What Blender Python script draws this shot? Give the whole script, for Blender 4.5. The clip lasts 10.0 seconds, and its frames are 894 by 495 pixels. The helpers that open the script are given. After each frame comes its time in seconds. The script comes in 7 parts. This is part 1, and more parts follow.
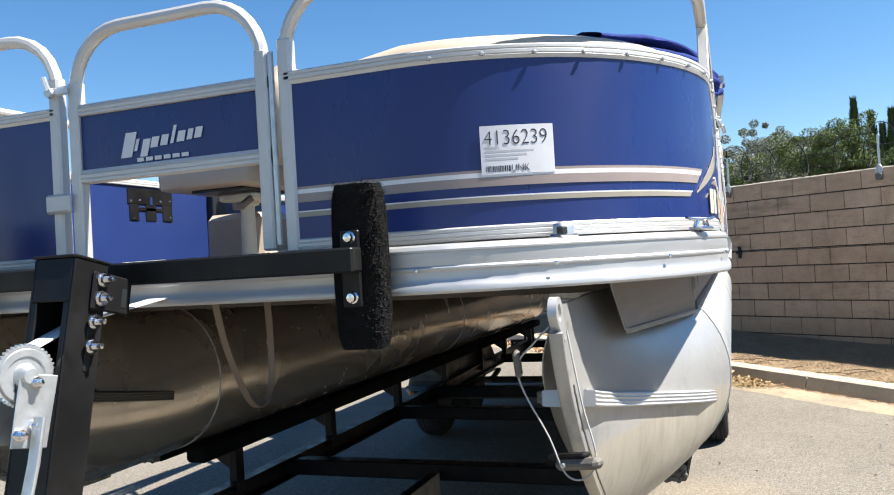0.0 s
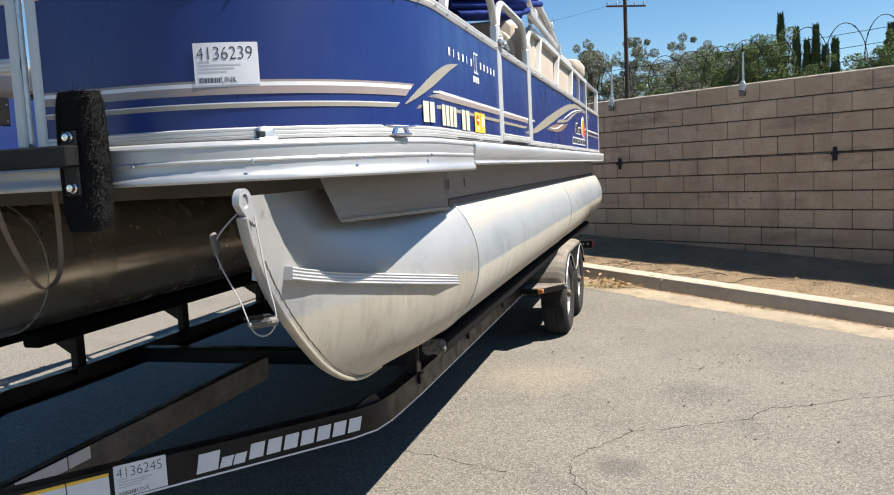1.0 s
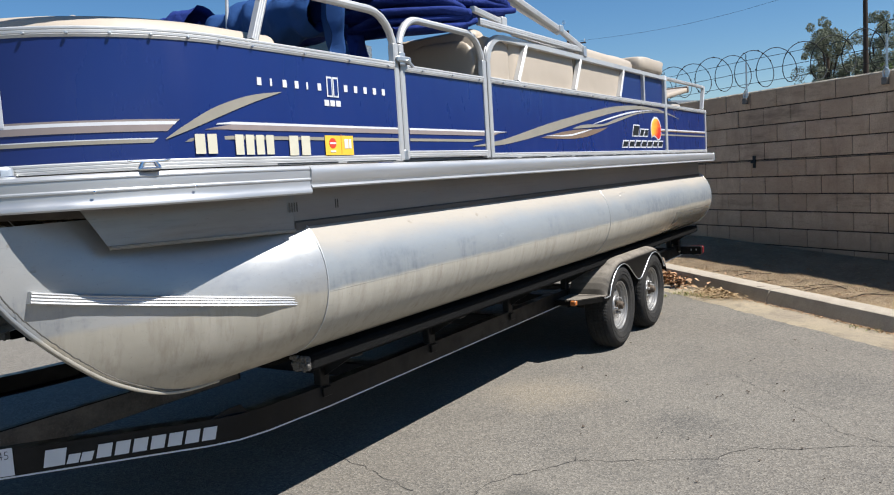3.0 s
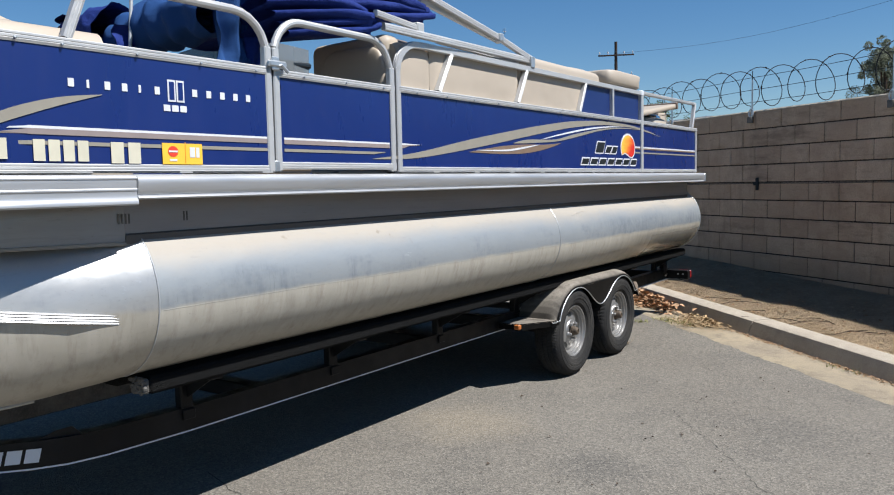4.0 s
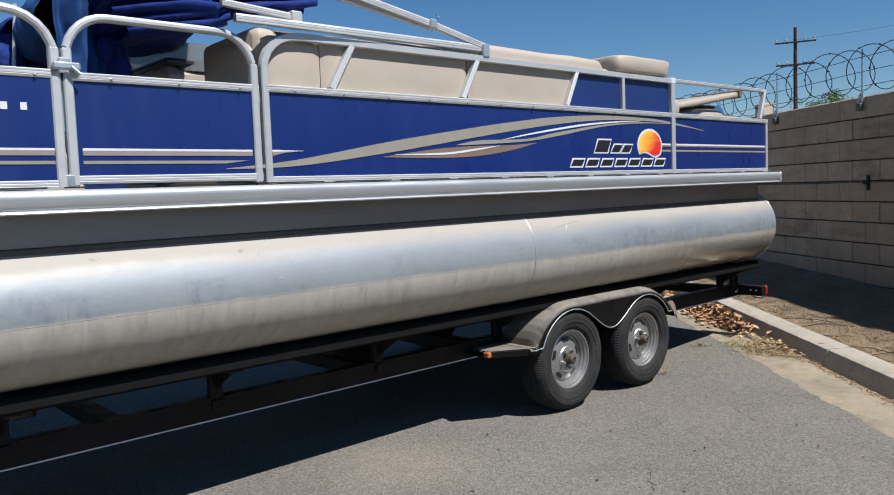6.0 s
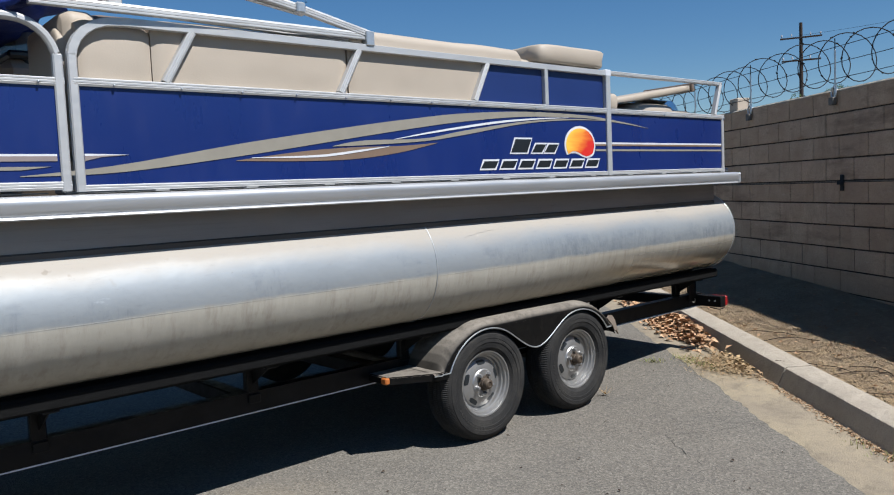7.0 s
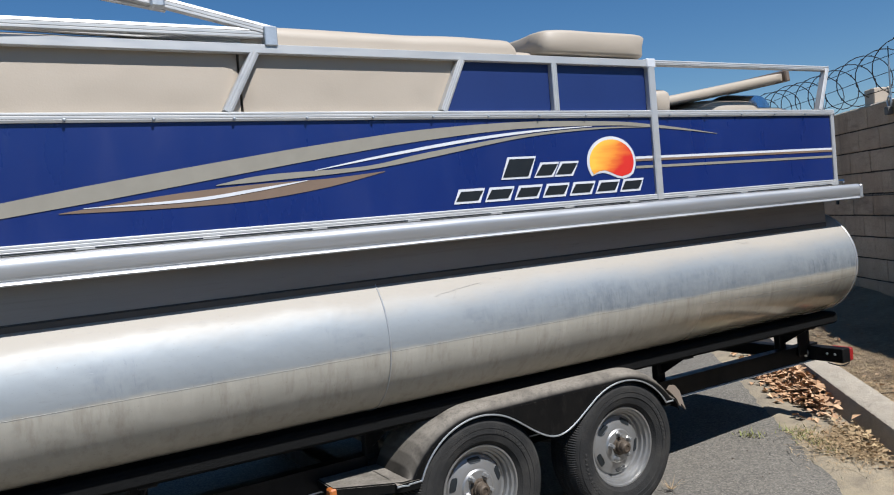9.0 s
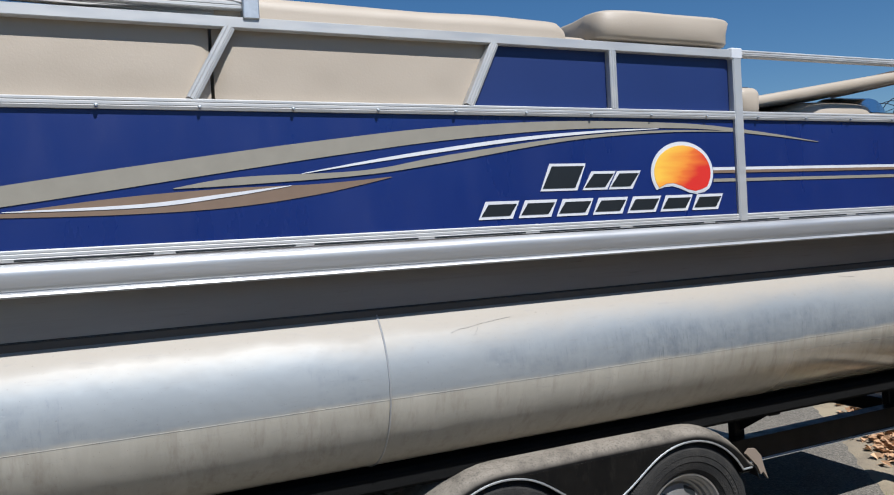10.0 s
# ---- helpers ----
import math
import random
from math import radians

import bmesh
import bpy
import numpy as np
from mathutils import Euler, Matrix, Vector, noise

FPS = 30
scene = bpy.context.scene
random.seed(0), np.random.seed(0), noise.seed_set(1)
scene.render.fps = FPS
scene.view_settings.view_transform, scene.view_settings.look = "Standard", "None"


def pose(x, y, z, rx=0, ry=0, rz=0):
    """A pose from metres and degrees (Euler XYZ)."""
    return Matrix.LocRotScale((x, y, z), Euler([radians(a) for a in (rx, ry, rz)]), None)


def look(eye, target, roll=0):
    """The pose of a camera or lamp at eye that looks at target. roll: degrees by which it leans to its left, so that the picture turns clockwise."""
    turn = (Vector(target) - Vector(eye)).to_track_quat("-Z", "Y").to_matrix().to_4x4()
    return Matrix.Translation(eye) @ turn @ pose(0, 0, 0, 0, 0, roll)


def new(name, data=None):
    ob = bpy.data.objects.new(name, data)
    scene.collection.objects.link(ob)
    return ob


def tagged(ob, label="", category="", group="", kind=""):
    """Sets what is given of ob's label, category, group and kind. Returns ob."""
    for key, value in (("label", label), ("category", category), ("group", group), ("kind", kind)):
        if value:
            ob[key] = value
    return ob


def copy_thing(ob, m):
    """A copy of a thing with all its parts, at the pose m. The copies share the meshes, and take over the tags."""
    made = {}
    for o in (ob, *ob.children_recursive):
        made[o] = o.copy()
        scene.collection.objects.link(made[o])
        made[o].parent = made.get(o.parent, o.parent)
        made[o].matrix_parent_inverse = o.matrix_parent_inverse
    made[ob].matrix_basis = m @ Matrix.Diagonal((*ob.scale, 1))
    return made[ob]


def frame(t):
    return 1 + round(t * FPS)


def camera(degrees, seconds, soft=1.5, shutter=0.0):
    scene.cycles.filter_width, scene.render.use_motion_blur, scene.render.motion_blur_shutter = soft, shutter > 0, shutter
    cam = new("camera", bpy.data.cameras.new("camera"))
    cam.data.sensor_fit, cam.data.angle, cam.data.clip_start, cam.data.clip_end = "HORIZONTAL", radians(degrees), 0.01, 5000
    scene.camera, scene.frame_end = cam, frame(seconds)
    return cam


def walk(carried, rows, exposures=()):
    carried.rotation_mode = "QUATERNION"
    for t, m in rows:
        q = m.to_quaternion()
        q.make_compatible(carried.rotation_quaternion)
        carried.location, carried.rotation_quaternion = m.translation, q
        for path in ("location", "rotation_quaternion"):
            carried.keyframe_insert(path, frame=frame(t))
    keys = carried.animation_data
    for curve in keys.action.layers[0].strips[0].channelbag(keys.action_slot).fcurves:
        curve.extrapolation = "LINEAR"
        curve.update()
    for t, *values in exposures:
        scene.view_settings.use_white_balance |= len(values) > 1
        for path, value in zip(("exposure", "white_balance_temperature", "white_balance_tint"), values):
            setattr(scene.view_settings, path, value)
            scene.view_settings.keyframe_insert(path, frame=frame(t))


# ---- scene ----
cam = camera(59.1, 10.0, soft=1.1)
PATH = [
    (0, (-2.247, -0.033, 1.413), (-0.366, 0.645, 1.452), -3.4),
    (0.5, (-2.411, -0.369, 1.351), (-0.517, 0.25, 1.176), -0.8),
    (1, (-2.412, -0.673, 1.352), (-0.494, -0.139, 1.158), -2.9),
    (1.5, (-2.331, -0.975, 1.364), (-0.404, -0.488, 1.144), -0.8),
    (2, (-2.29, -1.367, 1.383), (-0.445, -0.626, 1.166), -2.0),
    (2.2, (-2.213, -1.469, 1.383), (-0.397, -0.656, 1.178), -2.3),
    (3.5, (-1.562, -2.204, 1.394), (0.081, -1.078, 1.217), -3.3),
    (4, (-1.235, -2.398, 1.4), (0.397, -1.252, 1.239), -1.2),
    (4.5, (-0.964, -2.692, 1.399), (0.514, -1.353, 1.247), -1.4),
    (5, (-0.646, -2.852, 1.397), (0.782, -1.459, 1.254), -1.6),
    (5.5, (-0.282, -2.928, 1.406), (1.127, -1.517, 1.261), -1.5),
    (5.7, (-0.138, -2.971, 1.395), (1.236, -1.524, 1.255), -1.7),
    (6.8, (0.696, -3.03, 1.426), (2.017, -1.535, 1.279), -2.4),
    (7, (0.873, -3.039, 1.412), (2.196, -1.546, 1.267), -2.5),
    (7.5, (1.284, -3.009, 1.445), (2.603, -1.511, 1.306), -4.7),
    (8, (1.627, -2.846, 1.462), (2.953, -1.355, 1.324), -5.0),
    (8.5, (1.936, -2.786, 1.469), (3.048, -1.127, 1.359), -4.8),
    (9, (2.176, -2.646, 1.462), (3.21, -0.936, 1.386), -4.9),
    (9.5, (2.396, -2.414, 1.485), (3.427, -0.702, 1.422), -4.8),
    (10, (2.65, -2.246, 1.472), (3.502, -0.437, 1.437), -3.1),
]
walk(cam, [(t, look(eye, target, roll)) for t, eye, target, roll in PATH],
     [(0, 1.55, 6700, 10), (0.5, 1.46, 6720, 10), (1, 1.25, 6720, 10), (1.5, 1.07, 6650, 10), (2, 0.99, 6500, 10), (3.5, 0.69, 6180, 10), (4.5, 0.60, 6120, 10),
      (5.5, 0.49, 6070, 10), (7.5, 0.43, 6050, 10), (9, 0.42, 6000, 10), (9.5, 0.42, 6000, 10), (10, 0.32, 6000, 10)])

# ---- world, sun, exposure ----
SUN = Vector((0.11, -0.65, 1.0)).normalized()
world = bpy.data.worlds.new("daylight")
scene.world = world
world.use_nodes = True
wn = world.node_tree
wn.nodes.clear()
sky = wn.nodes.new("ShaderNodeTexSky")
sky.sky_type = "NISHITA"
sky.sun_disc = False
sky.sun_elevation = math.asin(SUN.z)
sky.sun_rotation = math.atan2(SUN.x, SUN.y)
sky.altitude = 200
sky.air_density, sky.dust_density, sky.ozone_density = 1.0, 0.1, 3.5
wbg = wn.nodes.new("ShaderNodeBackground")
wbg.inputs["Strength"].default_value = 0.06
wout = wn.nodes.new("ShaderNodeOutputWorld")
hue = wn.nodes.new("ShaderNodeHueSaturation")
hue.inputs["Saturation"].default_value = 1.24
wn.links.new(sky.outputs[0], hue.inputs["Color"])
wn.links.new(hue.outputs[0], wbg.inputs[0])
wn.links.new(wbg.outputs[0], wout.inputs[0])
sun_data = bpy.data.lights.new("sun", "SUN")
sun_data.energy, sun_data.angle, sun_data.color = 5.0, radians(0.53), (1.0, 0.965, 0.915)
sun = new("sun", sun_data)
sun.matrix_world = look(SUN * 30, (0, 0, 0))


# ---- materials ----
class Mat:
    """A principled material with helpers to vary it."""

    def __init__(self, name, color, rough=0.5, metal=0.0, spec=0.5, coat=0.0, across=False):
        self.across = across  # patterns run on from piece to piece
        self.m = bpy.data.materials.new(name)
        self.m.use_nodes = True
        self.t = self.m.node_tree
        self.p = self.t.nodes["Principled BSDF"]
        self.p.inputs["Base Color"].default_value = (*color, 1)
        self.p.inputs["Roughness"].default_value = rough
        self.p.inputs["Metallic"].default_value = metal
        self.p.inputs["Specular IOR Level"].default_value = spec
        self.p.inputs["Coat Weight"].default_value = coat
        self.p.inputs["Coat Roughness"].default_value = 0.08
        self.col = None
        self.base = color
        self.nrm = None

    def n(self, kind, **inputs):
        node = self.t.nodes.new(kind)
        for k, v in inputs.items():
            node.inputs[k].default_value = v
        return node

    def coords(self, scale=(1, 1, 1)):
        c = self.n("ShaderNodeNewGeometry" if self.across else "ShaderNodeTexCoord")
        mp = self.n("ShaderNodeMapping")
        mp.inputs["Scale"].default_value = scale
        self.t.links.new(c.outputs["Position" if self.across else "Object"], mp.inputs["Vector"])
        return mp.outputs[0]

    def noise(self, scale, detail=4, rough=0.55, stretch=(1, 1, 1), lo=0.35, hi=0.65):
        nz = self.n("ShaderNodeTexNoise", Scale=scale, Detail=detail, Roughness=rough)
        self.t.links.new(self.coords(stretch), nz.inputs["Vector"])
        r = self.n("ShaderNodeMapRange")
        r.inputs["From Min"].default_value, r.inputs["From Max"].default_value = lo, hi
        self.t.links.new(nz.outputs["Fac"], r.inputs["Value"])
        return r.outputs[0]

    def mix(self, fac, color, amount=1.0):
        """Blend the colour so far towards another where fac is high."""
        mx = self.n("ShaderNodeMix")
        mx.data_type = "RGBA"
        if amount != 1.0:
            mul = self.n("ShaderNodeMath")
            mul.operation = "MULTIPLY"
            mul.inputs[1].default_value = amount
            self.t.links.new(fac, mul.inputs[0])
            fac = mul.outputs[0]
        self.t.links.new(fac, mx.inputs[0])
        if self.col is None:
            mx.inputs[6].default_value = (*self.base, 1)
        else:
            self.t.links.new(self.col, mx.inputs[6])
        mx.inputs[7].default_value = (*color, 1)
        self.col = mx.outputs[2]
        self.t.links.new(self.col, self.p.inputs["Base Color"])
        return self

    def rough(self, fac, lo, hi):
        r = self.n("ShaderNodeMapRange")
        r.inputs["To Min"].default_value, r.inputs["To Max"].default_value = lo, hi
        self.t.links.new(fac, r.inputs["Value"])
        self.t.links.new(r.outputs[0], self.p.inputs["Roughness"])
        return self

    def metal(self, fac, lo, hi):
        r = self.n("ShaderNodeMapRange")
        r.inputs["To Min"].default_value, r.inputs["To Max"].default_value = lo, hi
        self.t.links.new(fac, r.inputs["Value"])
        self.t.links.new(r.outputs[0], self.p.inputs["Metallic"])
        return self

    def level(self, z0, z1, wobble, scale):
        """0 at the height z0, 1 at z1, with an uneven edge."""
        sep = self.n("ShaderNodeSeparateXYZ")
        self.t.links.new(self.coords(), sep.inputs[0])
        nz = self.n("ShaderNodeTexNoise", Scale=scale, Detail=6.0, Roughness=0.65)
        self.t.links.new(self.coords((0.6, 1, 1)), nz.inputs["Vector"])
        ma = self.n("ShaderNodeMath")
        ma.operation = "MULTIPLY_ADD"
        ma.inputs[1].default_value = wobble * 2
        self.t.links.new(nz.outputs["Fac"], ma.inputs[0])
        self.t.links.new(sep.outputs[2], ma.inputs[2])
        r = self.n("ShaderNodeMapRange")
        r.interpolation_type = "SMOOTHSTEP"
        r.inputs["From Min"].default_value, r.inputs["From Max"].default_value = z0 + wobble, z1 + wobble
        self.t.links.new(ma.outputs[0], r.inputs["Value"])
        return r.outputs[0]

    def spot(self, x, y, r0, r1, scale=3.0):
        """1 inside r0 of a place on the ground, 0 outside r1, with a ragged edge."""
        d = self.n("ShaderNodeVectorMath")
        d.operation = "DISTANCE"
        d.inputs[1].default_value = (x, y, 0)
        self.t.links.new(self.coords(), d.inputs[0])
        nz = self.n("ShaderNodeTexNoise", Scale=scale, Detail=6.0, Roughness=0.65)
        self.t.links.new(self.coords(), nz.inputs["Vector"])
        ma = self.n("ShaderNodeMath")
        ma.operation = "MULTIPLY_ADD"
        ma.inputs[1].default_value = 1.2 * r1
        self.t.links.new(nz.outputs["Fac"], ma.inputs[0])
        self.t.links.new(d.outputs["Value"], ma.inputs[2])
        r = self.n("ShaderNodeMapRange")
        r.interpolation_type = "SMOOTHSTEP"
        r.inputs["From Min"].default_value, r.inputs["From Max"].default_value = r1 * 1.6, r0 + 0.6 * r1
        self.t.links.new(ma.outputs[0], r.inputs["Value"])
        return r.outputs[0]

    def either(self, f, g):
        m = self.n("ShaderNodeMath")
        m.operation = "MAXIMUM"
        self.t.links.new(f, m.inputs[0])
        self.t.links.new(g, m.inputs[1])
        return m.outputs[0]

    def both(self, f, g):
        m = self.n("ShaderNodeMath")
        m.operation = "MULTIPLY"
        self.t.links.new(f, m.inputs[0])
        self.t.links.new(g, m.inputs[1])
        return m.outputs[0]

    def bump(self, fac, dist, strength=1.0):
        b = self.n("ShaderNodeBump", Strength=strength, Distance=dist)
        self.t.links.new(fac, b.inputs["Height"])
        if self.nrm is not None:
            self.t.links.new(self.nrm, b.inputs["Normal"])
        self.nrm = b.outputs[0]
        self.t.links.new(self.nrm, self.p.inputs["Normal"])
        return self

    def random(self, light, dark_color):
        """Vary by object."""
        oi = self.n("ShaderNodeObjectInfo")
        return self.mix(oi.outputs["Random"], dark_color, light)

    def island(self, color, amount):
        g = self.n("ShaderNodeNewGeometry")
        return self.mix(g.outputs["Random Per Island"], color, amount)


def make_materials():
    d = {}
    # asphalt, worn grey with pale aggregate
    a = Mat("asphalt", (0.147, 0.129, 0.105), 0.95, spec=0.2)
    big = a.noise(0.5, 5, 0.6)
    a.mix(big, (0.197, 0.179, 0.149), 0.7)
    a.mix(a.noise(1.7, 4, 0.6, lo=0.5, hi=0.75), (0.095, 0.088, 0.078), 0.65)
    a.mix(a.spot(2.55, 0.12, 0.1, 0.5), (0.27, 0.225, 0.16), 0.75)
    a.mix(a.spot(2.28, -0.80, 0.05, 0.33), (0.085, 0.080, 0.072), 0.7)
    a.mix(a.spot(1.75, -1.05, 0.02, 0.16), (0.085, 0.080, 0.072), 0.6)
    a.mix(a.spot(3.3, -1.5, 0.05, 0.4), (0.10, 0.094, 0.083), 0.5)
    vor = a.n("ShaderNodeTexVoronoi", Scale=120.0)
    a.t.links.new(a.coords(), vor.inputs["Vector"])
    vr = a.n("ShaderNodeSeparateColor")
    a.t.links.new(vor.outputs["Color"], vr.inputs[0])
    a.mix(vr.outputs[0], (0.37, 0.335, 0.278), 0.5)
    a.mix(a.spot(1.05, -0.46, 0.02, 0.17), (0.10, 0.092, 0.08), 0.6)
    a.mix(vr.outputs[1], (0.03, 0.03, 0.03), 0.5)
    a.mix(a.noise(260, 2, 0.6, lo=0.45, hi=0.7), (0.06, 0.06, 0.06), 0.35)
    a.bump(vor.outputs["Distance"], 0.003, 0.9)
    d["asphalt"] = a.m
    a = Mat("crack", (0.045, 0.043, 0.04), 1.0, spec=0.1)
    a.mix(a.noise(25), (0.1, 0.09, 0.08), 0.7)
    d["crack"] = a.m
    # concrete
    a = Mat("concrete", (0.39, 0.335, 0.262), 0.9, spec=0.25)
    a.mix(a.noise(2.2, 6, 0.65), (0.47, 0.41, 0.325), 0.8)
    a.mix(a.noise(5.5, 5, 0.7, lo=0.5, hi=0.75), (0.28, 0.24, 0.19), 0.6)
    a.mix(a.noise(120, 2, lo=0.5, hi=0.7), (0.24, 0.21, 0.18), 0.4)
    a.bump(a.noise(140, 3), 0.002).bump(a.noise(9, 4), 0.006)
    d["concrete"] = a.m
    a = Mat("gutter_concrete", (0.35, 0.288, 0.195), 0.92, spec=0.2)
    a.mix(a.noise(1.6, 6, 0.65), (0.27, 0.225, 0.165), 0.9)
    a.mix(a.noise(2.9, 7, 0.72, lo=0.5, hi=0.66), (0.17, 0.142, 0.11), 0.65)
    a.mix(a.noise(9, 5, 0.7, lo=0.5, hi=0.72), (0.15, 0.125, 0.095), 0.5)
    a.bump(a.noise(110, 3), 0.002)
    d["gutter"] = a.m
    # dirt with litter
    a = Mat("dirt", (0.42, 0.315, 0.205), 1.0, spec=0.1)
    a.mix(a.noise(3.0, 6, 0.65), (0.29, 0.21, 0.135), 0.8)
    a.mix(a.noise(22, 5, 0.7, lo=0.5, hi=0.68), (0.50, 0.39, 0.25), 0.7)
    a.bump(a.noise(16, 6, 0.7), 0.03).bump(a.noise(90, 3), 0.006)
    d["dirt"] = a.m
    # concrete masonry
    a = Mat("masonry_block", (0.55, 0.40, 0.272), 0.95, spec=0.15, across=True)
    a.random(0.85, (0.69, 0.52, 0.365))
    a.mix(a.noise(1.1, 5, 0.65, stretch=(1, 1, 1.6), lo=0.42, hi=0.68), (0.44, 0.305, 0.205), 0.7)
    a.mix(a.noise(5, 5, 0.6), (0.45, 0.315, 0.215), 0.6)
    a.mix(a.noise(2.0, 6, 0.75, stretch=(1, 1, 0.3), lo=0.54, hi=0.75), (0.26, 0.175, 0.12), 0.75)
    a.mix(a.noise(3.4, 6, 0.75, stretch=(0.7, 0.7, 2.2), lo=0.6, hi=0.78), (0.80, 0.66, 0.51), 0.5)
    a.mix(a.noise(85, 3, lo=0.45, hi=0.65), (0.36, 0.255, 0.175), 0.4)
    a.mix(a.noise(1.3, 6, 0.72, stretch=(0.7, 0.7, 3.0), lo=0.54, hi=0.68), (0.20, 0.14, 0.10), 0.6)
    a.mix(a.noise(7, 6, 0.75, stretch=(0.5, 0.5, 2.4), lo=0.58, hi=0.72), (0.24, 0.165, 0.115), 0.55)
    a.mix(a.level(0.72, 0.28, 0.16, 2.2), (0.30, 0.21, 0.145), 0.5)
    a.bump(a.noise(110, 3), 0.003).bump(a.noise(14, 4), 0.004)
    d["block"] = a.m
    a = Mat("mortar", (0.055, 0.04, 0.03), 1.0, spec=0.1)
    a.mix(a.noise(9, 5, 0.7, lo=0.45, hi=0.7), (0.17, 0.125, 0.09), 0.8).bump(a.noise(120), 0.003)
    d["mortar"] = a.m
    # aluminium
    a = Mat("rail_aluminium", (0.54, 0.535, 0.52), 0.45, 0.45)
    sc = a.noise(9, 4, stretch=(1, 6, 6))
    a.mix(a.noise(3, 5), (0.48, 0.47, 0.45), 0.6).rough(sc, 0.4, 0.56)
    d["rail"] = a.m
    a = Mat("rub_rail_aluminium", (0.48, 0.483, 0.485), 0.44, 0.6)
    a.mix(a.noise(4, 6, 0.65, stretch=(0.4, 1, 5)), (0.46, 0.46, 0.45), 0.6)
    a.rough(a.noise(18, 5, stretch=(0.2, 1, 4)), 0.38, 0.52)
    d["rub"] = a.m
    # pontoon: oxidised metal band, its blue tint partly painted sky reflection, between a dusty top and a silt film
    # below the seam
    for key, dust in (("pontoon", 1.0), ("nose", 0.12)):
        a = Mat("pontoon_aluminium_" + key, (0.325, 0.345, 0.352) if dust > 0.5 else (0.42, 0.41, 0.39), 0.3, 0.6)
        a.mix(a.noise(1.3, 6, 0.65, stretch=(0.5, 1, 1.2)), (0.265, 0.29, 0.305), 0.8)
        smudge = a.both(a.level(1.13, 1.05, 0.05, 4.0), a.noise(0.9, 6, 0.75, stretch=(0.8, 1, 1.6), lo=0.44, hi=0.58))
        a.mix(a.both(smudge, a.noise(13, 6, 0.75, stretch=(1.0, 1, 0.55), lo=0.40, hi=0.60)), (0.15, 0.175, 0.205), 0.68)
        a.mix(a.both(smudge, a.noise(38, 6, 0.8, stretch=(1.6, 1, 0.10), lo=0.55, hi=0.63)), (0.10, 0.12, 0.15), 0.5)
        a.mix(a.both(a.level(1.16, 1.08, 0.03, 3.0), a.noise(9, 5, 0.75, stretch=(0.5, 1, 1.3), lo=0.66, hi=0.72)), (0.60, 0.63, 0.66), 0.5)
        top = a.level(1.085, 1.20, 0.08, 2.0)
        low = a.level(0.995, 0.968, 0.02, 5.0)
        a.mix(top, (0.355, 0.315, 0.26), 0.92 * dust)
        a.mix(a.both(top, a.noise(13, 3, 0.6, lo=0.70, hi=0.76)), (0.22, 0.185, 0.14), 0.6)
        a.mix(low, (0.40, 0.365, 0.295), 0.88)
        a.mix(a.both(low, a.noise(11, 5, 0.65, stretch=(1.5, 1, 0.12), lo=0.48, hi=0.7)), (0.47, 0.435, 0.37), 0.6)
        a.mix(a.both(low, a.noise(17, 5, 0.7, stretch=(1.3, 1, 0.15), lo=0.5, hi=0.72)), (0.25, 0.215, 0.165), 0.6)
        a.mix(a.noise(3.1, 5, 0.7, lo=0.66, hi=0.74), (0.25, 0.21, 0.16), 0.4)
        a.mix(a.noise(60, 5, 0.75, stretch=(0.25, 1, 1.6), lo=0.58, hi=0.72), (0.25, 0.245, 0.235), 0.35)
        a.mix(a.noise(150, 2, 0.6, lo=0.68, hi=0.76), (0.18, 0.165, 0.14), 0.5)
        film = a.either(top, low) if dust > 0.5 else low
        # the silt thins out towards the stern and leaves bare metal low down
        sep = a.n("ShaderNodeSeparateXYZ")
        a.t.links.new(a.coords(), sep.inputs[0])
        aft = a.n("ShaderNodeMapRange")
        aft.inputs["From Min"].default_value, aft.inputs["From Max"].default_value = 5.4, 4.4
        a.t.links.new(sep.outputs[0], aft.inputs["Value"])
        matt = a.either(aft.outputs[0], a.level(0.90, 1.0, 0.05, 2.0))
        film = a.both(film, matt)
        dull = a.n("ShaderNodeMapRange")
        dull.inputs["To Max"].default_value = 0.74 if dust > 0.5 else 0.5
        a.t.links.new(matt, dull.inputs["Value"])
        a.metal(film, 0.42 if dust > 0.5 else 0.45, 0.1 if dust > 0.5 else 0.36)
        a.rough(a.either(film, dull.outputs[0]), 0.18 if dust > 0.5 else 0.26, 0.68 if dust > 0.5 else 0.45)
        a.bump(a.noise(0.9, 2), 0.004).bump(a.noise(5, 3), 0.0012)
        d[key] = a.m
    # dark base carries the deep shade below the deck
    a = Mat("underdeck_shade", (0.115, 0.10, 0.085), 0.6, spec=0.3)
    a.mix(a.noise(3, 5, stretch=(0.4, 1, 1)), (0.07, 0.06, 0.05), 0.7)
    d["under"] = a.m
    # far pontoon: brown tint stands for the ground it reflects, with dirt streaks
    a = Mat("ground_tinted_aluminium", (0.64, 0.57, 0.47), 0.22, 0.75)
    a.mix(a.noise(1.4, 5, 0.6, stretch=(0.4, 1, 1)), (0.52, 0.45, 0.36), 0.8)
    a.mix(a.noise(24, 5, 0.7, stretch=(1.3, 1, 0.15), lo=0.55, hi=0.75), (0.28, 0.24, 0.19), 0.5)
    a.rough(a.noise(4, 5), 0.17, 0.3)
    d["ground_tinted"] = a.m
    a = Mat("skirt_aluminium", (0.38, 0.36, 0.335), 0.4, 0.55)
    a.mix(a.noise(3, 5, stretch=(0.4, 1, 2)), (0.29, 0.28, 0.265), 0.7)
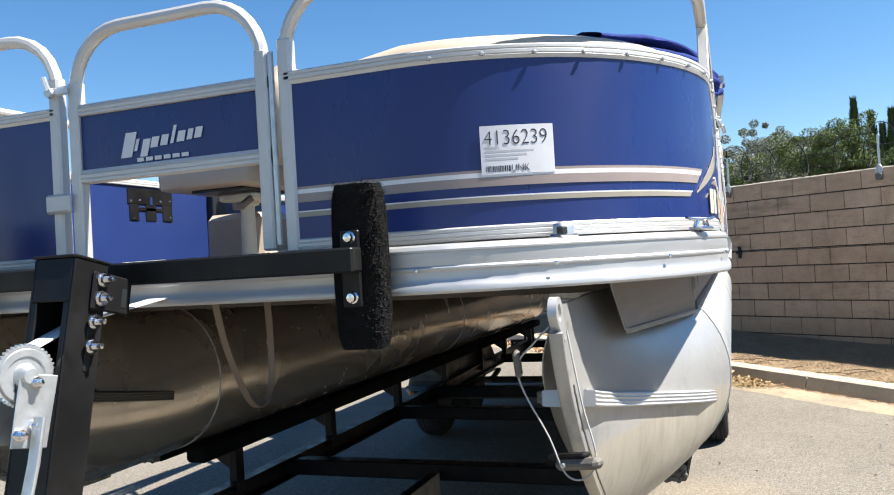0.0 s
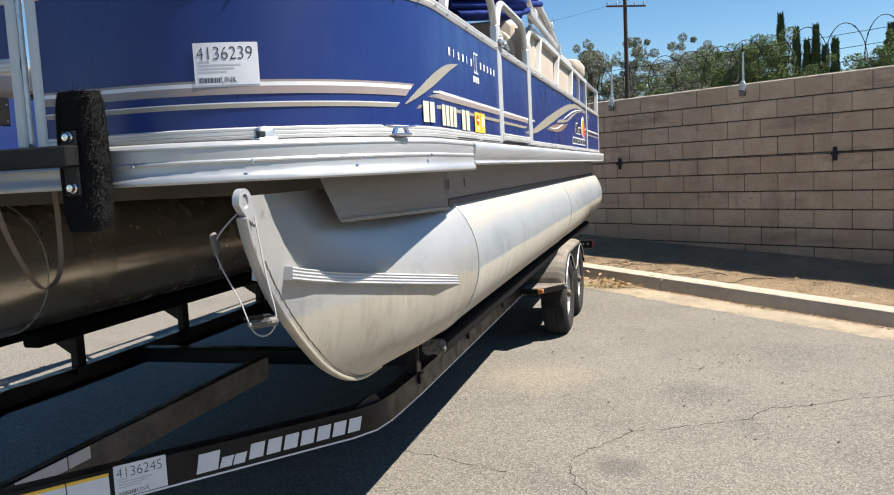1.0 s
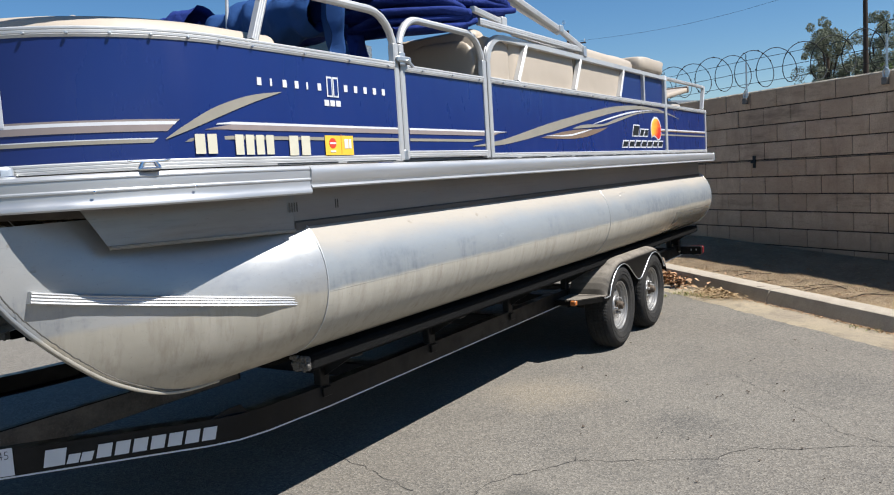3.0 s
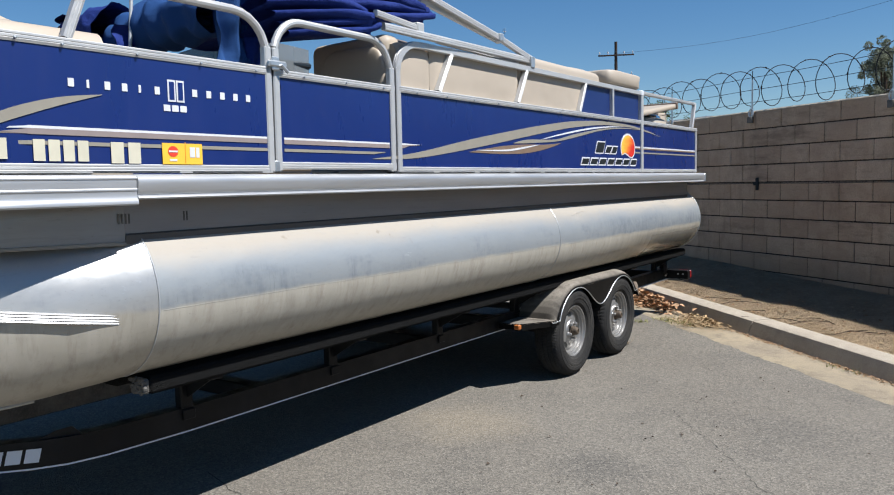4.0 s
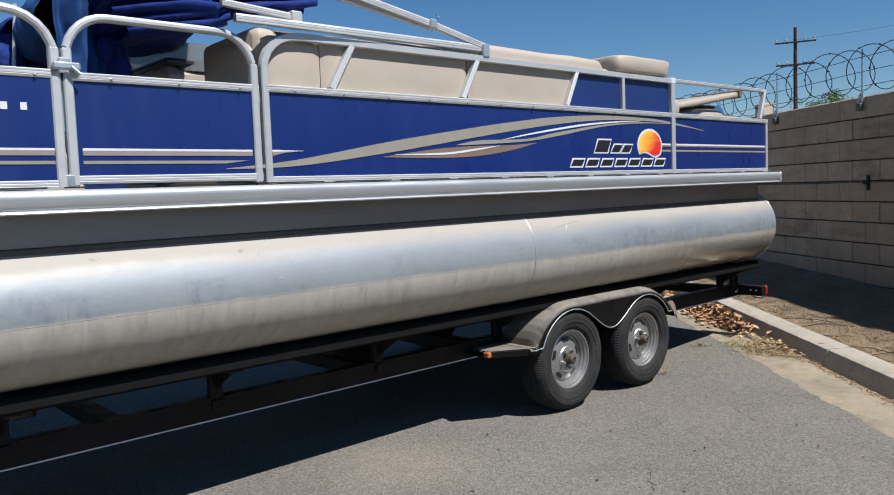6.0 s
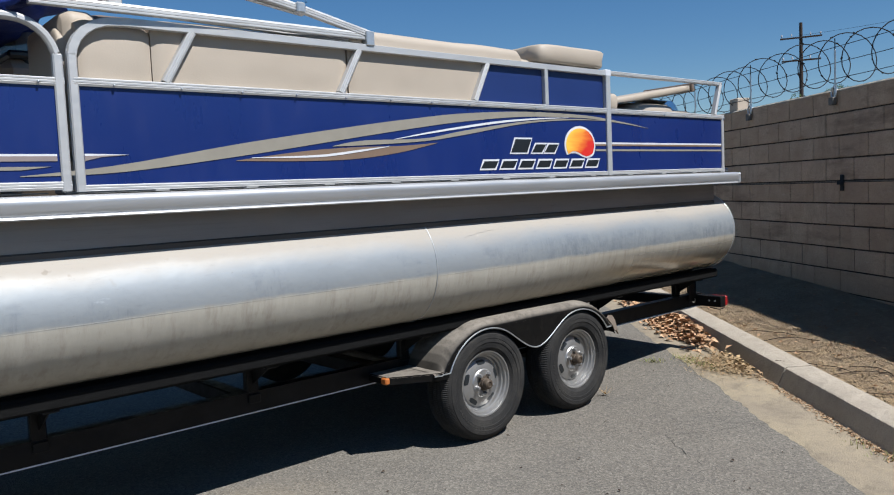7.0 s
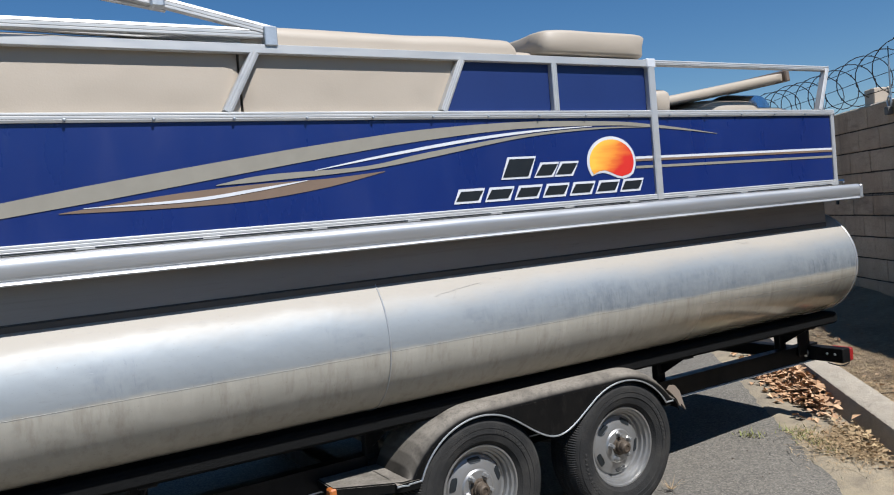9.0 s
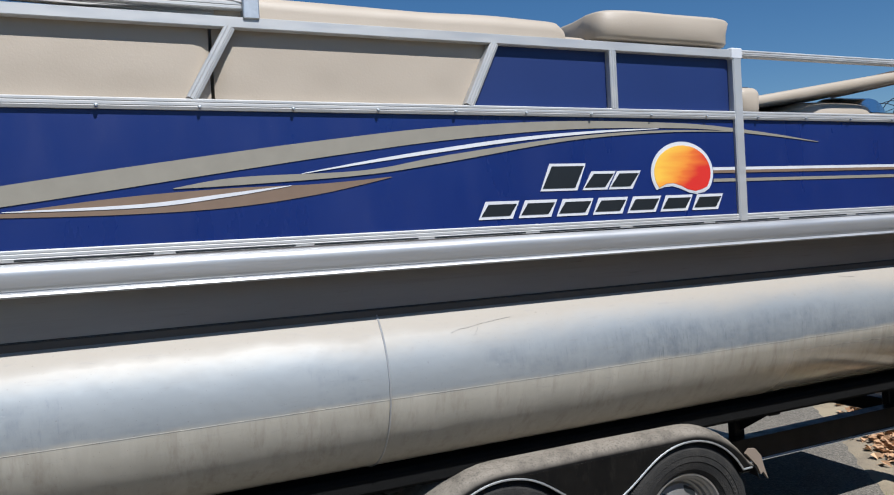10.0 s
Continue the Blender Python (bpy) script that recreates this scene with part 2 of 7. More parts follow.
    a.mix(a.noise(9, 6, 0.75, stretch=(0.06, 1, 2.5), lo=0.5, hi=0.72), (0.22, 0.21, 0.20), 0.5)
    a.mix(a.noise(70, 4, 0.7, stretch=(0.1, 1, 1.5), lo=0.62, hi=0.74), (0.14, 0.13, 0.12), 0.45).rough(a.noise(12, 4, stretch=(0.1, 1, 2)), 0.30, 0.36)
    d["skirt"] = a.m
    a = Mat("chrome", (0.75, 0.75, 0.76), 0.16, 1.0)
    d["chrome"] = a.m
    a = Mat("galvanised_steel", (0.58, 0.6, 0.61), 0.42, 0.8)
    a.mix(a.noise(35, 4), (0.42, 0.44, 0.45), 0.7)
    d["zinc"] = a.m
    # blue skin
    a = Mat("blue_gelcoat", (0.007, 0.02, 0.115), 0.3, spec=0.5)
    a.mix(a.noise(1.3, 4), (0.009, 0.025, 0.135), 0.7)
    a.rough(a.noise(6, 5, stretch=(1, 1, 0.3)), 0.24, 0.42)
    a.mix(a.noise(14, 6, 0.75, stretch=(1, 1, 0.3), lo=0.56, hi=0.8), (0.02, 0.035, 0.13), 0.6)
    a.mix(a.noise(220, 2, 0.6, lo=0.72, hi=0.78), (0.06, 0.075, 0.16), 0.7)
    a.bump(a.noise(1.1, 2), 0.002)
    d["blue"] = a.m
    a = Mat("blue_inner_skin", (0.009, 0.024, 0.11), 0.45)
    a.mix(a.noise(3), (0.012, 0.03, 0.13), 0.6)
    d["blue_in"] = a.m
    for key, c in (("d_tan", (0.28, 0.255, 0.205)), ("d_brown", (0.21, 0.145, 0.1)), ("d_white", (0.66, 0.66, 0.67)),
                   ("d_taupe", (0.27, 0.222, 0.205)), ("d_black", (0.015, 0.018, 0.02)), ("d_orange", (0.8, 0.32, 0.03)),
                   ("d_red", (0.72, 0.06, 0.03)), ("d_yellow", (0.85, 0.5, 0.05)), ("d_paper", (0.66, 0.66, 0.68)),
                   ("d_grey", (0.45, 0.46, 0.48)), ("d_cream", (0.6, 0.56, 0.43)), ("d_ink", (0.03, 0.03, 0.035)), ("d_silver", (0.62, 0.63, 0.65))):
        a = Mat("decal_" + key[2:], c, 0.38)
        a.mix(a.noise(14, 4), tuple(v * 0.86 for v in c), 0.6)
        d[key] = a.m
    # emblem print: yellow at the upper left, red at the lower right, in streaks
    a = Mat("decal_sun", (0.86, 0.50, 0.06), 0.38)
    sep = a.n("ShaderNodeSeparateXYZ")
    a.t.links.new(a.coords(), sep.inputs[0])
    nz = a.n("ShaderNodeTexNoise", Scale=26.0, Detail=2.0, Roughness=0.5)
    a.t.links.new(a.coords((0.18, 1, 1)), nz.inputs["Vector"])
    sums = []
    for out, k in ((sep.outputs[0], 3.4), (sep.outputs[2], -3.2), (nz.outputs["Fac"], 1.0)):
        ml = a.n("ShaderNodeMath")
        ml.operation = "MULTIPLY"
        ml.inputs[1].default_value = k
        a.t.links.new(out, ml.inputs[0])
        sums.append(ml.outputs[0])
    for _ in range(2):
        ad = a.n("ShaderNodeMath")
        ad.operation = "ADD"
        a.t.links.new(sums.pop(), ad.inputs[0])
        a.t.links.new(sums.pop(), ad.inputs[1])
        sums.append(ad.outputs[0])
    mid = 3.4 * 4.682 - 3.2 * 1.66 + 0.5
    for lo, hi, c in ((mid - 0.45, mid + 0.05, (0.80, 0.22, 0.03)), (mid - 0.05, mid + 0.3, (0.62, 0.03, 0.02))):
        r = a.n("ShaderNodeMapRange")
        r.inputs["From Min"].default_value, r.inputs["From Max"].default_value = lo, hi
        a.t.links.new(sums[0], r.inputs["Value"])
        a.mix(r.outputs[0], c)
    d["d_sun"] = a.m
    # vinyl, canvas
    a = Mat("tan_vinyl", (0.41, 0.345, 0.27), 0.55)
    a.mix(a.noise(2, 5), (0.365, 0.305, 0.235), 0.6).bump(a.noise(170, 2), 0.0004, 0.3).bump(a.noise(2.5, 2), 0.006)
    d["vinyl"] = a.m
    a = Mat("brown_vinyl", (0.16, 0.12, 0.09), 0.5)
    a.mix(a.noise(3, 4), (0.2, 0.15, 0.115), 0.7).bump(a.noise(150, 2), 0.0002)
    d["brown"] = a.m
    a = Mat("navy_canvas", (0.012, 0.025, 0.14), 0.85, spec=0.2)
    a.mix(a.noise(4, 5), (0.018, 0.04, 0.2), 0.8).bump(a.noise(7, 3, 0.5), 0.012).bump(a.noise(300, 2), 0.0008)
    d["canvas"] = a.m
    a = Mat("light_blue_canvas", (0.017, 0.056, 0.17), 0.85, spec=0.2)
    a.mix(a.noise(3, 4), (0.024, 0.075, 0.215), 0.6).bump(a.noise(4, 2, 0.4), 0.02).bump(a.noise(900, 1), 0.0003)
    d["canvas_light"] = a.m
    # steel paint, rubber, carpet
    a = Mat("black_paint", (0.007, 0.007, 0.0073), 0.32, spec=0.18)
    a.mix(a.noise(5, 5, 0.65, lo=0.45, hi=0.75), (0.022, 0.0215, 0.0215), 0.6).rough(a.noise(14, 5), 0.28, 0.5)
    d["black"] = a.m
    a = Mat("dusty_black_paint", (0.05, 0.048, 0.044), 0.65)
    a.mix(a.noise(6, 6, 0.7), (0.19, 0.17, 0.145), 0.65)
    a.mix(a.noise(120, 2, lo=0.5, hi=0.7), (0.2, 0.18, 0.15), 0.3)
    d["dusty"] = a.m
    # black paint with dust lying on what faces up
    a = Mat("fender_paint", (0.005, 0.005, 0.005), 0.5, spec=0.1)
    a.mix(a.noise(7, 6, 0.7, lo=0.42, hi=0.7), (0.012, 0.011, 0.0095), 0.6)
    a.mix(a.noise(30, 6, 0.75, stretch=(1, 1, 0.3), lo=0.55, hi=0.72), (0.05, 0.045, 0.038), 0.22)
    geo, sep = a.n("ShaderNodeNewGeometry"), a.n("ShaderNodeSeparateXYZ")
    a.t.links.new(geo.outputs["Normal"], sep.inputs[0])
    up = a.n("ShaderNodeMapRange")
    up.inputs["From Min"].default_value, up.inputs["From Max"].default_value = 0.3, 0.8
    a.t.links.new(sep.outputs[2], up.inputs["Value"])
    a.mix(a.both(up.outputs[0], a.noise(9, 6, 0.7, lo=0.1, hi=0.55)), (0.26, 0.23, 0.19), 0.88)
    a.mix(a.both(up.outputs[0], a.noise(140, 3, 0.7, lo=0.5, hi=0.66)), (0.05, 0.045, 0.04), 0.5)
    a.rough(up.outputs[0], 0.42, 0.85)
    d["fender"] = a.m
    d["dusty_tan"] = Mat("bleached_plastic", (0.22, 0.175, 0.135), 0.85, spec=0.2).m
    d["rubber_mark"] = Mat("rubber_mark", (0.036, 0.034, 0.031), 0.85, spec=0.2).m
    a = Mat("tyre_rubber", (0.019, 0.0185, 0.018), 0.8, spec=0.25)
    a.mix(a.noise(7, 6, 0.65, lo=0.42, hi=0.7), (0.05, 0.046, 0.04), 0.7).bump(a.noise(140, 2), 0.001)
    d["rubber"] = a.m
    a = Mat("black_carpet", (0.012, 0.012, 0.012), 1.0, spec=0.05)
    a.mix(a.noise(420, 2, lo=0.4, hi=0.65), (0.02, 0.02, 0.019), 0.7)
    a.bump(a.noise(420, 2), 0.0025)
    d["carpet"] = a.m
    a = Mat("carpet_pile", (0.022, 0.022, 0.022), 1.0, spec=0.05)
    a.island((0.034, 0.034, 0.033), 1.0)
    d["pile"] = a.m
    a = Mat("wheel_steel", (0.33, 0.325, 0.315), 0.42, 0.7)
    a.mix(a.noise(30, 5, lo=0.45, hi=0.7), (0.3, 0.28, 0.25), 0.6)
    d["wheel"] = a.m
    a = Mat("rusty_brass", (0.115, 0.088, 0.062), 0.6, 0.35)
    a.mix(a.noise(50), (0.05, 0.035, 0.025), 0.8)
    d["rust"] = a.m
    d["amber"] = Mat("amber_lens", (0.42, 0.13, 0.03), 0.35).m
    d["wire"] = Mat("dark_wire", (0.025, 0.027, 0.03), 0.8, spec=0.2).m
    d["redlens"] = Mat("red_lens", (0.30, 0.012, 0.012), 0.3).m
    d["rope"] = Mat("grey_cord", (0.35, 0.34, 0.32), 0.9).m
    a = Mat("smoked_acrylic", (0.34, 0.35, 0.34), 0.08)
    a.p.inputs["Transmission Weight"].default_value = 0.6
    d["smoke"] = a.m
    # plants
    for key, c, c2 in (("leaf", (0.085, 0.12, 0.045), (0.145, 0.18, 0.07)), ("leaf_grey", (0.15, 0.165, 0.115), (0.225, 0.235, 0.165)),
                       ("leaf_dark", (0.025, 0.045, 0.02), (0.05, 0.08, 0.03)), ("weed", (0.16, 0.19, 0.06), (0.3, 0.28, 0.12)),
                       ("dry_leaf", (0.33, 0.19, 0.105), (0.56, 0.37, 0.225)), ("straw", (0.47, 0.35, 0.20), (0.30, 0.205, 0.115)), ("curb_litter", (0.50, 0.34, 0.20), (0.22, 0.14, 0.085))):
        a = Mat(key, c, 0.85, spec=0.08)
        a.island(c2, 1.0)
        d[key] = a.m
    a = Mat("bark", (0.11, 0.085, 0.065), 0.95, spec=0.1)
    a.mix(a.noise(12, 5, stretch=(1, 1, 0.2)), (0.06, 0.045, 0.035), 0.8).bump(a.noise(20, 4, stretch=(1, 1, 0.2)), 0.02)
    d["bark"] = a.m
    a = Mat("pole_wood", (0.05, 0.04, 0.034), 0.9, spec=0.1)
    a.mix(a.noise(6, 5, stretch=(2, 2, 0.1)), (0.05, 0.036, 0.028), 0.8)
    d["pole"] = a.m
    a = Mat("white_roofing", (0.75, 0.75, 0.74), 0.7)
    a.mix(a.noise(0.5), (0.66, 0.66, 0.65), 0.7)
    d["roofing"] = a.m
    a = Mat("stucco", (0.5, 0.42, 0.33), 0.95)
    a.mix(a.noise(3), (0.42, 0.35, 0.27), 0.7)
    d["stucco"] = a.m
    return d


MT = make_materials()


# ---- mesh helpers ----
class B:
    """Collects vertices and faces."""

    def __init__(self):
        self.v, self.f = [], []

    def add(self, verts, faces):
        k = len(self.v)
        self.v += [tuple(p) for p in verts]
        self.f += [tuple(i + k for i in fc) for fc in faces]
        return self

    def box(self, x0, x1, y0, y1, z0, z1, c=0.004, m=None):
        """A box with chamfered edges."""
        c = min(c, (x1 - x0) * 0.45, (y1 - y0) * 0.45, (z1 - z0) * 0.45)
        lo, hi = (x0, y0, z0), (x1, y1, z1)
        ids, verts = {}, []
        for sx in (0, 1):
            for sy in (0, 1):
                for sz in (0, 1):
                    s = (sx, sy, sz)
                    for ax in range(3):
                        p = [(hi[i] - c if s[i] else lo[i] + c) if i != ax else (hi[i] if s[i] else lo[i]) for i in range(3)]
                        ids[(s, ax)] = len(verts)
                        verts.append(p)
        faces = []
        for ax in range(3):
            a, b = (ax + 1) % 3, (ax + 2) % 3
            for s in (0, 1):
                q = []
                for u, w in ((0, 0), (1, 0), (1, 1), (0, 1)):
                    k = [0, 0, 0]
                    k[ax], k[a], k[b] = s, u, w
                    q.append(ids[(tuple(k), ax)])
                faces.append(q if s else q[::-1])
            for u in (0, 1):
                for w in (0, 1):
                    k0, k1 = [0, 0, 0], [0, 0, 0]
                    k0[a], k0[b], k1[a], k1[b], k1[ax] = u, w, u, w, 1
                    k0, k1 = tuple(k0), tuple(k1)
                    q = [ids[(k0, a)], ids[(k1, a)], ids[(k1, b)], ids[(k0, b)]]
                    faces.append(q if u == w else q[::-1])
        for s in ((i, j, k) for i in (0, 1) for j in (0, 1) for k in (0, 1)):
            q = [ids[(s, 0)], ids[(s, 1)], ids[(s, 2)]]
            faces.append(q if sum(s) % 2 else q[::-1])
        if m is not None:
            verts = [m @ Vector(p) for p in verts]
        return self.add(verts, faces)

    def grid(self, rows, close_u=False, close_v=False):
        """A sheet through rows of points."""
        n, w = len(rows), len(rows[0])
        faces = []
        for i in range(n if close_v else n - 1):
            for j in range(w if close_u else w - 1):
                faces.append((i * w + j, i * w + (j + 1) % w, (i + 1) % n * w + (j + 1) % w, (i + 1) % n * w + j))
        return self.add([p for r in rows for p in r], faces)

    def sweep(self, pts, prof, closed=False, up=(0, 0, 1), cap=True):
        """A profile of (side, up) carried along a path; side points to the right of travel."""
        pts = [Vector(p) for p in pts]
        n, upv = len(pts), Vector(up)
        rows = []
        for i, p in enumerate(pts):
            a = pts[i - 1] if (closed or i) else p
            b = pts[(i + 1) % n] if (closed or i < n - 1) else p
            d0, d1 = (p - a), (b - p)
            d0 = d0.normalized() if d0.length else d1.normalized()
            d1 = d1.normalized() if d1.length else d0
            d = (d0 + d1).normalized()
            s = d.cross(upv)
            s = s.normalized() if s.length > 1e-4 else Vector((1, 0, 0))
            u = s.cross(d).normalized()
            k = 1 / max(0.5, d.dot(d1))
            rows.append([p + s * (q[0] * k) + u * q[1] for q in prof])
        base = len(self.v)
        self.grid(rows, close_u=True, close_v=closed)
        if cap and not closed:
            w = len(prof)
            self.f.append(tuple(base + j for j in range(w))[::-1])
            self.f.append(tuple(base + (n - 1) * w + j for j in range(w)))
        return self

    def tube(self, pts, r, seg=10, closed=False, up=(0, 0, 1)):
        return self.sweep(pts, [(r * math.cos(2 * math.pi * k / seg), r * math.sin(2 * math.pi * k / seg)) for k in range(seg)], closed, up)

    def lathe(self, prof, seg=32, m=None):
        """Turns (radius, along) about the local y axis."""
        rows = []
        for k in range(seg):
            a = 2 * math.pi * k / seg
            rows.append([Vector((r * math.cos(a), y, r * math.sin(a))) for r, y in prof])
        if m is not None:
            rows = [[m @ p for p in r] for r in rows]
        return self.grid(rows, close_v=True)

    def ngon(self, pts, depth):
        """A flat outline given depth along a vector."""
        n = len(pts)
        dv = Vector(depth)
        a = [Vector(p) for p in pts]
        return self.add(a + [p + dv for p in a], [tuple(range(n))[::-1], tuple(range(n, 2 * n))] + [(i, (i + 1) % n, n + (i + 1) % n, n + i) for i in range(n)])

    def mesh(self, name, mat, smooth=35):
        me = bpy.data.meshes.new(name)
        me.from_pydata(self.v, [], self.f)
        me.validate()
        bm = bmesh.new()
        bm.from_mesh(me)
        bmesh.ops.recalc_face_normals(bm, faces=bm.faces)
        bm.to_mesh(me)
        bm.free()
        if smooth:
            me.shade_smooth()
            me.set_sharp_from_angle(angle=radians(smooth))
        me.materials.append(MT[mat])
        return me


def part(name, b, mat, parent=None, label="", smooth=35, kind=""):
    ob = new(name, b.mesh(name, mat, smooth))
    ob.parent = parent
    return tagged(ob, label=label, kind=kind)


def thing(name, label, category, group="", at=(0, 0, 0)):
    ob = new(name)
    ob.location = at
    return tagged(ob, label=label, category=category, group=group)


def rail_prof(w, h, r=0.003, g=0.0018):
    """A square tube with small chamfers and two fine grooves on each broad side."""
    out = []
    for s in (1, -1):
        x = s * w / 2
        for t in (-1, 1):
            c = s * t * h * 0.17
            out += [(x, c - s * 0.002), (x - s * g, c), (x, c + s * 0.002)]
        out += [(x, s * (h / 2 - r)), (x - s * r, s * h / 2), (-x + s * r, s * h / 2)]
    return out


def rrect(w, h, r=0.004, n=3):
    """A rounded rectangle as a profile."""
    out = []
    for cx, cy, a0 in ((w / 2 - r, h / 2 - r, 0), (-w / 2 + r, h / 2 - r, 90), (-w / 2 + r, -h / 2 + r, 180), (w / 2 - r, -h / 2 + r, 270)):
        for k in range(n):
            a = radians(a0 + 90 * k / (n - 1))
            out.append((cx + r * math.cos(a), cy + r * math.sin(a)))
    return out


def smooth_path(pts, n=8):
    """Catmull-Rom through points."""
    pts = [Vector(p) for p in pts]
    out = []
    for i in range(len(pts) - 1):
        p0, p1, p2, p3 = pts[max(i - 1, 0)], pts[i], pts[i + 1], pts[min(i + 2, len(pts) - 1)]
        for k in range(n):
            t = k / n
            out.append(0.5 * ((2 * p1) + (p2 - p0) * t + (2 * p0 - 5 * p1 + 4 * p2 - p3) * t * t + (3 * p1 - p0 - 3 * p2 + p3) * t ** 3))
    return out + [pts[-1]]


# ---- ground, kerb, bed, wall ----
WALL_AT, WALL_U = Vector((8.225, -0.085, 0)), Vector((0.566, 0.8244, 0))
WALL_N = Vector((-WALL_U.y, WALL_U.x, 0))
WALL_TOP = 2.15
KERB_H = 0.137


def along_wall(x, y):
    """How far a place lies along the wall and out from it."""
    p = Vector((x, y, 0)) - WALL_AT
    return p.dot(WALL_U), p.dot(WALL_N)


def kerb_out(u):
    """The kerb's distance from the wall."""
    return 1.419 - 0.082 * max(-9.0, min(6.5, u))


def ground_z(x, y):
    """The lot is level under the trailer and follows the falling gutter beside the kerb."""
    u, d = along_wall(x, y)
    k = max(0.0, min(1.0, (2.9 - d) / 0.9))
    return (0.061 + 0.037 * max(-6.5, min(5.0, u))) * k * k * (3 - 2 * k)


def bed_at_wall(u):
    return 0.345 + 0.045 * max(-6.5, min(4.0, u))


KERB_LINE = [(WALL_AT + WALL_U * u + WALL_N * kerb_out(u))[:2] for u in (13, 9, 5, 2, 0.5, -1, -2.5, -4, -6, -9, -16)]


def build_ground():
    def steps(a, c, d):
        near = [a + d * k for k in range(round((c - a) / d) + 1)]
        far = [2.0, 6.0, 18.0, 60.0, 200.0, 900.0]
        return [a - k for k in far[::-1]] + near + [c + k for k in far]

    b = B()
    b.grid([[(x, y, ground_z(x, y)) for y in steps(-12.0, 12.0, 0.3)] for x in steps(-6.0, 16.0, 0.3)])
    tagged(part("ground", b, "asphalt", None, "sun-bleached grey asphalt lot with fine cracks"), category="asphalt", kind="structure")


def wall_p(u, d, z):
    """A place along the wall, out from its face, at a height."""
    p = WALL_AT + WALL_U * u + WALL_N * d
    return (p.x, p.y, z)


def bed_z(x, y):
    """The dirt bed rises unevenly from the kerb to the wall's foot."""
    u, d = along_wall(x, y)
    out = kerb_out(u) - 0.188
    t = max(0.0, min(1.0, 1 - d / out))
    low = KERB_H - 0.02 + 0.061 + 0.037 * max(-6.5, min(5.0, u))
    return low + (bed_at_wall(u) - low) * t + 0.022 * noise.noise(Vector((x * 1.7, y * 1.7, 0))) + 0.012 * noise.noise(Vector((x * 6, y * 6, 3)))


def build_kerb():
    line = [Vector((p.x, p.y, 0)) for p in smooth_path([(x, y, 0) for x, y in KERB_LINE], 6)]
    # travelling towards the camera side, the road lies on the right
    rows = []
    for i, p in enumerate(line):
        a, c = line[max(i - 1, 0)], line[min(i + 1, len(line) - 1)]
        for k in range(10 if i < len(line) - 1 else 1):
            q = p.lerp(line[min(i + 1, len(line) - 1)], k / 10)
            d = (c - a).normalized()
            n = Vector((d.y, -d.x, 0))
            w = 0.43 + 0.035 * noise.noise(Vector((q.x * 3, q.y * 3, 1))) + 0.02 * noise.noise(Vector((q.x * 14, q.y * 14, 2)))
            rows.append([(e.x, e.y, ground_z(e.x, e.y) + z) for e, z in [(q + n * (w * t), z) for t, z in ((-0.1, 0.016), (0.3, 0.012), (0.9, 0.008), (1.0, -0.004))]])
    gut = B().grid(rows)
    tagged(part("gutter", gut, "gutter", None, "pale dusty concrete gutter strip along the kerb"), category="gutter", kind="structure")
    # kerb stones, cut at joints
    kerb = tagged(new("kerb"), "weathered tan concrete kerb with open joints", "kerb", kind="structure")
    prof = [(0.036, -0.05), (0.036, 0.012), (-0.010, KERB_H - 0.018), (-0.015, KERB_H - 0.006), (-0.028, KERB_H), (-0.197, KERB_H + 0.004), (-0.207, KERB_H - 0.02), (-0.207, -0.05)]
    # resample evenly
    dense, step = [], 0.25
    d = 0.0
    for i in range(len(line) - 1):
        seg = line[i + 1] - line[i]
        while d < seg.length:
            dense.append(line[i] + seg * (d / seg.length))
            d += step
        d -= seg.length
    joint = min(range(len(dense)), key=lambda i: (dense[i] - Vector((6.0, -0.6, 0))).length) % 12
    i = joint
    while i + 12 < len(dense):
        pts = [Vector((p.x, p.y, ground_z(p.x, p.y))) for p in dense[i:i + 13]]
        pts[-1] = pts[-1] + (pts[-2] - pts[-1]).normalized() * 0.012
        part("kerb_stone", B().sweep(pts, prof), "concrete", kerb)
        i += 12
    # bed between kerb and wall
    rows = []
    for p in dense:
        r = []
        u = (p - WALL_AT).dot(WALL_U)
        foot = Vector(wall_p(u, -0.05, 0))
        inner = p + (foot - p).normalized() * 0.188
        for k in range(19):
            t = k / 18
            q = inner.lerp(foot, t)
            z = bed_z(q.x, q.y)
            r.append((q.x, q.y, z))
        rows.append(r)
    tagged(part("planting_bed", B().grid(rows), "dirt", None, "bare brown dirt strip littered with dry straw"), category="dirt bed", kind="structure")


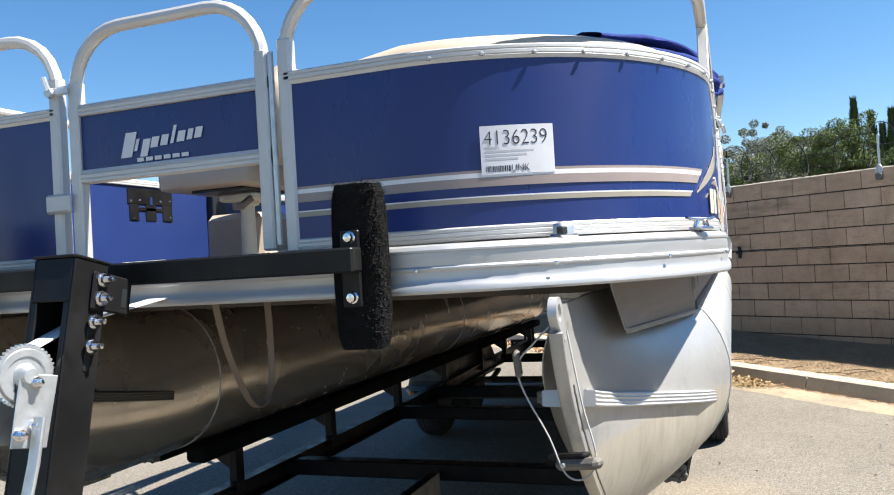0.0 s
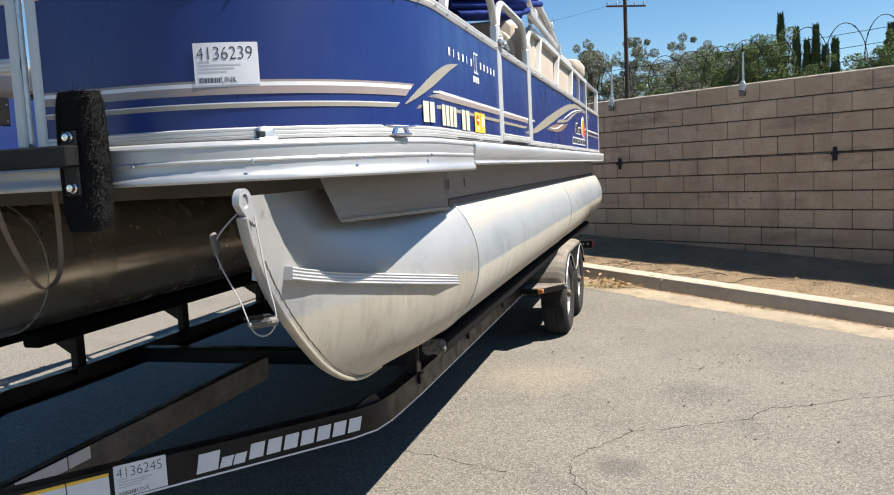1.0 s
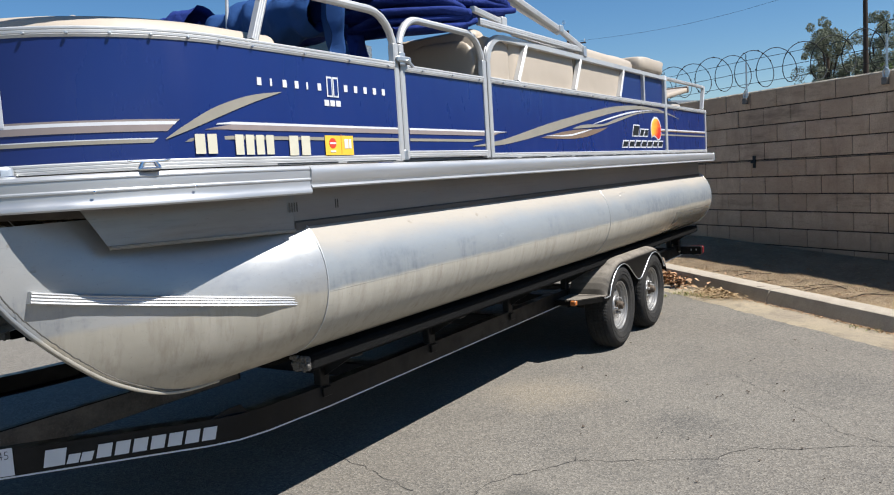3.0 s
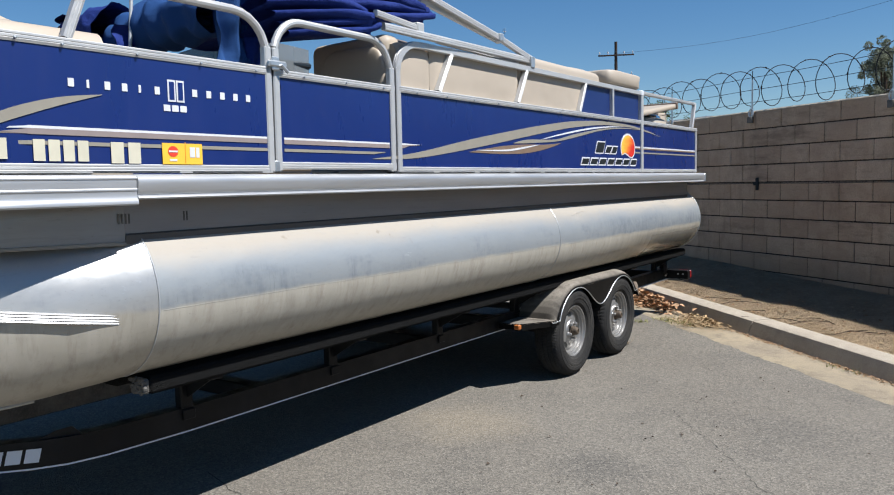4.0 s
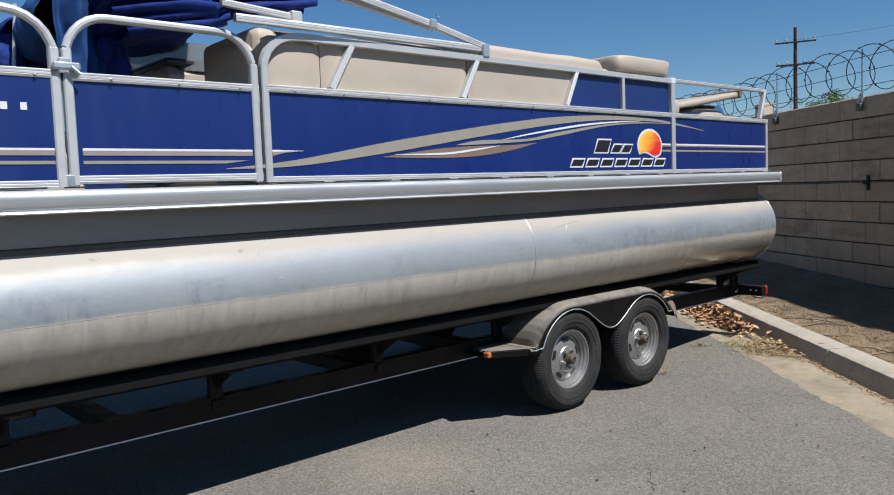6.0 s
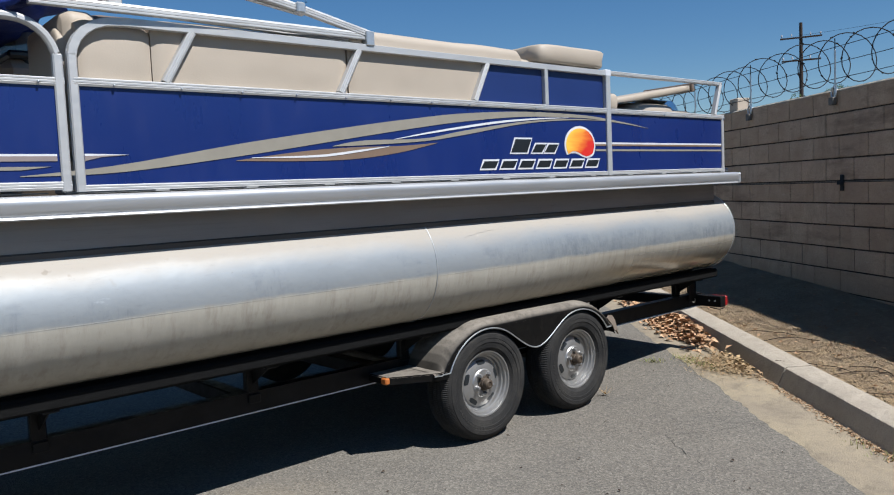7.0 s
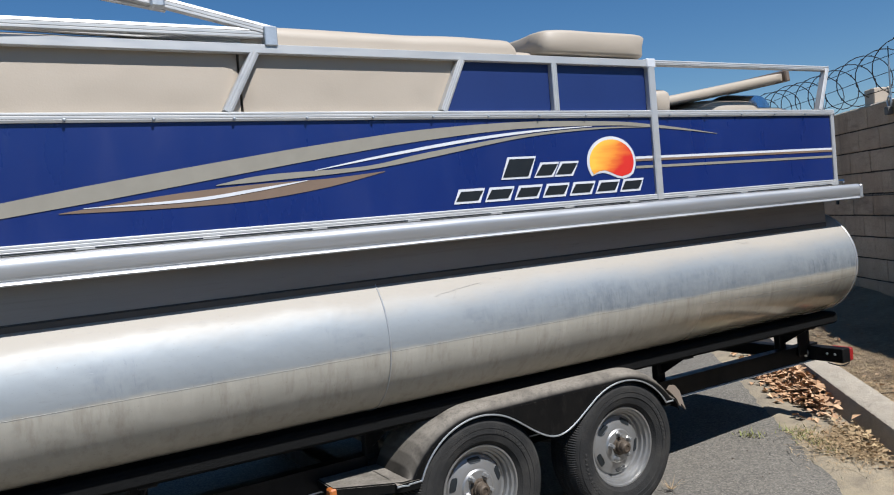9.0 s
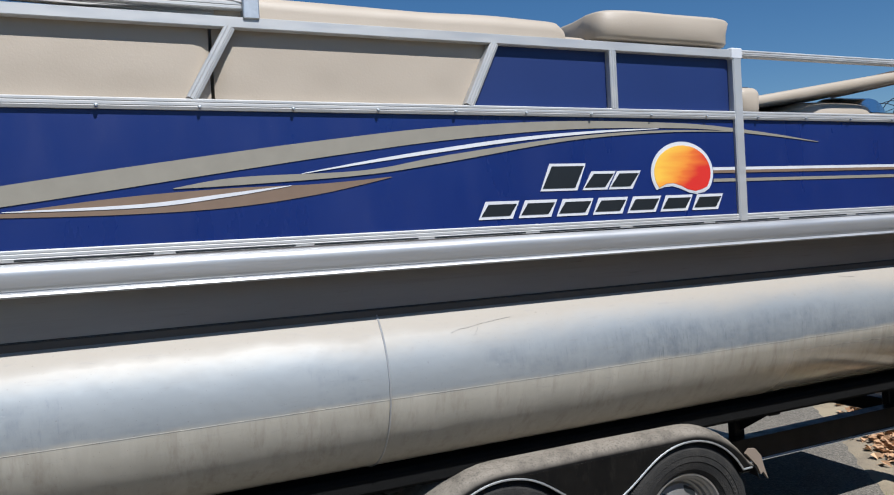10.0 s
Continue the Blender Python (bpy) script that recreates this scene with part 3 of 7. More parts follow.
def build_wall():
    wall = tagged(new("wall_block"), "tan concrete block wall in running bond", "wall", kind="structure")
    u0, u1 = -16.0, 14.0
    core = B()
    core.add([wall_p(u0, -0.006, -0.1), wall_p(u1, -0.006, -0.1), wall_p(u1, -0.006, WALL_TOP - 0.004), wall_p(u0, -0.006, WALL_TOP - 0.004),
              wall_p(u0, -0.19, -0.1), wall_p(u1, -0.19, -0.1), wall_p(u1, -0.19, WALL_TOP - 0.004), wall_p(u0, -0.19, WALL_TOP - 0.004)],
             [(0, 1, 2, 3), (7, 6, 5, 4), (3, 2, 6, 7), (0, 4, 5, 1), (0, 3, 7, 4), (1, 5, 6, 2)])
    part("mortar_core", core, "mortar", wall, smooth=0)
    L, H = 0.397, 0.2015
    frame_m = Matrix(((WALL_U.x, WALL_N.x, 0, 0), (WALL_U.y, WALL_N.y, 0, 0), (0, 0, 1, 0), (0, 0, 0, 1)))
    block = B().box(-L / 2 + 0.0022, L / 2 - 0.0022, -0.19, 0.0, -H / 2 + 0.006, H / 2 - 0.006, 0.005).mesh("block", "block")
    rest = B()
    rnd = random.Random(5)
    for c in range(11):
        z = WALL_TOP - H * (c + 0.5)
        k0 = int(u0 / L)
        for k in range(k0, int(u1 / L)):
            u = (k + 0.5 + (0.5 if c % 2 else 0)) * L
            d = rnd.uniform(-0.003, 0.003)
            p = wall_p(u, d, z)
            m = Matrix.Translation(p) @ frame_m @ pose(0, 0, 0, 0, rnd.uniform(-0.25, 0.25), rnd.uniform(-0.2, 0.2))
            if -4.6 < u < 6.6 and c < 10:
                o = new("block", block)
                o.parent = wall
                o.matrix_local = m
            else:
                rest.box(-L / 2 + 0.0022, L / 2 - 0.0022, -0.19, 0.0, -H / 2 + 0.006, H / 2 - 0.006, 0.005, m)
    part("far_blocks", rest, "block", wall, kind="stuff")
    # pale bevelled strip added for the sunlit line along the top edge
    cap = B()
    rows = []
    for i in range(121):
        u = u0 + (u1 - u0) * i / 120
        w = 0.004 * noise.noise(Vector((u * 3, 0, 0)))
        rows.append([wall_p(u, d + w * 0.3, WALL_TOP + z + w * 0.4) for d, z in ((-0.185, -0.008), (-0.18, 0.006), (-0.012, 0.010), (0.004, -0.004), (0.0035, -0.012))])
    part("mortar_wash", cap.grid(rows), "concrete", wall, "pale strip for the sunlit wall top")


build_ground()
build_kerb()
build_wall()

# ---- pontoon boat ----
YC = 1.265           # centre line
R = 0.65             # bow corner radius of the fence
Z_DECK = 1.455


def outline(off, y_from, x_to, n=18):
    """The fence line, pushed out by off, from the bow at y_from round the port corner to x_to."""
    pts = [Vector((-R - off, y_from, 0))]
    for k in range(n + 1):
        a = radians(90 * k / n)
        pts.append(Vector((-(R + off) * math.cos(a), R - (R + off) * math.sin(a), 0)))
    if x_to > 0.001:
        pts.append(Vector((x_to, -off, 0)))
    return pts


def deck_line(off, y_from, x_to, n=18):
    """The deck's edge: a little outside the fence at the bow, close to it along the side."""
    r, cx, cy = 0.70, -0.045, 0.667
    pts = [Vector((cx - r + off, y_from, 0))]
    for k in range(n + 1):
        a = radians(90 * k / n)
        pts.append(Vector((cx - (r - off) * math.cos(a), cy - (r - off) * math.sin(a), 0)))
    pts.append(Vector((x_to, cy - r + off, 0)))
    return pts


def lift(pts, z):
    return [Vector((p.x, p.y, z)) for p in pts]


def mirror(pts):
    return [Vector((p[0], 2 * YC - p[1], p[2])) for p in pts]


boat = thing("pontoon_boat", "blue and silver aluminium pontoon boat with tan seats on a trailer", "pontoon boat")


def both_sides(name, b, mat, label="", sides=(0, 1), smooth=35):
    """A part and its twin on the other side."""
    out = []
    for s in sides:
        c = B()
        c.v = mirror(b.v) if s else b.v
        c.f = b.f
        out.append(part(name, c, mat, boat, label, smooth))
    return out


def bar(b, p, q, w=0.03, h=0.03):
    """A square tube from p to q."""
    d = Vector(q) - Vector(p)
    up = (0, 0, 1) if abs(d.normalized().z) < 0.9 else (1, 0, 0)
    return b.sweep([p, q], rail_prof(w, h), up=up)


def build_deck():
    half = deck_line(0.05, YC, 6.55)
    loop = half + mirror(half)[::-1][:-1]
    n = len(loop)
    b = B().add([(p.x, p.y, z) for z in (1.375, Z_DECK - 0.012) for p in loop],
                [tuple(range(n)), tuple(range(n, 2 * n))] + [(i, (i + 1) % n, n + (i + 1) % n, n + i) for i in range(n)])
    part("deck", b, "under", boat, "deck of the boat, darkened for the shade beneath it", smooth=30)
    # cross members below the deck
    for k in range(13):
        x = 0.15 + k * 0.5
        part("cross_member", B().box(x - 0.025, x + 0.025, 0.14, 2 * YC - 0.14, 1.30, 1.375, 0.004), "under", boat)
    # rub rail: a taller moulding at the bow, a slimmer one along the sides
    bow_prof = [(0.0, 0.0), (0.050, 0.001), (0.060, -0.003), (0.065, -0.0105), (0.065, -0.0145), (0.0625, -0.017), (0.063, -0.027), (0.062, -0.038), (0.062, -0.044), (0.065, -0.048), (0.065, -0.052), (0.062, -0.056), (0.0615, -0.069), (0.063, -0.077), (0.066, -0.083), (0.0695, -0.089), (0.0695, -0.097), (0.066, -0.102), (0.0, -0.102)]
    side_prof = [(0.0, 0.0), (0.030, 0.002), (0.042, -0.002), (0.050, -0.009), (0.0545, -0.018), (0.0545, -0.030), (0.0525, -0.042), (0.0500, -0.054), (0.047, -0.062), (0.043, -0.066), (0.043, -0.070), (0.050, -0.073), (0.053, -0.078), (0.050, -0.083), (0.0, -0.084)]
    port = deck_line(0.074, YC, 0.345)
    path = mirror(port)[::-1][:-1] + port
    part("bow_moulding", B().sweep([(p[0], p[1], 1.452) for p in path], bow_prof), "rub", boat, "ribbed bright aluminium bow moulding", smooth=32)
    side = [Vector((0.345 + (6.53 - 0.345) * k / 20, 0.023, 1.452)) for k in range(21)]
    for s in (0, 1):
        pts = mirror(side)[::-1] if s else side
        part("rub_rail", B().sweep(pts, side_prof), "rub", boat, "ribbed aluminium rub rail", smooth=32)
    st = [Vector((6.53, -0.0, 1.452)), Vector((6.53, 2 * YC, 1.452))]
    part("stern_moulding", B().sweep(st, side_prof), "rub", boat, smooth=22)
    # skirt below the rail
    b = B().ngon([(0.36, 0.085, 1.375), (0.36, 0.085, 1.224), (6.36, 0.085, 1.224), (6.36, 0.085, 1.375)], (0, 0.004, 0))
    both_sides("skirt", b, "skirt", "dull aluminium skirt panel")
    b = B().ngon([(-0.42, 0.24, 1.375), (-0.333, 0.216, 1.228), (0.36, 0.086, 1.218), (0.36, 0.086, 1.375)], (0.001, 0.004, 0))
    both_sides("bow_skirt", b, "skirt", "dull aluminium skirt panel at the bow")
    # the lip's dark colour includes the shade between skirt and pontoon
    both_sides("skirt_lip", B().box(0.36, 6.36, 0.0795, 0.095, 1.214, 1.2475, 0.003), "under", "folded skirt lip, darkened for shade")
    both_sides("skirt_seam", B().box(0.36, 6.36, 0.0835, 0.0848, 1.248, 1.2505, 0.0004), "d_black")
    both_sides("skirt_lip", bar(B(), (-0.333, 0.212, 1.226), (0.36, 0.084, 1.216), 0.012, 0.012), "pontoon")
    for x in (0.335, 0.348, 0.361, 0.374, 0.60, 0.613):
        part("scuff", B().box(x, x + 0.007, 0.0835, 0.0845, 1.285, 1.32, 0.0003), "dusty", boat, smooth=0)
    part("end_bumper", B().box(6.532, 6.556, -0.036, 0.05, 1.37, 1.452, 0.008), "rub", boat, "ribbed aluminium end cap")
    part("end_bumper", B().box(6.556, 6.566, -0.026, 0.05, 1.372, 1.41, 0.004), "d_black", boat, "black rubber bumper")


P_Y, P_Z, P_R = 0.30, 1.015, 0.305
KEEL = [(-0.735, 1.315), (-0.70, 1.20), (-0.635, 1.09), (-0.55, 0.99), (-0.43, 0.88), (-0.29, 0.78), (-0.10, 0.702), (0.12, 0.688), (0.42, 0.702)]


BULGE = 0.03


def build_pontoon(s):
    seg = 48
    xs = [0.42 + (6.50 - 0.42) * k / 40 for k in range(41)]
    rows = [[(x, P_Y + P_R * math.sin(2 * math.pi * k / seg), P_Z + P_R * math.cos(2 * math.pi * k / seg)) for k in range(seg)] for x in xs]
    for x, f in ((6.515, 0.985), (6.523, 0.9), (6.528, 0.55), (6.53, 0.02)):
        rows.append([(x, P_Y + f * P_R * math.sin(2 * math.pi * k / seg), P_Z + f * P_R * math.cos(2 * math.pi * k / seg)) for k in range(seg)])
    flip = (lambda b: b) if not s else (lambda b: setattr(b, "v", [tuple(p) for p in mirror(b.v)]) or b)
    skin = "ground_tinted" if s else "pontoon"
    tube = part("pontoon", flip(B().grid(rows, close_u=True)), skin, boat, "dusty oxidised aluminium pontoon tube" if not s else "aluminium pontoon tube tinted brown for the ground it reflects", smooth=50)
    # nose: ruled sheet from the first ring to the keel line
    keel = smooth_path([(x, P_Y, z) for x, z in KEEL], 6)
    acc = [0.0]
    for i in range(1, len(keel)):
        acc.append(acc[-1] + (keel[i] - keel[i - 1]).length)

    def at(t):
        want = t * acc[-1]
        for i in range(1, len(acc)):
            if acc[i] >= want:
                return keel[i - 1].lerp(keel[i], (want - acc[i - 1]) / (acc[i] - acc[i - 1]))
        return keel[-1]

    for side in (1, -1):
        rows = []
        for k in range(25):
            a = math.pi * k / 24
            ring = Vector((0.42, P_Y - side * P_R * math.sin(a), P_Z + P_R * math.cos(a)))
            kp = at(min(1, (k / 24) ** 0.9)) - Vector((0, side * 0.004, 0))
            rows.append([kp.lerp(ring, j / 14) + Vector((0, -side * BULGE * math.sin(math.pi * j / 14) * math.sin(a), 0.0)) for j in range(15)])
        part("nose_sheet", flip(B().grid(rows)), "ground_tinted" if s else "nose", tube, smooth=60)
    # keel strip with its eyelet
    strip = [p + Vector((-0.006, 0, 0)) for p in keel[3:-6]]
    part("keel_strip", flip(B().sweep(strip, rrect(0.012, 0.03, 0.005), up=(0, 1, 0))), "nose", tube)
    rnd = random.Random(17)
    for side in (1, -1):
        bead = [p + Vector((0.011 + rnd.gauss(0, 0.001), side * 0.0152, 0.007 + rnd.gauss(0, 0.001))) for p in smooth_path(keel[9:-10], 3)]
        part("keel_bead", flip(B().tube(bead, 0.0022, 5, up=(0, 1, 0))), "dusty", tube, "dark gritty weld bead")
    ear = []
    for k in range(24):
        a = 2 * math.pi * k / 24
        tip = Vector((-0.722 + 0.030 * math.cos(a), P_Y - 0.009, 1.303 + 0.031 * math.sin(a)))
        if 200 < math.degrees(a) < 350:
            tip += Vector((0.045, 0, -0.03)) * math.sin(math.pi * (math.degrees(a) - 200) / 150)
        ear.append((tip, Vector((-0.722 + 0.015 * math.cos(a), P_Y - 0.009, 1.303 + 0.018 * math.sin(a)))))
    th = Vector((0, 0.018, 0))
    plate_rows = [[p for p, q in ear], [q for p, q in ear], [q + th for p, q in ear], [p + th for p, q in ear]]
    part("eye_plate", flip(B().grid(plate_rows, close_u=True, close_v=True)), "rub", tube, "thick aluminium mooring eye", smooth=30)
    # strakes on the nose
    def sheet_y(x, z):
        """How far out the nose sheet lies at a place, from the keel's plane."""
        best, out = 9.0, 0.0
        for k in range(4, 22):
            a = math.pi * k / 24
            kp = at(min(1, (k / 24) ** 0.9))
            for j in range(29):
                t = j / 28
                px, pz = kp.x + (0.42 - kp.x) * t, kp.z + (P_Z + P_R * math.cos(a) - kp.z) * t
                e = abs(px - x) + abs(pz - z)
                if e < best:
                    best, out = e, P_R * math.sin(a) * t + BULGE * math.sin(math.pi * t) * math.sin(a)
        return out

    ribs = [(-0.045, -0.019), (0.019, -0.017), (0.023, -0.0135), (0.0205, -0.009), (0.023, -0.0048), (0.0205, 0.0), (0.023, 0.0048), (0.0205, 0.009), (0.023, 0.0135), (0.019, 0.017), (-0.045, 0.019)]
    for side, x1 in ((1, 0.295), (-1, 0.2)):
        line = [(x, 1.108 - 0.145 * ((x + 0.567) / 0.852) ** 0.92) for x in [-0.567 + (x1 + 0.567) * i / 12 for i in range(13)]]
        out = [sheet_y(x, z) for x, z in line]
        out = [sum(out[max(0, i - 2):i + 3]) / len(out[max(0, i - 2):i + 3]) for i in range(13)]
        pts = [Vector((x, P_Y - side * o, z)) for (x, z), o in zip(line, out)]
        # far strakes take the dark underside colour in place of shade
        part("strake", flip(B().sweep(pts, [(side * (q[0] if side > 0 or q[0] < 0 else q[0] + 0.03), q[1]) for q in ribs])), "under" if s else "rub", tube, "spray strake darkened for the shade under the boat" if s else "ribbed spray strake")
    # weld rings
    for x in (0.42, 3.49, 6.49):
        ring = [Vector((x, P_Y + (P_R + 0.001) * math.cos(a), P_Z + (P_R + 0.001) * math.sin(a))) for a in [2 * math.pi * k / 48 for k in range(48)]]
        part("weld_seam", flip(B().tube(ring, 0.0028, 6, True, up=(1, 0, 0))), "rub", tube)
    a = radians(187)
    y, z = P_Y + (P_R + 0.0005) * math.cos(a), P_Z + (P_R + 0.0005) * math.sin(a)
    part("long_seam", flip(B().box(0.43, 6.48, y - 0.0004, y + 0.001, z - 0.0006, z + 0.0006, 0.0003)), "pontoon", tube)


def scratch(b, x, a, length, tilt, rnd):
    """A thin jagged mark on the port tube at the angle a below its crown."""
    n, pts = 9, []
    for i in range(n):
        t = i / (n - 1)
        ang = radians(a) + tilt * t * length / P_R + rnd.gauss(0, 0.006)
        pts.append(Vector((x + length * t * (1 - abs(tilt)), P_Y - (P_R + 0.0006) * math.sin(ang), P_Z + (P_R + 0.0006) * math.cos(ang))))
    b.tube(pts, rnd.uniform(0.0004, 0.0008), 4, up=(0, 1, 0))


def build_scratches():
    rnd = random.Random(23)
    for x, a, length, tilt in ((3.72, 62, 0.26, -0.12), (3.80, 66, 0.08, -0.6), (5.55, 52, 0.10, 0.1)):
        b = B()
        scratch(b, x, a, length, tilt, rnd)
        part("scratch", b, "skirt", boat, smooth=0)


def arch(p0, p1, top, r=0.13, n=7):
    """An arched rail: up at p0, across at the height top, down at p1."""
    p0, p1 = Vector(p0), Vector(p1)
    d = Vector((p1.x - p0.x, p1.y - p0.y, 0)).normalized()
    pts = [p0]
    for k in range(n + 1):
        a = radians(90 * k / n)
        pts.append(Vector((p0.x, p0.y, 0)) + d * (r - r * math.cos(a)) + Vector((0, 0, top - r + r * math.sin(a))))
    for k in range(n + 1):
        a = radians(90 * k / n)
        pts.append(Vector((p1.x, p1.y, 0)) - d * (r - r * math.sin(a)) + Vector((0, 0, top - r + r * math.cos(a))))
    return pts + [p1]


F0, F1, F2, F3, F4, F5 = 1.458, 1.488, 1.847, 1.878, 2.078, 2.112
YR = 0.011   # centre of the rails


def build_fence():
    # bow section, from the front gate round the corner to the side gate
    line = outline(-YR, 0.918, 0.968)
    z_mid = lambda z: lift(line, z)
    both_sides("base_rail", B().sweep(z_mid((F0 + F1) / 2), rail_prof(0.03, F1 - F0)), "rail")
    both_sides("top_rail", B().sweep(z_mid((F2 + F3) / 2), rail_prof(0.034, F3 - F2)), "rail")
    pan = outline(-0.002, 0.918, 0.968, 30)
    both_sides("panel", B().sweep(lift(pan, (F1 + F2) / 2), [(-0.002, -0.18), (0.002, -0.18), (0.002, 0.18), (-0.002, 0.18)]), "blue", "glossy royal blue panel")
    for p, sd in ((line[0], (0, 1)), (line[-1], (0,))):
        top = F4 - 0.12
        both_sides("post", B().box(p.x - 0.017, p.x + 0.017, p.y - 0.017, p.y + 0.017, F0, top, 0.005), "rail", sides=sd)
    # upper hand rail over the bow section
    up = outline(-YR, 0.918 - 0.16, 0.968 - 0.16)
    path = [Vector((line[0].x, 0.918, F4 - 0.13))] + [Vector((line[0].x, 0.918 - 0.16 + 0.16 * math.cos(a), F4 - 0.145 + 0.145 * math.sin(a))) for a in [radians(15 * k) for k in range(1, 6)]]
    path += lift(up, F4)
    path += [Vector((0.968 - 0.16 + 0.16 * math.sin(a), YR, F4 - 0.145 + 0.145 * math.cos(a))) for a in [radians(15 * k) for k in range(1, 6)]] + [Vector((0.968, YR, F4 - 0.13))]
    both_sides("hand_rail", B().tube(path, 0.0165, 10), "rail")
    b = bar(B(), (0.143, YR, F3), (0.222, YR, F4), 0.03, 0.03)
    both_sides("strut", b, "rail")
    # side gate
    g0, g1 = 0.994, 1.768
    far = (1,)
    both_sides("panel", B().box(0.96, 1.81, 0.006, 0.010, F1, F2, 0.001), "blue", sides=far)
    both_sides("base_rail", bar(B(), (0.96, YR, (F0 + F1) / 2), (1.8, YR, (F0 + F1) / 2), 0.03, F1 - F0), "rail", sides=far)
    both_sides("top_rail", bar(B(), (0.96, YR, (F2 + F3) / 2), (1.8, YR, (F2 + F3) / 2), 0.034, F3 - F2), "rail", sides=far)
    near = (0,)
    for x in (g0 + 0.017, g1 - 0.017):
        both_sides("gate_stile", B().box(x - 0.017, x + 0.017, YR - 0.016, YR + 0.016, F0 + 0.006, F4 - 0.12, 0.005), "rail", sides=near)
    both_sides("gate_rail", bar(B(), (g0, YR, F1), (g1, YR, F1), 0.03, 0.03), "rail", sides=near)
    both_sides("gate_rail", bar(B(), (g0, YR, (F2 + F3) / 2 - 0.004), (g1, YR, (F2 + F3) / 2 - 0.004), 0.03, 0.03), "rail", sides=near)
    both_sides("gate_panel", B().box(g0 + 0.03, g1 - 0.03, 0.006, 0.010, F1, F2, 0.001), "blue", "glossy royal blue gate panel", sides=near)
    both_sides("gate_arch", B().tube(arch((g0 + 0.017, YR, F4 - 0.13), (g1 - 0.017, YR, F4 - 0.13), F4, 0.15), 0.0165, 10, up=(0, 1, 0)), "rail", sides=near)
    # main side section up to the stern post
    m0, m1, m2 = 1.80, 4.965, 6.37
    both_sides("post", B().box(m0 - 0.017, m0 + 0.017, YR - 0.016, YR + 0.016, F0, F4 - 0.11, 0.005), "rail")
    pts = [(m0, YR, F4 - 0.12)] + [(m0 + 0.17 - 0.17 * math.cos(a), YR, F4 - 0.13 + 0.145 * math.sin(a)) for a in [radians(15 * k) for k in range(1, 6)]] + [(m0 + 0.2, YR, F4 + 0.016), (m1, YR, F5 - 0.016)]
    both_sides("hand_rail", B().sweep(pts, rail_prof(0.034, 0.032), up=(0, 1, 0)), "rail")
    for xa, xb in ((m0, m2), ):
        both_sides("base_rail", bar(B(), (xa, YR, (F0 + F1) / 2), (xb, YR, (F0 + F1) / 2), 0.03, F1 - F0), "rail")
        both_sides("top_rail", bar(B(), (xa, YR, (F2 + F3) / 2), (xb, YR, (F2 + F3) / 2), 0.034, F3 - F2), "rail")
    both_sides("panel", B().box(m0 + 0.01, m1, 0.006, 0.010, F1, F2, 0.001), "blue", "glossy royal blue panel")
    both_sides("panel", B().box(m1, m2, 0.006, 0.010, F1, F2, 0.001), "blue", "glossy royal blue panel")
    both_sides("post", B().box(m1 - 0.022, m1 + 0.022, YR - 0.02, YR + 0.016, F0, F5, 0.005), "rail")
    both_sides("post_cap", B().box(m1 - 0.03, m1 + 0.028, YR - 0.021, YR + 0.02, F5 - 0.036, F5 + 0.006, 0.004), "d_silver", "grey plastic cap")
    both_sides("post", B().box(m2 - 0.03, m2, YR - 0.016, YR + 0.016, F0, F3, 0.005), "rail")
    for x0, x1 in ((2.142, 2.262), (2.962, 3.075), (3.815, 3.917)):
        both_sides("slat", bar(B(), (x0, YR, F3), (x1, YR, F4 + 0.004), 0.034, 0.03), "rail")
    both_sides("slat", bar(B(), (4.385, YR, F3), (4.385, YR, F4 + 0.004), 0.034, 0.03), "rail")
    # inner-skin blue here stands in for shade below the hand rail
    both_sides("upper_panel", B().ngon([(3.83, 0.02, F3), (4.385, 0.02, F3), (4.385, 0.02, F4 + 0.01), (3.925, 0.02, F4 + 0.01)], (0, 0.004, 0)), "blue_in", "blue window panel, its colour picked for shade")
    both_sides("upper_panel", B().box(4.385, m1 - 0.02, 0.02, 0.024, F3, F4 + 0.01, 0.001), "blue_in", "blue window panel, its colour picked for shade")
    # stern hand rail
    b = bar(B(), (m1, YR, F5 - 0.012), (6.35, YR, F5 - 0.006), 0.03, 0.026)
    both_sides("stern_rail", b, "rail")
    both_sides("strut", bar(B(), (6.25, YR, F3), (6.335, YR, F5 - 0.01), 0.036, 0.03), "rail")
    # stern fence
    b = B().sweep([(6.355, YR, (F2 + F3) / 2), (6.355, 2 * YC - YR, (F2 + F3) / 2)], rrect(0.03, F3 - F2))
    part("top_rail", b, "rail", boat)
    part("panel", B().box(6.35, 6.354, 0.02, 0.8, F1, F2, 0.001), "blue", boat)
    # bow gate: blue upper half, open below
    x, ya, yb = -R + YR, 0.965, 2 * YC - 0.965
    for y in (ya + 0.017, yb - 0.017):
        part("gate_stile", B().box(x - 0.017, x + 0.017, y - 0.017, y + 0.017, F0 + 0.008, 1.94, 0.005), "rail", boat)
    for z, h in ((F2 + 0.015, 0.03), (1.69, 0.034)):
        part("gate_rail", bar(B(), (x, ya, z), (x, yb, z), 0.03, h), "rail", boat)
    part("gate_panel", B().box(x - 0.006, x - 0.002, ya + 0.03, yb - 0.03, 1.705, F2, 0.001), "blue", boat, "dark blue gate panel")
    part("gate_arch", B().tube(arch((x, ya + 0.017, 1.9), (x, yb - 0.017, 1.9), F4 - 0.01, 0.15), 0.0165, 10, up=(1, 0, 0)), "rail", boat)
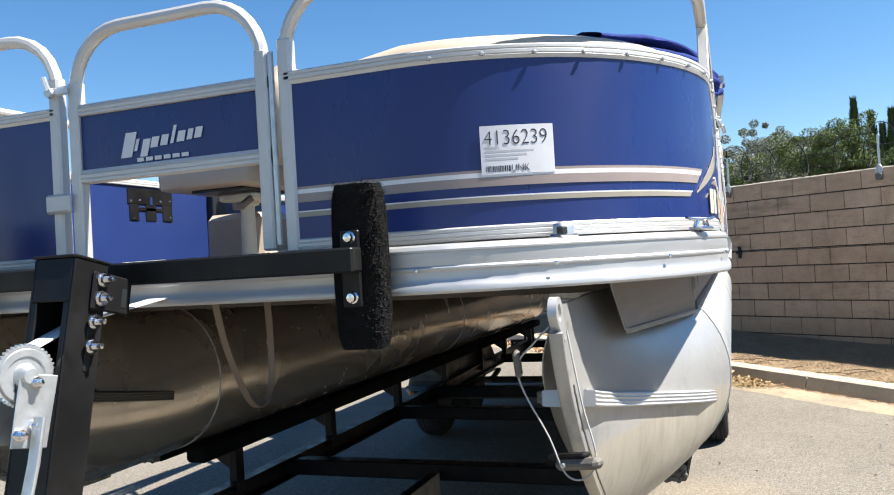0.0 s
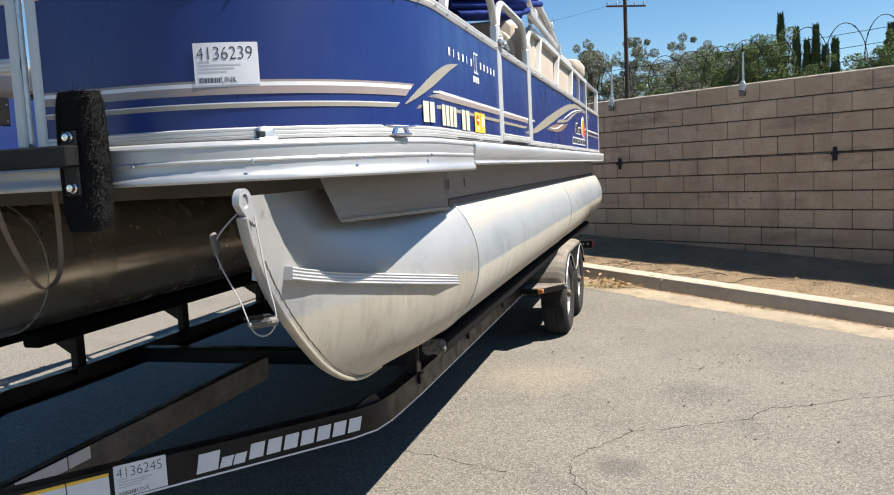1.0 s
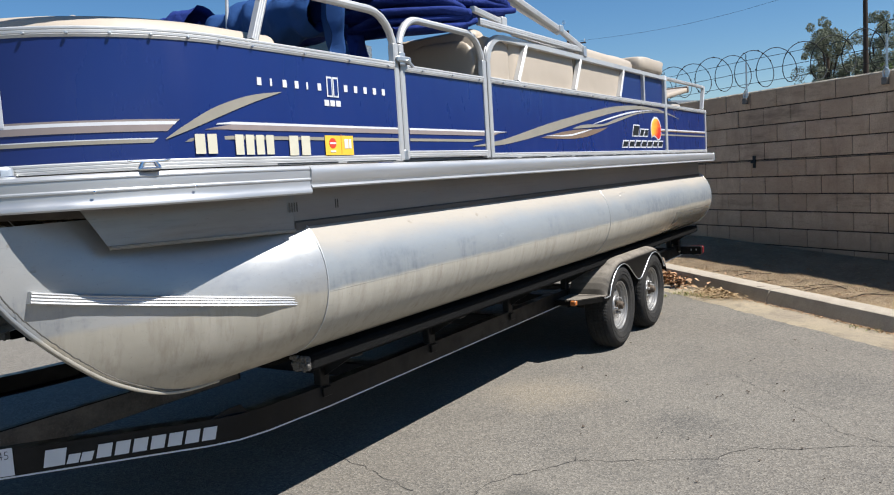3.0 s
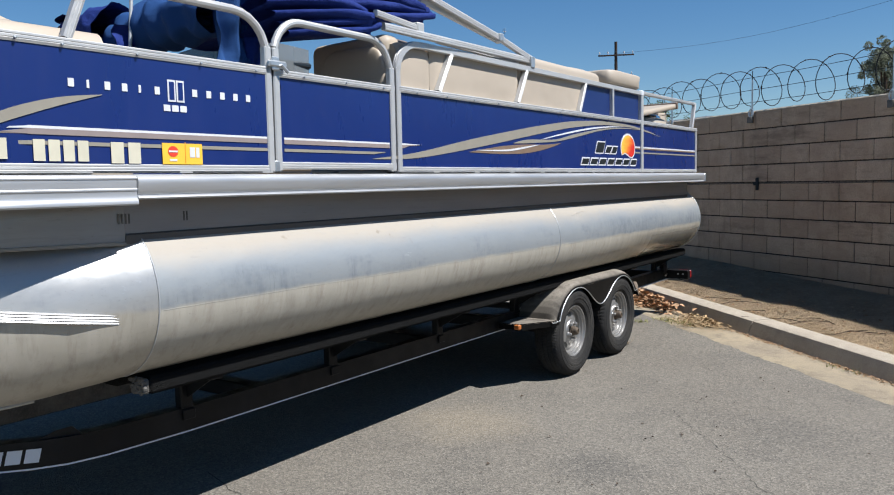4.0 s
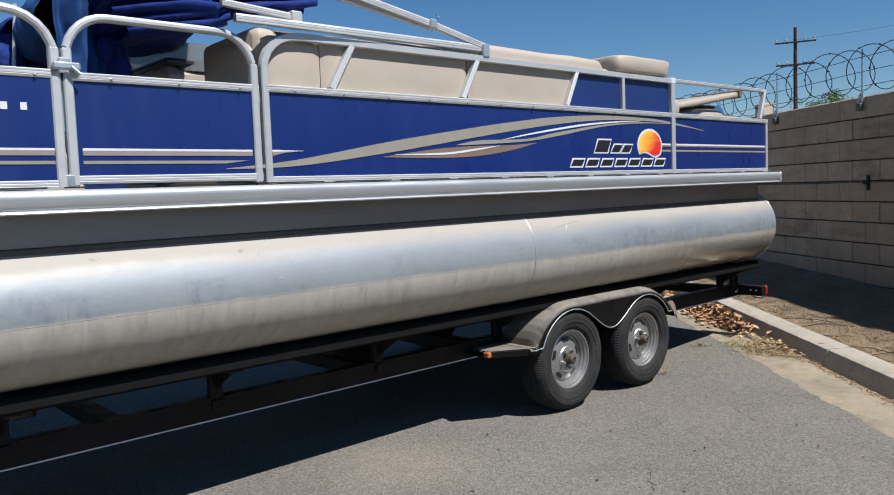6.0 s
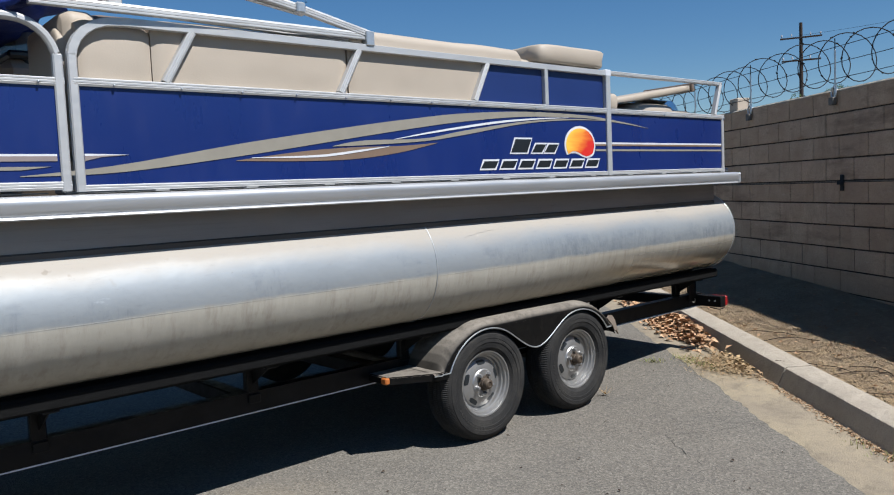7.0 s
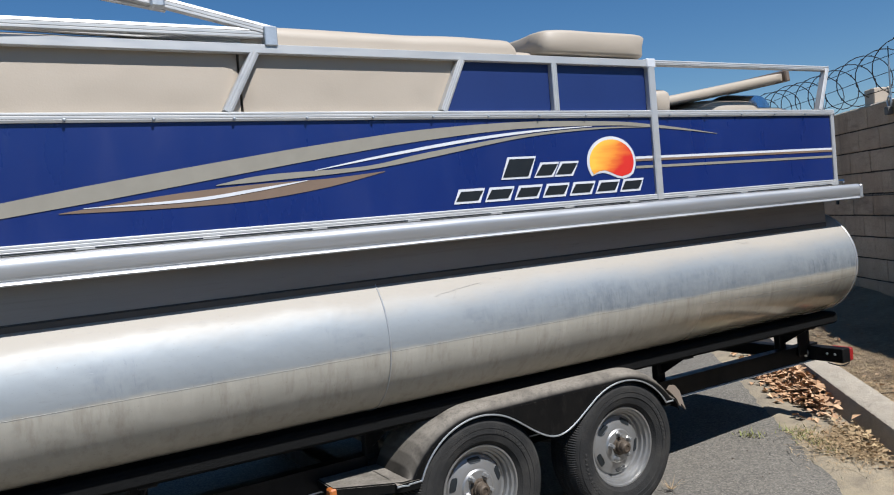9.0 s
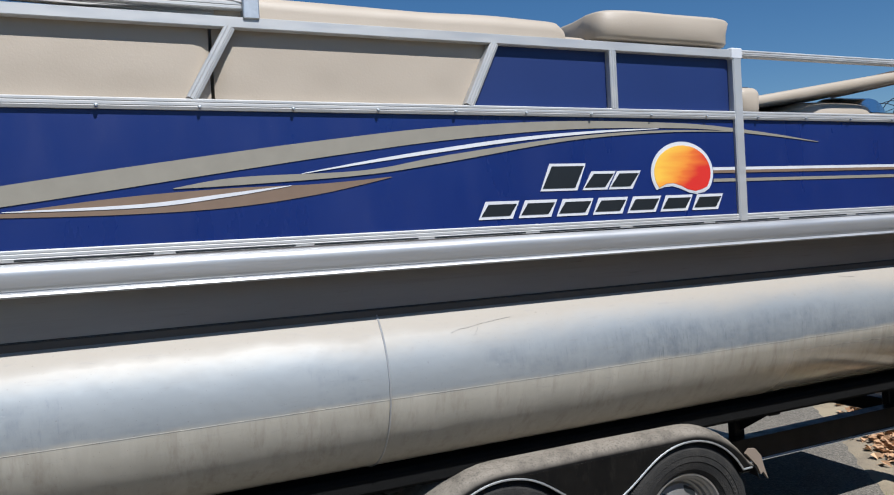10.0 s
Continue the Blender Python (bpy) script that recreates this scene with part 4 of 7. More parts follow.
    part("hinge", B().tube([(x - 0.012, ya - 0.012, F0 + 0.02), (x - 0.012, ya - 0.012, 1.93)], 0.007, 8, up=(1, 0, 0)), "zinc", boat)
    # snap fasteners along the top rail
    stud = B().lathe([(0.0, -0.009), (0.004, -0.008), (0.0055, -0.003), (0.0035, 0.0)], 8).mesh("snap", "zinc")
    for k in range(25):
        xx = 0.12 + k * 0.26
        if 0.93 < xx < 1.05 or 1.7 < xx < 1.86:
            continue
        o = new("snap", stud)
        o.parent = boat
        o.matrix_local = pose(xx, YR - 0.0165, F2 + 0.008)
    for k in range(9):
        a = radians(8 + k * 10)
        o = new("snap", stud)
        o.parent = boat
        o.matrix_local = pose(-(R + 0.006) * math.cos(a), R - (R + 0.006) * math.sin(a), F2 + 0.01, 0, 0, math.degrees(a) - 90)


build_deck()
build_pontoon(0)
build_pontoon(1)
build_scratches()
build_fence()


# ---- trailer ----
trailer = thing("boat_trailer", "black steel tandem-axle boat trailer under the pontoons", "boat trailer")


def t_both(name, b, mat, label="", smooth=35, parent=None):
    out = []
    for s in (0, 1):
        c = B()
        c.v = mirror(b.v) if s else b.v
        c.f = b.f
        out.append(part(name, c, mat, parent or trailer, label, smooth))
    return out


FRAME_Y, FZ0, FZ1 = 0.37, 0.385, 0.487
BEND = 0.27


def build_winch():
    # post: a leaning box section with a cut-out in its front face
    lean = Matrix.Translation((-0.96, YC, 1.46)) @ Matrix.Rotation(radians(12.5), 4, "Y")
    b = B()
    b.box(-0.045, 0.045, -0.055, -0.049, -1.05, 0.0, 0.002, lean)
    b.box(-0.045, 0.045, 0.049, 0.055, -1.05, 0.0, 0.002, lean)
    b.box(0.039, 0.045, -0.049, 0.049, -1.05, 0.0, 0.002, lean)
    b.box(-0.045, -0.039, -0.049, 0.049, -1.05, -0.27, 0.002, lean)
    b.box(-0.045, -0.039, -0.049, 0.049, -0.09, 0.0, 0.002, lean)
    b.box(-0.045, -0.039, -0.049, -0.034, -0.27, -0.09, 0.002, lean)
    b.box(-0.045, -0.039, 0.034, 0.049, -0.27, -0.09, 0.002, lean)
    b.box(-0.05, 0.05, -0.058, 0.058, 0.0, 0.006, 0.002, lean)
    post = part("winch_post", b, "black", trailer, "black steel winch post")
    part("flange", B().box(0.0, 0.11, -0.064, -0.056, -0.10, -0.02, 0.004, lean), "black", post)
    for x, z in ((0.022, -0.035), (0.022, -0.075), (0.012, -0.125), (0.012, -0.175)):
        m = lean @ Matrix.Translation((x, -0.064, z))
        part("bolt", B().lathe([(0.0, -0.03), (0.006, -0.028), (0.006, -0.012), (0.013, -0.012), (0.013, -0.003), (0.017, -0.003), (0.017, 0.0)], 8, m), "chrome", post, "shiny bolt")
        if z < -0.1:
            part("slot", B().box(x - 0.007, x + 0.007, -0.057, -0.0555, z - 0.05, z, 0.0008, lean), "d_black", post)
    part("slot", B().box(0.08, 0.094, -0.0655, -0.064, -0.085, -0.045, 0.0006, lean), "d_black", post)
    part("bow_bar", B().box(-0.87, -0.825, 0.66, 2 * YC - 0.66, 1.405, 1.455, 0.004), "black", trailer, "black steel bow stop bar")
    for y in (0.683, 2 * YC - 0.683):
        b = B()
        rows = []
        for i in range(17):
            z = 1.25 + 0.335 * i / 16
            e = min(1.0, 0.82 + 0.18 * math.sin(math.pi * i / 16) ** 0.35)
            rows.append([(-0.782 + 0.042 * e * q[0], y + 0.056 * e * q[1], z + 0.006 * noise.noise(Vector((q[0] * 3, q[1] * 3, i * 0.7)))) for q in [(math.copysign(abs(math.cos(a)) ** 0.6, math.cos(a)), math.copysign(abs(math.sin(a)) ** 0.6, math.sin(a))) for a in [2 * math.pi * k / 24 for k in range(24)]]])
        b.grid(rows, close_u=True)
        n0 = len(b.v)
        b.f.append(tuple(range(24)))
        b.f.append(tuple(n0 - 24 + k for k in range(24)))
        pad = part("bow_pad", b, "carpet", trailer, "black carpet-wrapped bow stop pad", smooth=60)
        # carpet tufts
        rnd = random.Random(3)
        t = B()
        for k in range(3800):
            r = rnd.choice(rows)
            i = rnd.randrange(24)
            p = Vector(r[i]).lerp(Vector(r[(i + 1) % 24]), rnd.random()) + Vector((0, 0, rnd.uniform(-0.009, 0.009)))
            n = Vector((p.x + 0.782, p.y - y, 0)).normalized()
            q = p + n * rnd.uniform(0.004, 0.009) + Vector((rnd.uniform(-1, 1), rnd.uniform(-1, 1), rnd.uniform(-1, 1))) * 0.003
            s = Vector((-n.y, n.x, 0)) * 0.0018
            t.add([p - s, p + s, q], [(0, 1, 2)])
        part("carpet_pile", t, "pile", pad, kind="stuff", smooth=0)
        part("pad_plate", B().box(-0.832, -0.823, y - 0.02, y + 0.022, 1.335, 1.49, 0.003), "black", pad)
        for z in (1.355, 1.475):
            part("bolt", B().lathe([(0.0, -0.012), (0.009, -0.011), (0.010, -0.002), (0.013, 0.0)], 8, Matrix.Translation((-0.832, y, z)) @ Matrix.Rotation(radians(-90), 4, "Z")), "chrome", pad)
    # winch: side plate, toothed wheel, crank
    m = Matrix.Translation((-1.105, YC - 0.008, 1.246)) @ Matrix.Rotation(radians(-12), 4, "Z") @ Matrix.Rotation(radians(11), 4, "Y")
    win = part("winch", B().box(-0.018, 0.078, -0.026, -0.022, -0.135, 0.004, 0.004, m), "zinc", trailer, "galvanised hand winch")
    part("rear_plate", B().box(-0.018, 0.078, 0.05, 0.054, -0.135, 0.004, 0.004, m), "zinc", win)
    gear = B()
    prof = []
    for k in range(168):
        a = 2 * math.pi * k / 168
        r = 0.061 if k % 4 in (0, 1) else 0.0565
        prof.append(m @ Vector((r * math.cos(a), -0.012, r * math.sin(a))))
    gear.ngon(prof, m.to_3x3() @ Vector((0, 0.008, 0)))
    part("gear", gear, "zinc", win, "toothed zinc gear wheel")
    part("gear_ring", B().lathe([(0.052, -0.0135), (0.050, -0.016), (0.038, -0.016), (0.036, -0.0125)], 40, m), "zinc", win)
    part("drum", B().lathe([(0.0, -0.034), (0.014, -0.033), (0.018, -0.026), (0.024, -0.012), (0.03, 0.05)], 20, m), "zinc", win)
    for x, z in ((0.012, -0.012), (0.022, -0.092), (-0.005, -0.11)):
        part("nut", B().lathe([(0.0, -0.022), (0.007, -0.021), (0.0075, -0.010), (0.012, -0.010), (0.013, 0.0)], 8, m @ Matrix.Translation((x, -0.026, z))), "chrome", win)
    part("hole", B().lathe([(0.0, -0.0128), (0.006, -0.0126)], 12, m @ Matrix.Translation((0.0, 0.0, 0.045))), "d_black", win)
    part("crank", B().sweep([m @ Vector((0.022, -0.042, -0.075)), m @ Vector((0.020, -0.045, -0.16)), m @ Vector((0.0, -0.05, -0.40))], rrect(0.010, 0.026, 0.004), up=(0, -1, 0.0)), "zinc", win, "worn chrome crank arm")
    part("crank_knob", B().lathe([(0.0, -0.09), (0.016, -0.085), (0.018, -0.01), (0.0, 0.0)], 14, m @ Matrix.Translation((0.0, -0.055, -0.39))), "d_black", win)
    part("winch_strap", B().sweep([(-1.08, YC + 0.012, 1.29), (-0.96, YC + 0.0, 1.335), (-0.72, YC - 0.03, 1.372)], rrect(0.05, 0.004, 0.0015), up=(0, 0, 1)), "d_paper", win, "pale webbing strap")


def build_trailer():
    chan = [(0.0, 0.0), (0.062, 0.0), (0.062, 0.006), (0.008, 0.006), (0.008, FZ1 - FZ0 - 0.006), (0.062, FZ1 - FZ0 - 0.006), (0.062, FZ1 - FZ0), (0.0, FZ1 - FZ0)]
    chan = [(-q[0], q[1]) for q in chan]
    pts = [(-0.86, 1.25, FZ0 + 0.028), (-0.3, 0.80, FZ0 + 0.024), (0.16, 0.43, FZ0 + 0.02), (BEND, 0.38, FZ0 + 0.016), (0.42, FRAME_Y, FZ0 + 0.008), (0.8, FRAME_Y, FZ0), (3.6, FRAME_Y, FZ0 + 0.009), (4.9, FRAME_Y - 0.042, FZ0 + 0.014), (6.57, FRAME_Y - 0.042, FZ0 + 0.018)]
    t_both("frame_rail", B().sweep(pts, chan), "black", "glossy black steel frame rail")
    line = [(x, y, z - 0.001) for x, y, z in pts]
    t_both("pin_stripe", B().sweep(line, [(0.0015, 0.0), (0.0015, 0.006), (-0.001, 0.006), (-0.001, 0.0)]), "d_silver", "silver edge stripe")
    # zinc strip added to draw the sunlit line along the after rail
    t_both("rail_lip", B().sweep([(5.0, FRAME_Y - 0.042, FZ0 + 0.0135), (6.56, FRAME_Y - 0.042, FZ0 + 0.0175)], [(0.0, 0.0), (0.016, 0.0), (0.016, 0.003), (0.0, 0.003)]), "zinc", "zinc strip for the sunlit lower edge of the frame rail")
    part("tongue", B().box(-2.6, -0.72, YC - 0.05, YC + 0.05, 0.40, 0.50, 0.006), "black", trailer)
    for x in (1.24, 2.6, 3.4, 5.3, 6.5):
        part("cross_beam", B().box(x - 0.04, x + 0.04, FRAME_Y + 0.012, 2 * YC - FRAME_Y - 0.012, 0.40, 0.478, 0.006), "black", trailer)
    # bunks with their brackets
    for dy in (-0.1, 0.12):
        t_both("bunk", B().box(0.47, 6.52, P_Y + dy - 0.05, P_Y + dy + 0.05, 0.645, 0.712, 0.012), "carpet", "black carpeted bunk board")
    rnd = random.Random(6)
    rag = B().box(0.452, 0.474, P_Y - 0.148, P_Y - 0.052, 0.648, 0.708, 0.014)
    for _ in range(60):
        y, z, r = rnd.uniform(P_Y - 0.145, P_Y - 0.055), rnd.uniform(0.652, 0.704), rnd.uniform(0.004, 0.009)
        rag.box(0.452 - r, 0.452 + r, y - r, y + r, z - r, z + r, r * 0.5)
    t_both("bunk_end", rag, "dusty", "frayed carpet end of the bunk")
    for x in (0.79, 1.68, 2.62, 3.55, 4.5, 5.27, 6.3):
        b = B().box(x - 0.03, x + 0.03, FRAME_Y + 0.002, FRAME_Y + 0.045, 0.44, 0.634, 0.004)
        b.box(x - 0.032, x + 0.032, P_Y - 0.13, FRAME_Y + 0.05, 0.634, 0.645, 0.003)
        b.ngon([(x, FRAME_Y, 0.53), (x, FRAME_Y, 0.634), (x, P_Y - 0.1, 0.634)], (0.006, 0, 0))
        b.box(x - 0.03, x + 0.03, FRAME_Y - 0.012, FRAME_Y - 0.002, 0.44, 0.482, 0.002)
        t_both("bunk_bracket", b, "black")
    # gusset plate on the frame bend
    part("bend_gusset", B().ngon([(0.14, 0.442, 0.492), (0.34, 0.378, 0.49), (0.30, 0.392, 0.535), (0.25, 0.408, 0.53)], (0.004, 0.008, 0)), "black", trailer)
    # axles
    for x in (3.903, 4.702):
        part("axle", B().tube([(x, 0.13, 0.32), (x, 2 * YC - 0.13, 0.32)], 0.03, 10), "dusty", trailer)
        t_both("leaf_spring", B().sweep(smooth_path([(x - 0.3, 0.4, 0.37), (x, 0.4, 0.31), (x + 0.3, 0.4, 0.37)], 5), rrect(0.045, 0.03, 0.004)), "dusty")
    # fenders: a double arch with a step at the front
    top = [(3.50, 0.458)]
    for k in range(10):
        a = radians(160 - k * 70 / 9)
        top.append((3.903 + 0.375 * math.cos(a), 0.325 + 0.36 * math.sin(a)))
    top += [(4.1, 0.686), (4.3, 0.687), (4.5, 0.686)]
    for k in range(12):
        a = radians(90 - k * 71 / 11)
        top.append((4.702 + 0.375 * math.cos(a), 0.325 + 0.36 * math.sin(a)))
    # outer skirt of the fender with its two wheel arches
    dense = []
    for (xa, za), (xb, zb) in zip(top, top[1:]):
        dense += [(xa + (xb - xa) * k / 9, za + (zb - za) * k / 9) for k in range(9)]
    dense.append(top[-1])
    up_e = [(x, z - 0.001) for x, z in dense]

    def arch_low(x):
        d = min(abs(x - 3.903), abs(x - 4.702))
        return 0.32 + math.sqrt(max(0.316 ** 2 - d * d, 0.0))

    lo = []
    for x, z in up_e:
        floor_z = 0.44 if x < 4.3 else 0.485
        za = max(arch_low(x), floor_z)
        if 4.06 < x < 4.545:
            k = abs(x - 4.3025) / 0.2425
            za = 0.468 + (3 * k * k - 2 * k ** 3) * (arch_low(4.06) - 0.468) + (k ** 3 - k * k) * 0.14
        lo.append((x, min(za, z - 0.012)))
    # the top rolls over into the skirt
    roll = [min(0.05, max(0.006, z - zl - 0.005)) for (x, z), (_, zl) in zip(dense, lo)]
    rows = []
    for k in range(9):
        a = radians(90 * k / 8)
        rows.append([(x, 0.066 + 0.085 * (1 - math.cos(a)), z - h * (1 - math.sin(a))) for (x, z), h in zip(dense, roll)])
    rows += [[(x, 0.36, z) for x, z in dense], [(x, 0.36, z - 0.005) for x, z in dense], [(x, 0.20, z - 0.005) for x, z in dense]]
    t_both("fender", B().grid(rows), "fender", "dust-covered black tandem fender", smooth=50)
    skirt_top = [(x, z - h + 0.001) for (x, z), h in zip(dense, roll)]
    t_both("fender_skirt", B().grid([[(x, 0.066, z) for x, z in skirt_top], [(x, 0.066, z) for x, z in lo], [(x, 0.070, z) for x, z in lo], [(x, 0.070, z) for x, z in skirt_top]], close_v=True), "fender", smooth=40)
    # black sheet added behind the wheels to keep light out of the arches
    t_both("fender_liner", B().grid([[(x, 0.352, z) for x, z in up_e], [(x, 0.352, 0.36) for x, z in up_e], [(x, 0.356, 0.36) for x, z in up_e], [(x, 0.356, z) for x, z in up_e]], close_v=True), "black")
    t_both("fender_edge", B().tube([(x, 0.065, z) for x, z in lo if x < 5.02], 0.004, 6, up=(0, 1, 0)), "zinc", "bright rolled fender edge")
    outer = [(3.29, 0.205), (3.53, 0.064), (3.60, 0.064), (3.60, 0.36), (3.29, 0.36)]
    step = B().ngon([(x, y, 0.415) for x, y in outer], (0, 0, 0.034))
    step.ngon([(3.445 + (x - 3.445) * 0.97, 0.21 + (y - 0.21) * 0.97, 0.449) for x, y in outer], (0, 0, 0.006))
    t_both("step_plate", step, "fender", "dusty fender step")
    t_both("marker_lamp", B().box(3.276, 3.308, 0.196, 0.24, 0.418, 0.452, 0.006), "amber", "small amber marker lamp")
    t_both("end_bracket", B().box(5.0, 5.05, 0.10, 0.16, 0.452, 0.50, 0.006), "fender")
    flap = [(5.01, 0.535), (5.03, 0.552), (5.06, 0.548), (5.09, 0.515), (5.105, 0.465), (5.124, 0.415), (5.097, 0.45), (5.085, 0.44), (5.065, 0.48), (5.04, 0.505)]
    t_both("torn_flap", B().ngon([(x, 0.085, z) for x, z in flap], (0, 0.012, 0)), "dusty_tan", "torn sun-bleached end of the fender", smooth=0)
    # tail lamps on brackets that stand out from the frame
    t_both("tail_lamp_bracket", B().box(6.49, 6.562, 0.115, 0.42, 0.408, 0.492, 0.004), "black")
    for y in (0.165, 0.215):
        t_both("lamp_stud", B().lathe([(0.0, -0.006), (0.006, -0.005), (0.008, 0.0)], 8, Matrix.Translation((6.49, y, 0.456)) @ Matrix.Rotation(radians(-90), 4, "Z")), "zinc")
    t_both("tail_lamp", B().box(6.562, 6.594, 0.113, 0.24, 0.411, 0.490, 0.008), "redlens", "red tail lamp")
    t_both("lamp_loop", B().tube(smooth_path([(6.47, 0.2, 0.408), (6.49, 0.13, 0.394), (6.57, 0.13, 0.398)], 5), 0.004, 6), "black")
    t_both("frame_bolt", B().lathe([(0.0, -0.010), (0.013, -0.009), (0.018, -0.003), (0.024, 0.0)], 10, Matrix.Translation((6.45, FRAME_Y - 0.045, 0.455))), "zinc", "round zinc bolt head")
    t_both("rear_upright", B().box(6.36, 6.44, 0.31, 0.318, 0.45, 0.645, 0.003), "black")
    t_both("rear_upright", B().box(6.47, 6.50, 0.33, 0.40, 0.45, 0.645, 0.004), "black")
    build_winch()


def build_wheel():
    w = new("wheel")
    w.parent = trailer
    prof = [(0.178, 0.180), (0.195, 0.190), (0.262, 0.200), (0.292, 0.191), (0.309, 0.174), (0.318, 0.152)]
    for y in (0.150, 0.115, 0.080):
        prof += [(0.322, y), (0.322, y - 0.028), (0.315, y - 0.030), (0.315, y - 0.033)]
    prof += [(0.321, 0.045), (0.317, 0.033), (0.309, 0.019), (0.297, 0.008), (0.284, 0.003), (0.282, 0.0), (0.276, -0.0015), (0.258, -0.002), (0.256, 0.0), (0.236, -0.001), (0.234, 0.002), (0.214, 0.006), (0.204, 0.009), (0.202, 0.012), (0.192, 0.020), (0.182, 0.030)]
    rows = []
    for k in range(360):
        a = 2 * math.pi * k / 360
        cut = 0.0045 if k % 2 else 0.0
        ring = []
        for r, y in prof:
            q = r - (cut if r > 0.305 or (r > 0.29 and y < 0.02) else 0.0)
            ring.append((q * math.cos(a), y, q * math.sin(a)))
        rows.append(ring)
    part("tyre", B().grid(rows, close_v=True), "rubber", w, "worn black trailer tyre", smooth=30)
    for start, count in ((28, 9), (205, 11)):
        letters = B()
        for k in range(count):
            m = Matrix.Rotation(-radians(start + 5.2 * k), 4, "Y")
            letters.box(0.240, 0.254, -0.0028, 0.002, -0.006, 0.004 if k % 3 else 0.006, 0.001, m)
        part("sidewall_lettering", letters, "rubber_mark", w, "faint raised sidewall lettering", kind="stuff")
    rim = [(0.186, 0.03), (0.196, 0.010), (0.194, 0.005), (0.187, 0.006), (0.183, 0.018), (0.173, 0.022), (0.170, 0.036), (0.161, 0.040), (0.157, 0.058), (0.147, 0.062), (0.141, 0.054), (0.100, 0.038), (0.084, 0.036), (0.077, 0.029), (0.044, 0.027), (0.041, 0.05), (0.0, 0.05)]
    seat = Matrix.Translation((0, 0.018, 0)) @ Matrix.Diagonal((0.955, 1.0, 0.955, 1.0))
    part("rim", B().lathe(rim, 64, seat), "wheel", w, "dull silver steel rim", smooth=25)
    part("rim_back", B().lathe([(0.182, 0.03), (0.175, 0.1), (0.182, 0.16)], 32, seat), "wheel", w)
    part("hub_plate", B().lathe([(0.046, 0.0285), (0.045, 0.022), (0.036, 0.019), (0.03, 0.03)], 10, seat), "rust", w, "rusty hub flange")
    slot = smooth_path([(-0.033, -0.006, 0), (-0.024, 0.011, 0), (0.0, 0.0135, 0), (0.031, 0.0115, 0), (0.034, 0.004, 0), (0.024, -0.0115, 0), (0.0, -0.0125, 0), (-0.027, -0.0115, 0), (-0.033, -0.006, 0)], 3)[:-1]
    for k in range(5):
        a = radians(72 * k + 18)
        out = []
        for q in slot:
            rr, tt = 0.122 + q[1], q[0]
            out.append((rr * math.cos(a) - tt * math.sin(a), 0.0435 + (math.hypot(rr, tt) - 0.115) * 0.39, rr * math.sin(a) + tt * math.cos(a)))
        mid = 0.0435 + 0.007 * 0.39
        out = [(x, min(y, mid + 0.004) - 0.0018, z) for x, y, z in out]
        part("slot", B().ngon([seat @ Vector(q) for q in out], (0, 0.002, 0)), "d_black", w, "dark rim slot", smooth=0)
        m = Matrix.Rotation(-a - radians(36), 4, "Y")
        part("lug_nut", B().lathe([(0.0, 0.0), (0.009, 0.002), (0.0115, 0.006), (0.0125, 0.024), (0.016, 0.027), (0.018, 0.032)], 6, seat @ m @ Matrix.Translation((0.061, 0, 0))), "wheel", w)
    part("hub_cap", B().lathe([(0.0, -0.036), (0.012, -0.036), (0.013, -0.040), (0.019, -0.040), (0.021, -0.037), (0.026, -0.035), (0.029, -0.030), (0.030, -0.012), (0.033, -0.010), (0.034, 0.0), (0.030, 0.006), (0.032, 0.03)], 20, Matrix.Translation((0, 0.034, 0))), "rust", w, "rusty brown hub cap")
    return w


build_trailer()
wheel = build_wheel()
wheel.matrix_local = pose(3.903, 0.074, 0.321)
copy_thing(wheel, pose(4.702, 0.074, 0.321, 0, 30, 0))
for x in (3.903, 4.702):
    copy_thing(wheel, pose(x, 2 * YC - 0.074, 0.321, 0, 17, 180))


# ---- boat: decals and lettering plates ----
def skin_y(x, y):
    """Depth of a decal: the bow skin lies further out and bends in at the corner."""
    if x > 0.97:
        return y
    return y - 0.006 + (R - math.sqrt(R * R - x * x) if x < 0 else 0.0)


def ribbon(pts, y=0.0035, n=6):
    """A tapering stripe on the port side from (x, z, half width)."""
    c = smooth_path(pts, n)
    b = B()
    up, lo = [], []
    for i, p in enumerate(c):
        d = (c[min(i + 1, len(c) - 1)] - c[max(i - 1, 0)])
        t = Vector((d.x, d.y, 0)).normalized()
        w = max(p.z, 0.0005)
        up.append((p.x - t.y * w, skin_y(p.x - t.y * w, y), p.y + t.x * w))
        lo.append((p.x + t.y * w, skin_y(p.x + t.y * w, y), p.y - t.x * w))
    return b.grid([up, lo, [(x, q + 0.0015, z) for x, q, z in lo], [(x, q + 0.0015, z) for x, q, z in up]], close_v=True)


def plate(pts, y=0.0035, d=0.0015):
    """A flat plate on the port side from (x, z) corners."""
    return B().ngon([(x, skin_y(x, y), z) for x, z in pts], (0, d, 0))


def slanted(x, z, w, h, lean=0.0):
    return [(x, z), (x + w, z), (x + w + lean, z + h), (x + lean, z + h)]


def grow(pts, k):
    cx, cz = sum(p[0] for p in pts) / len(pts), sum(p[1] for p in pts) / len(pts)
    return [(x + math.copysign(k, x - cx), z + math.copysign(k, z - cz)) for x, z in pts]


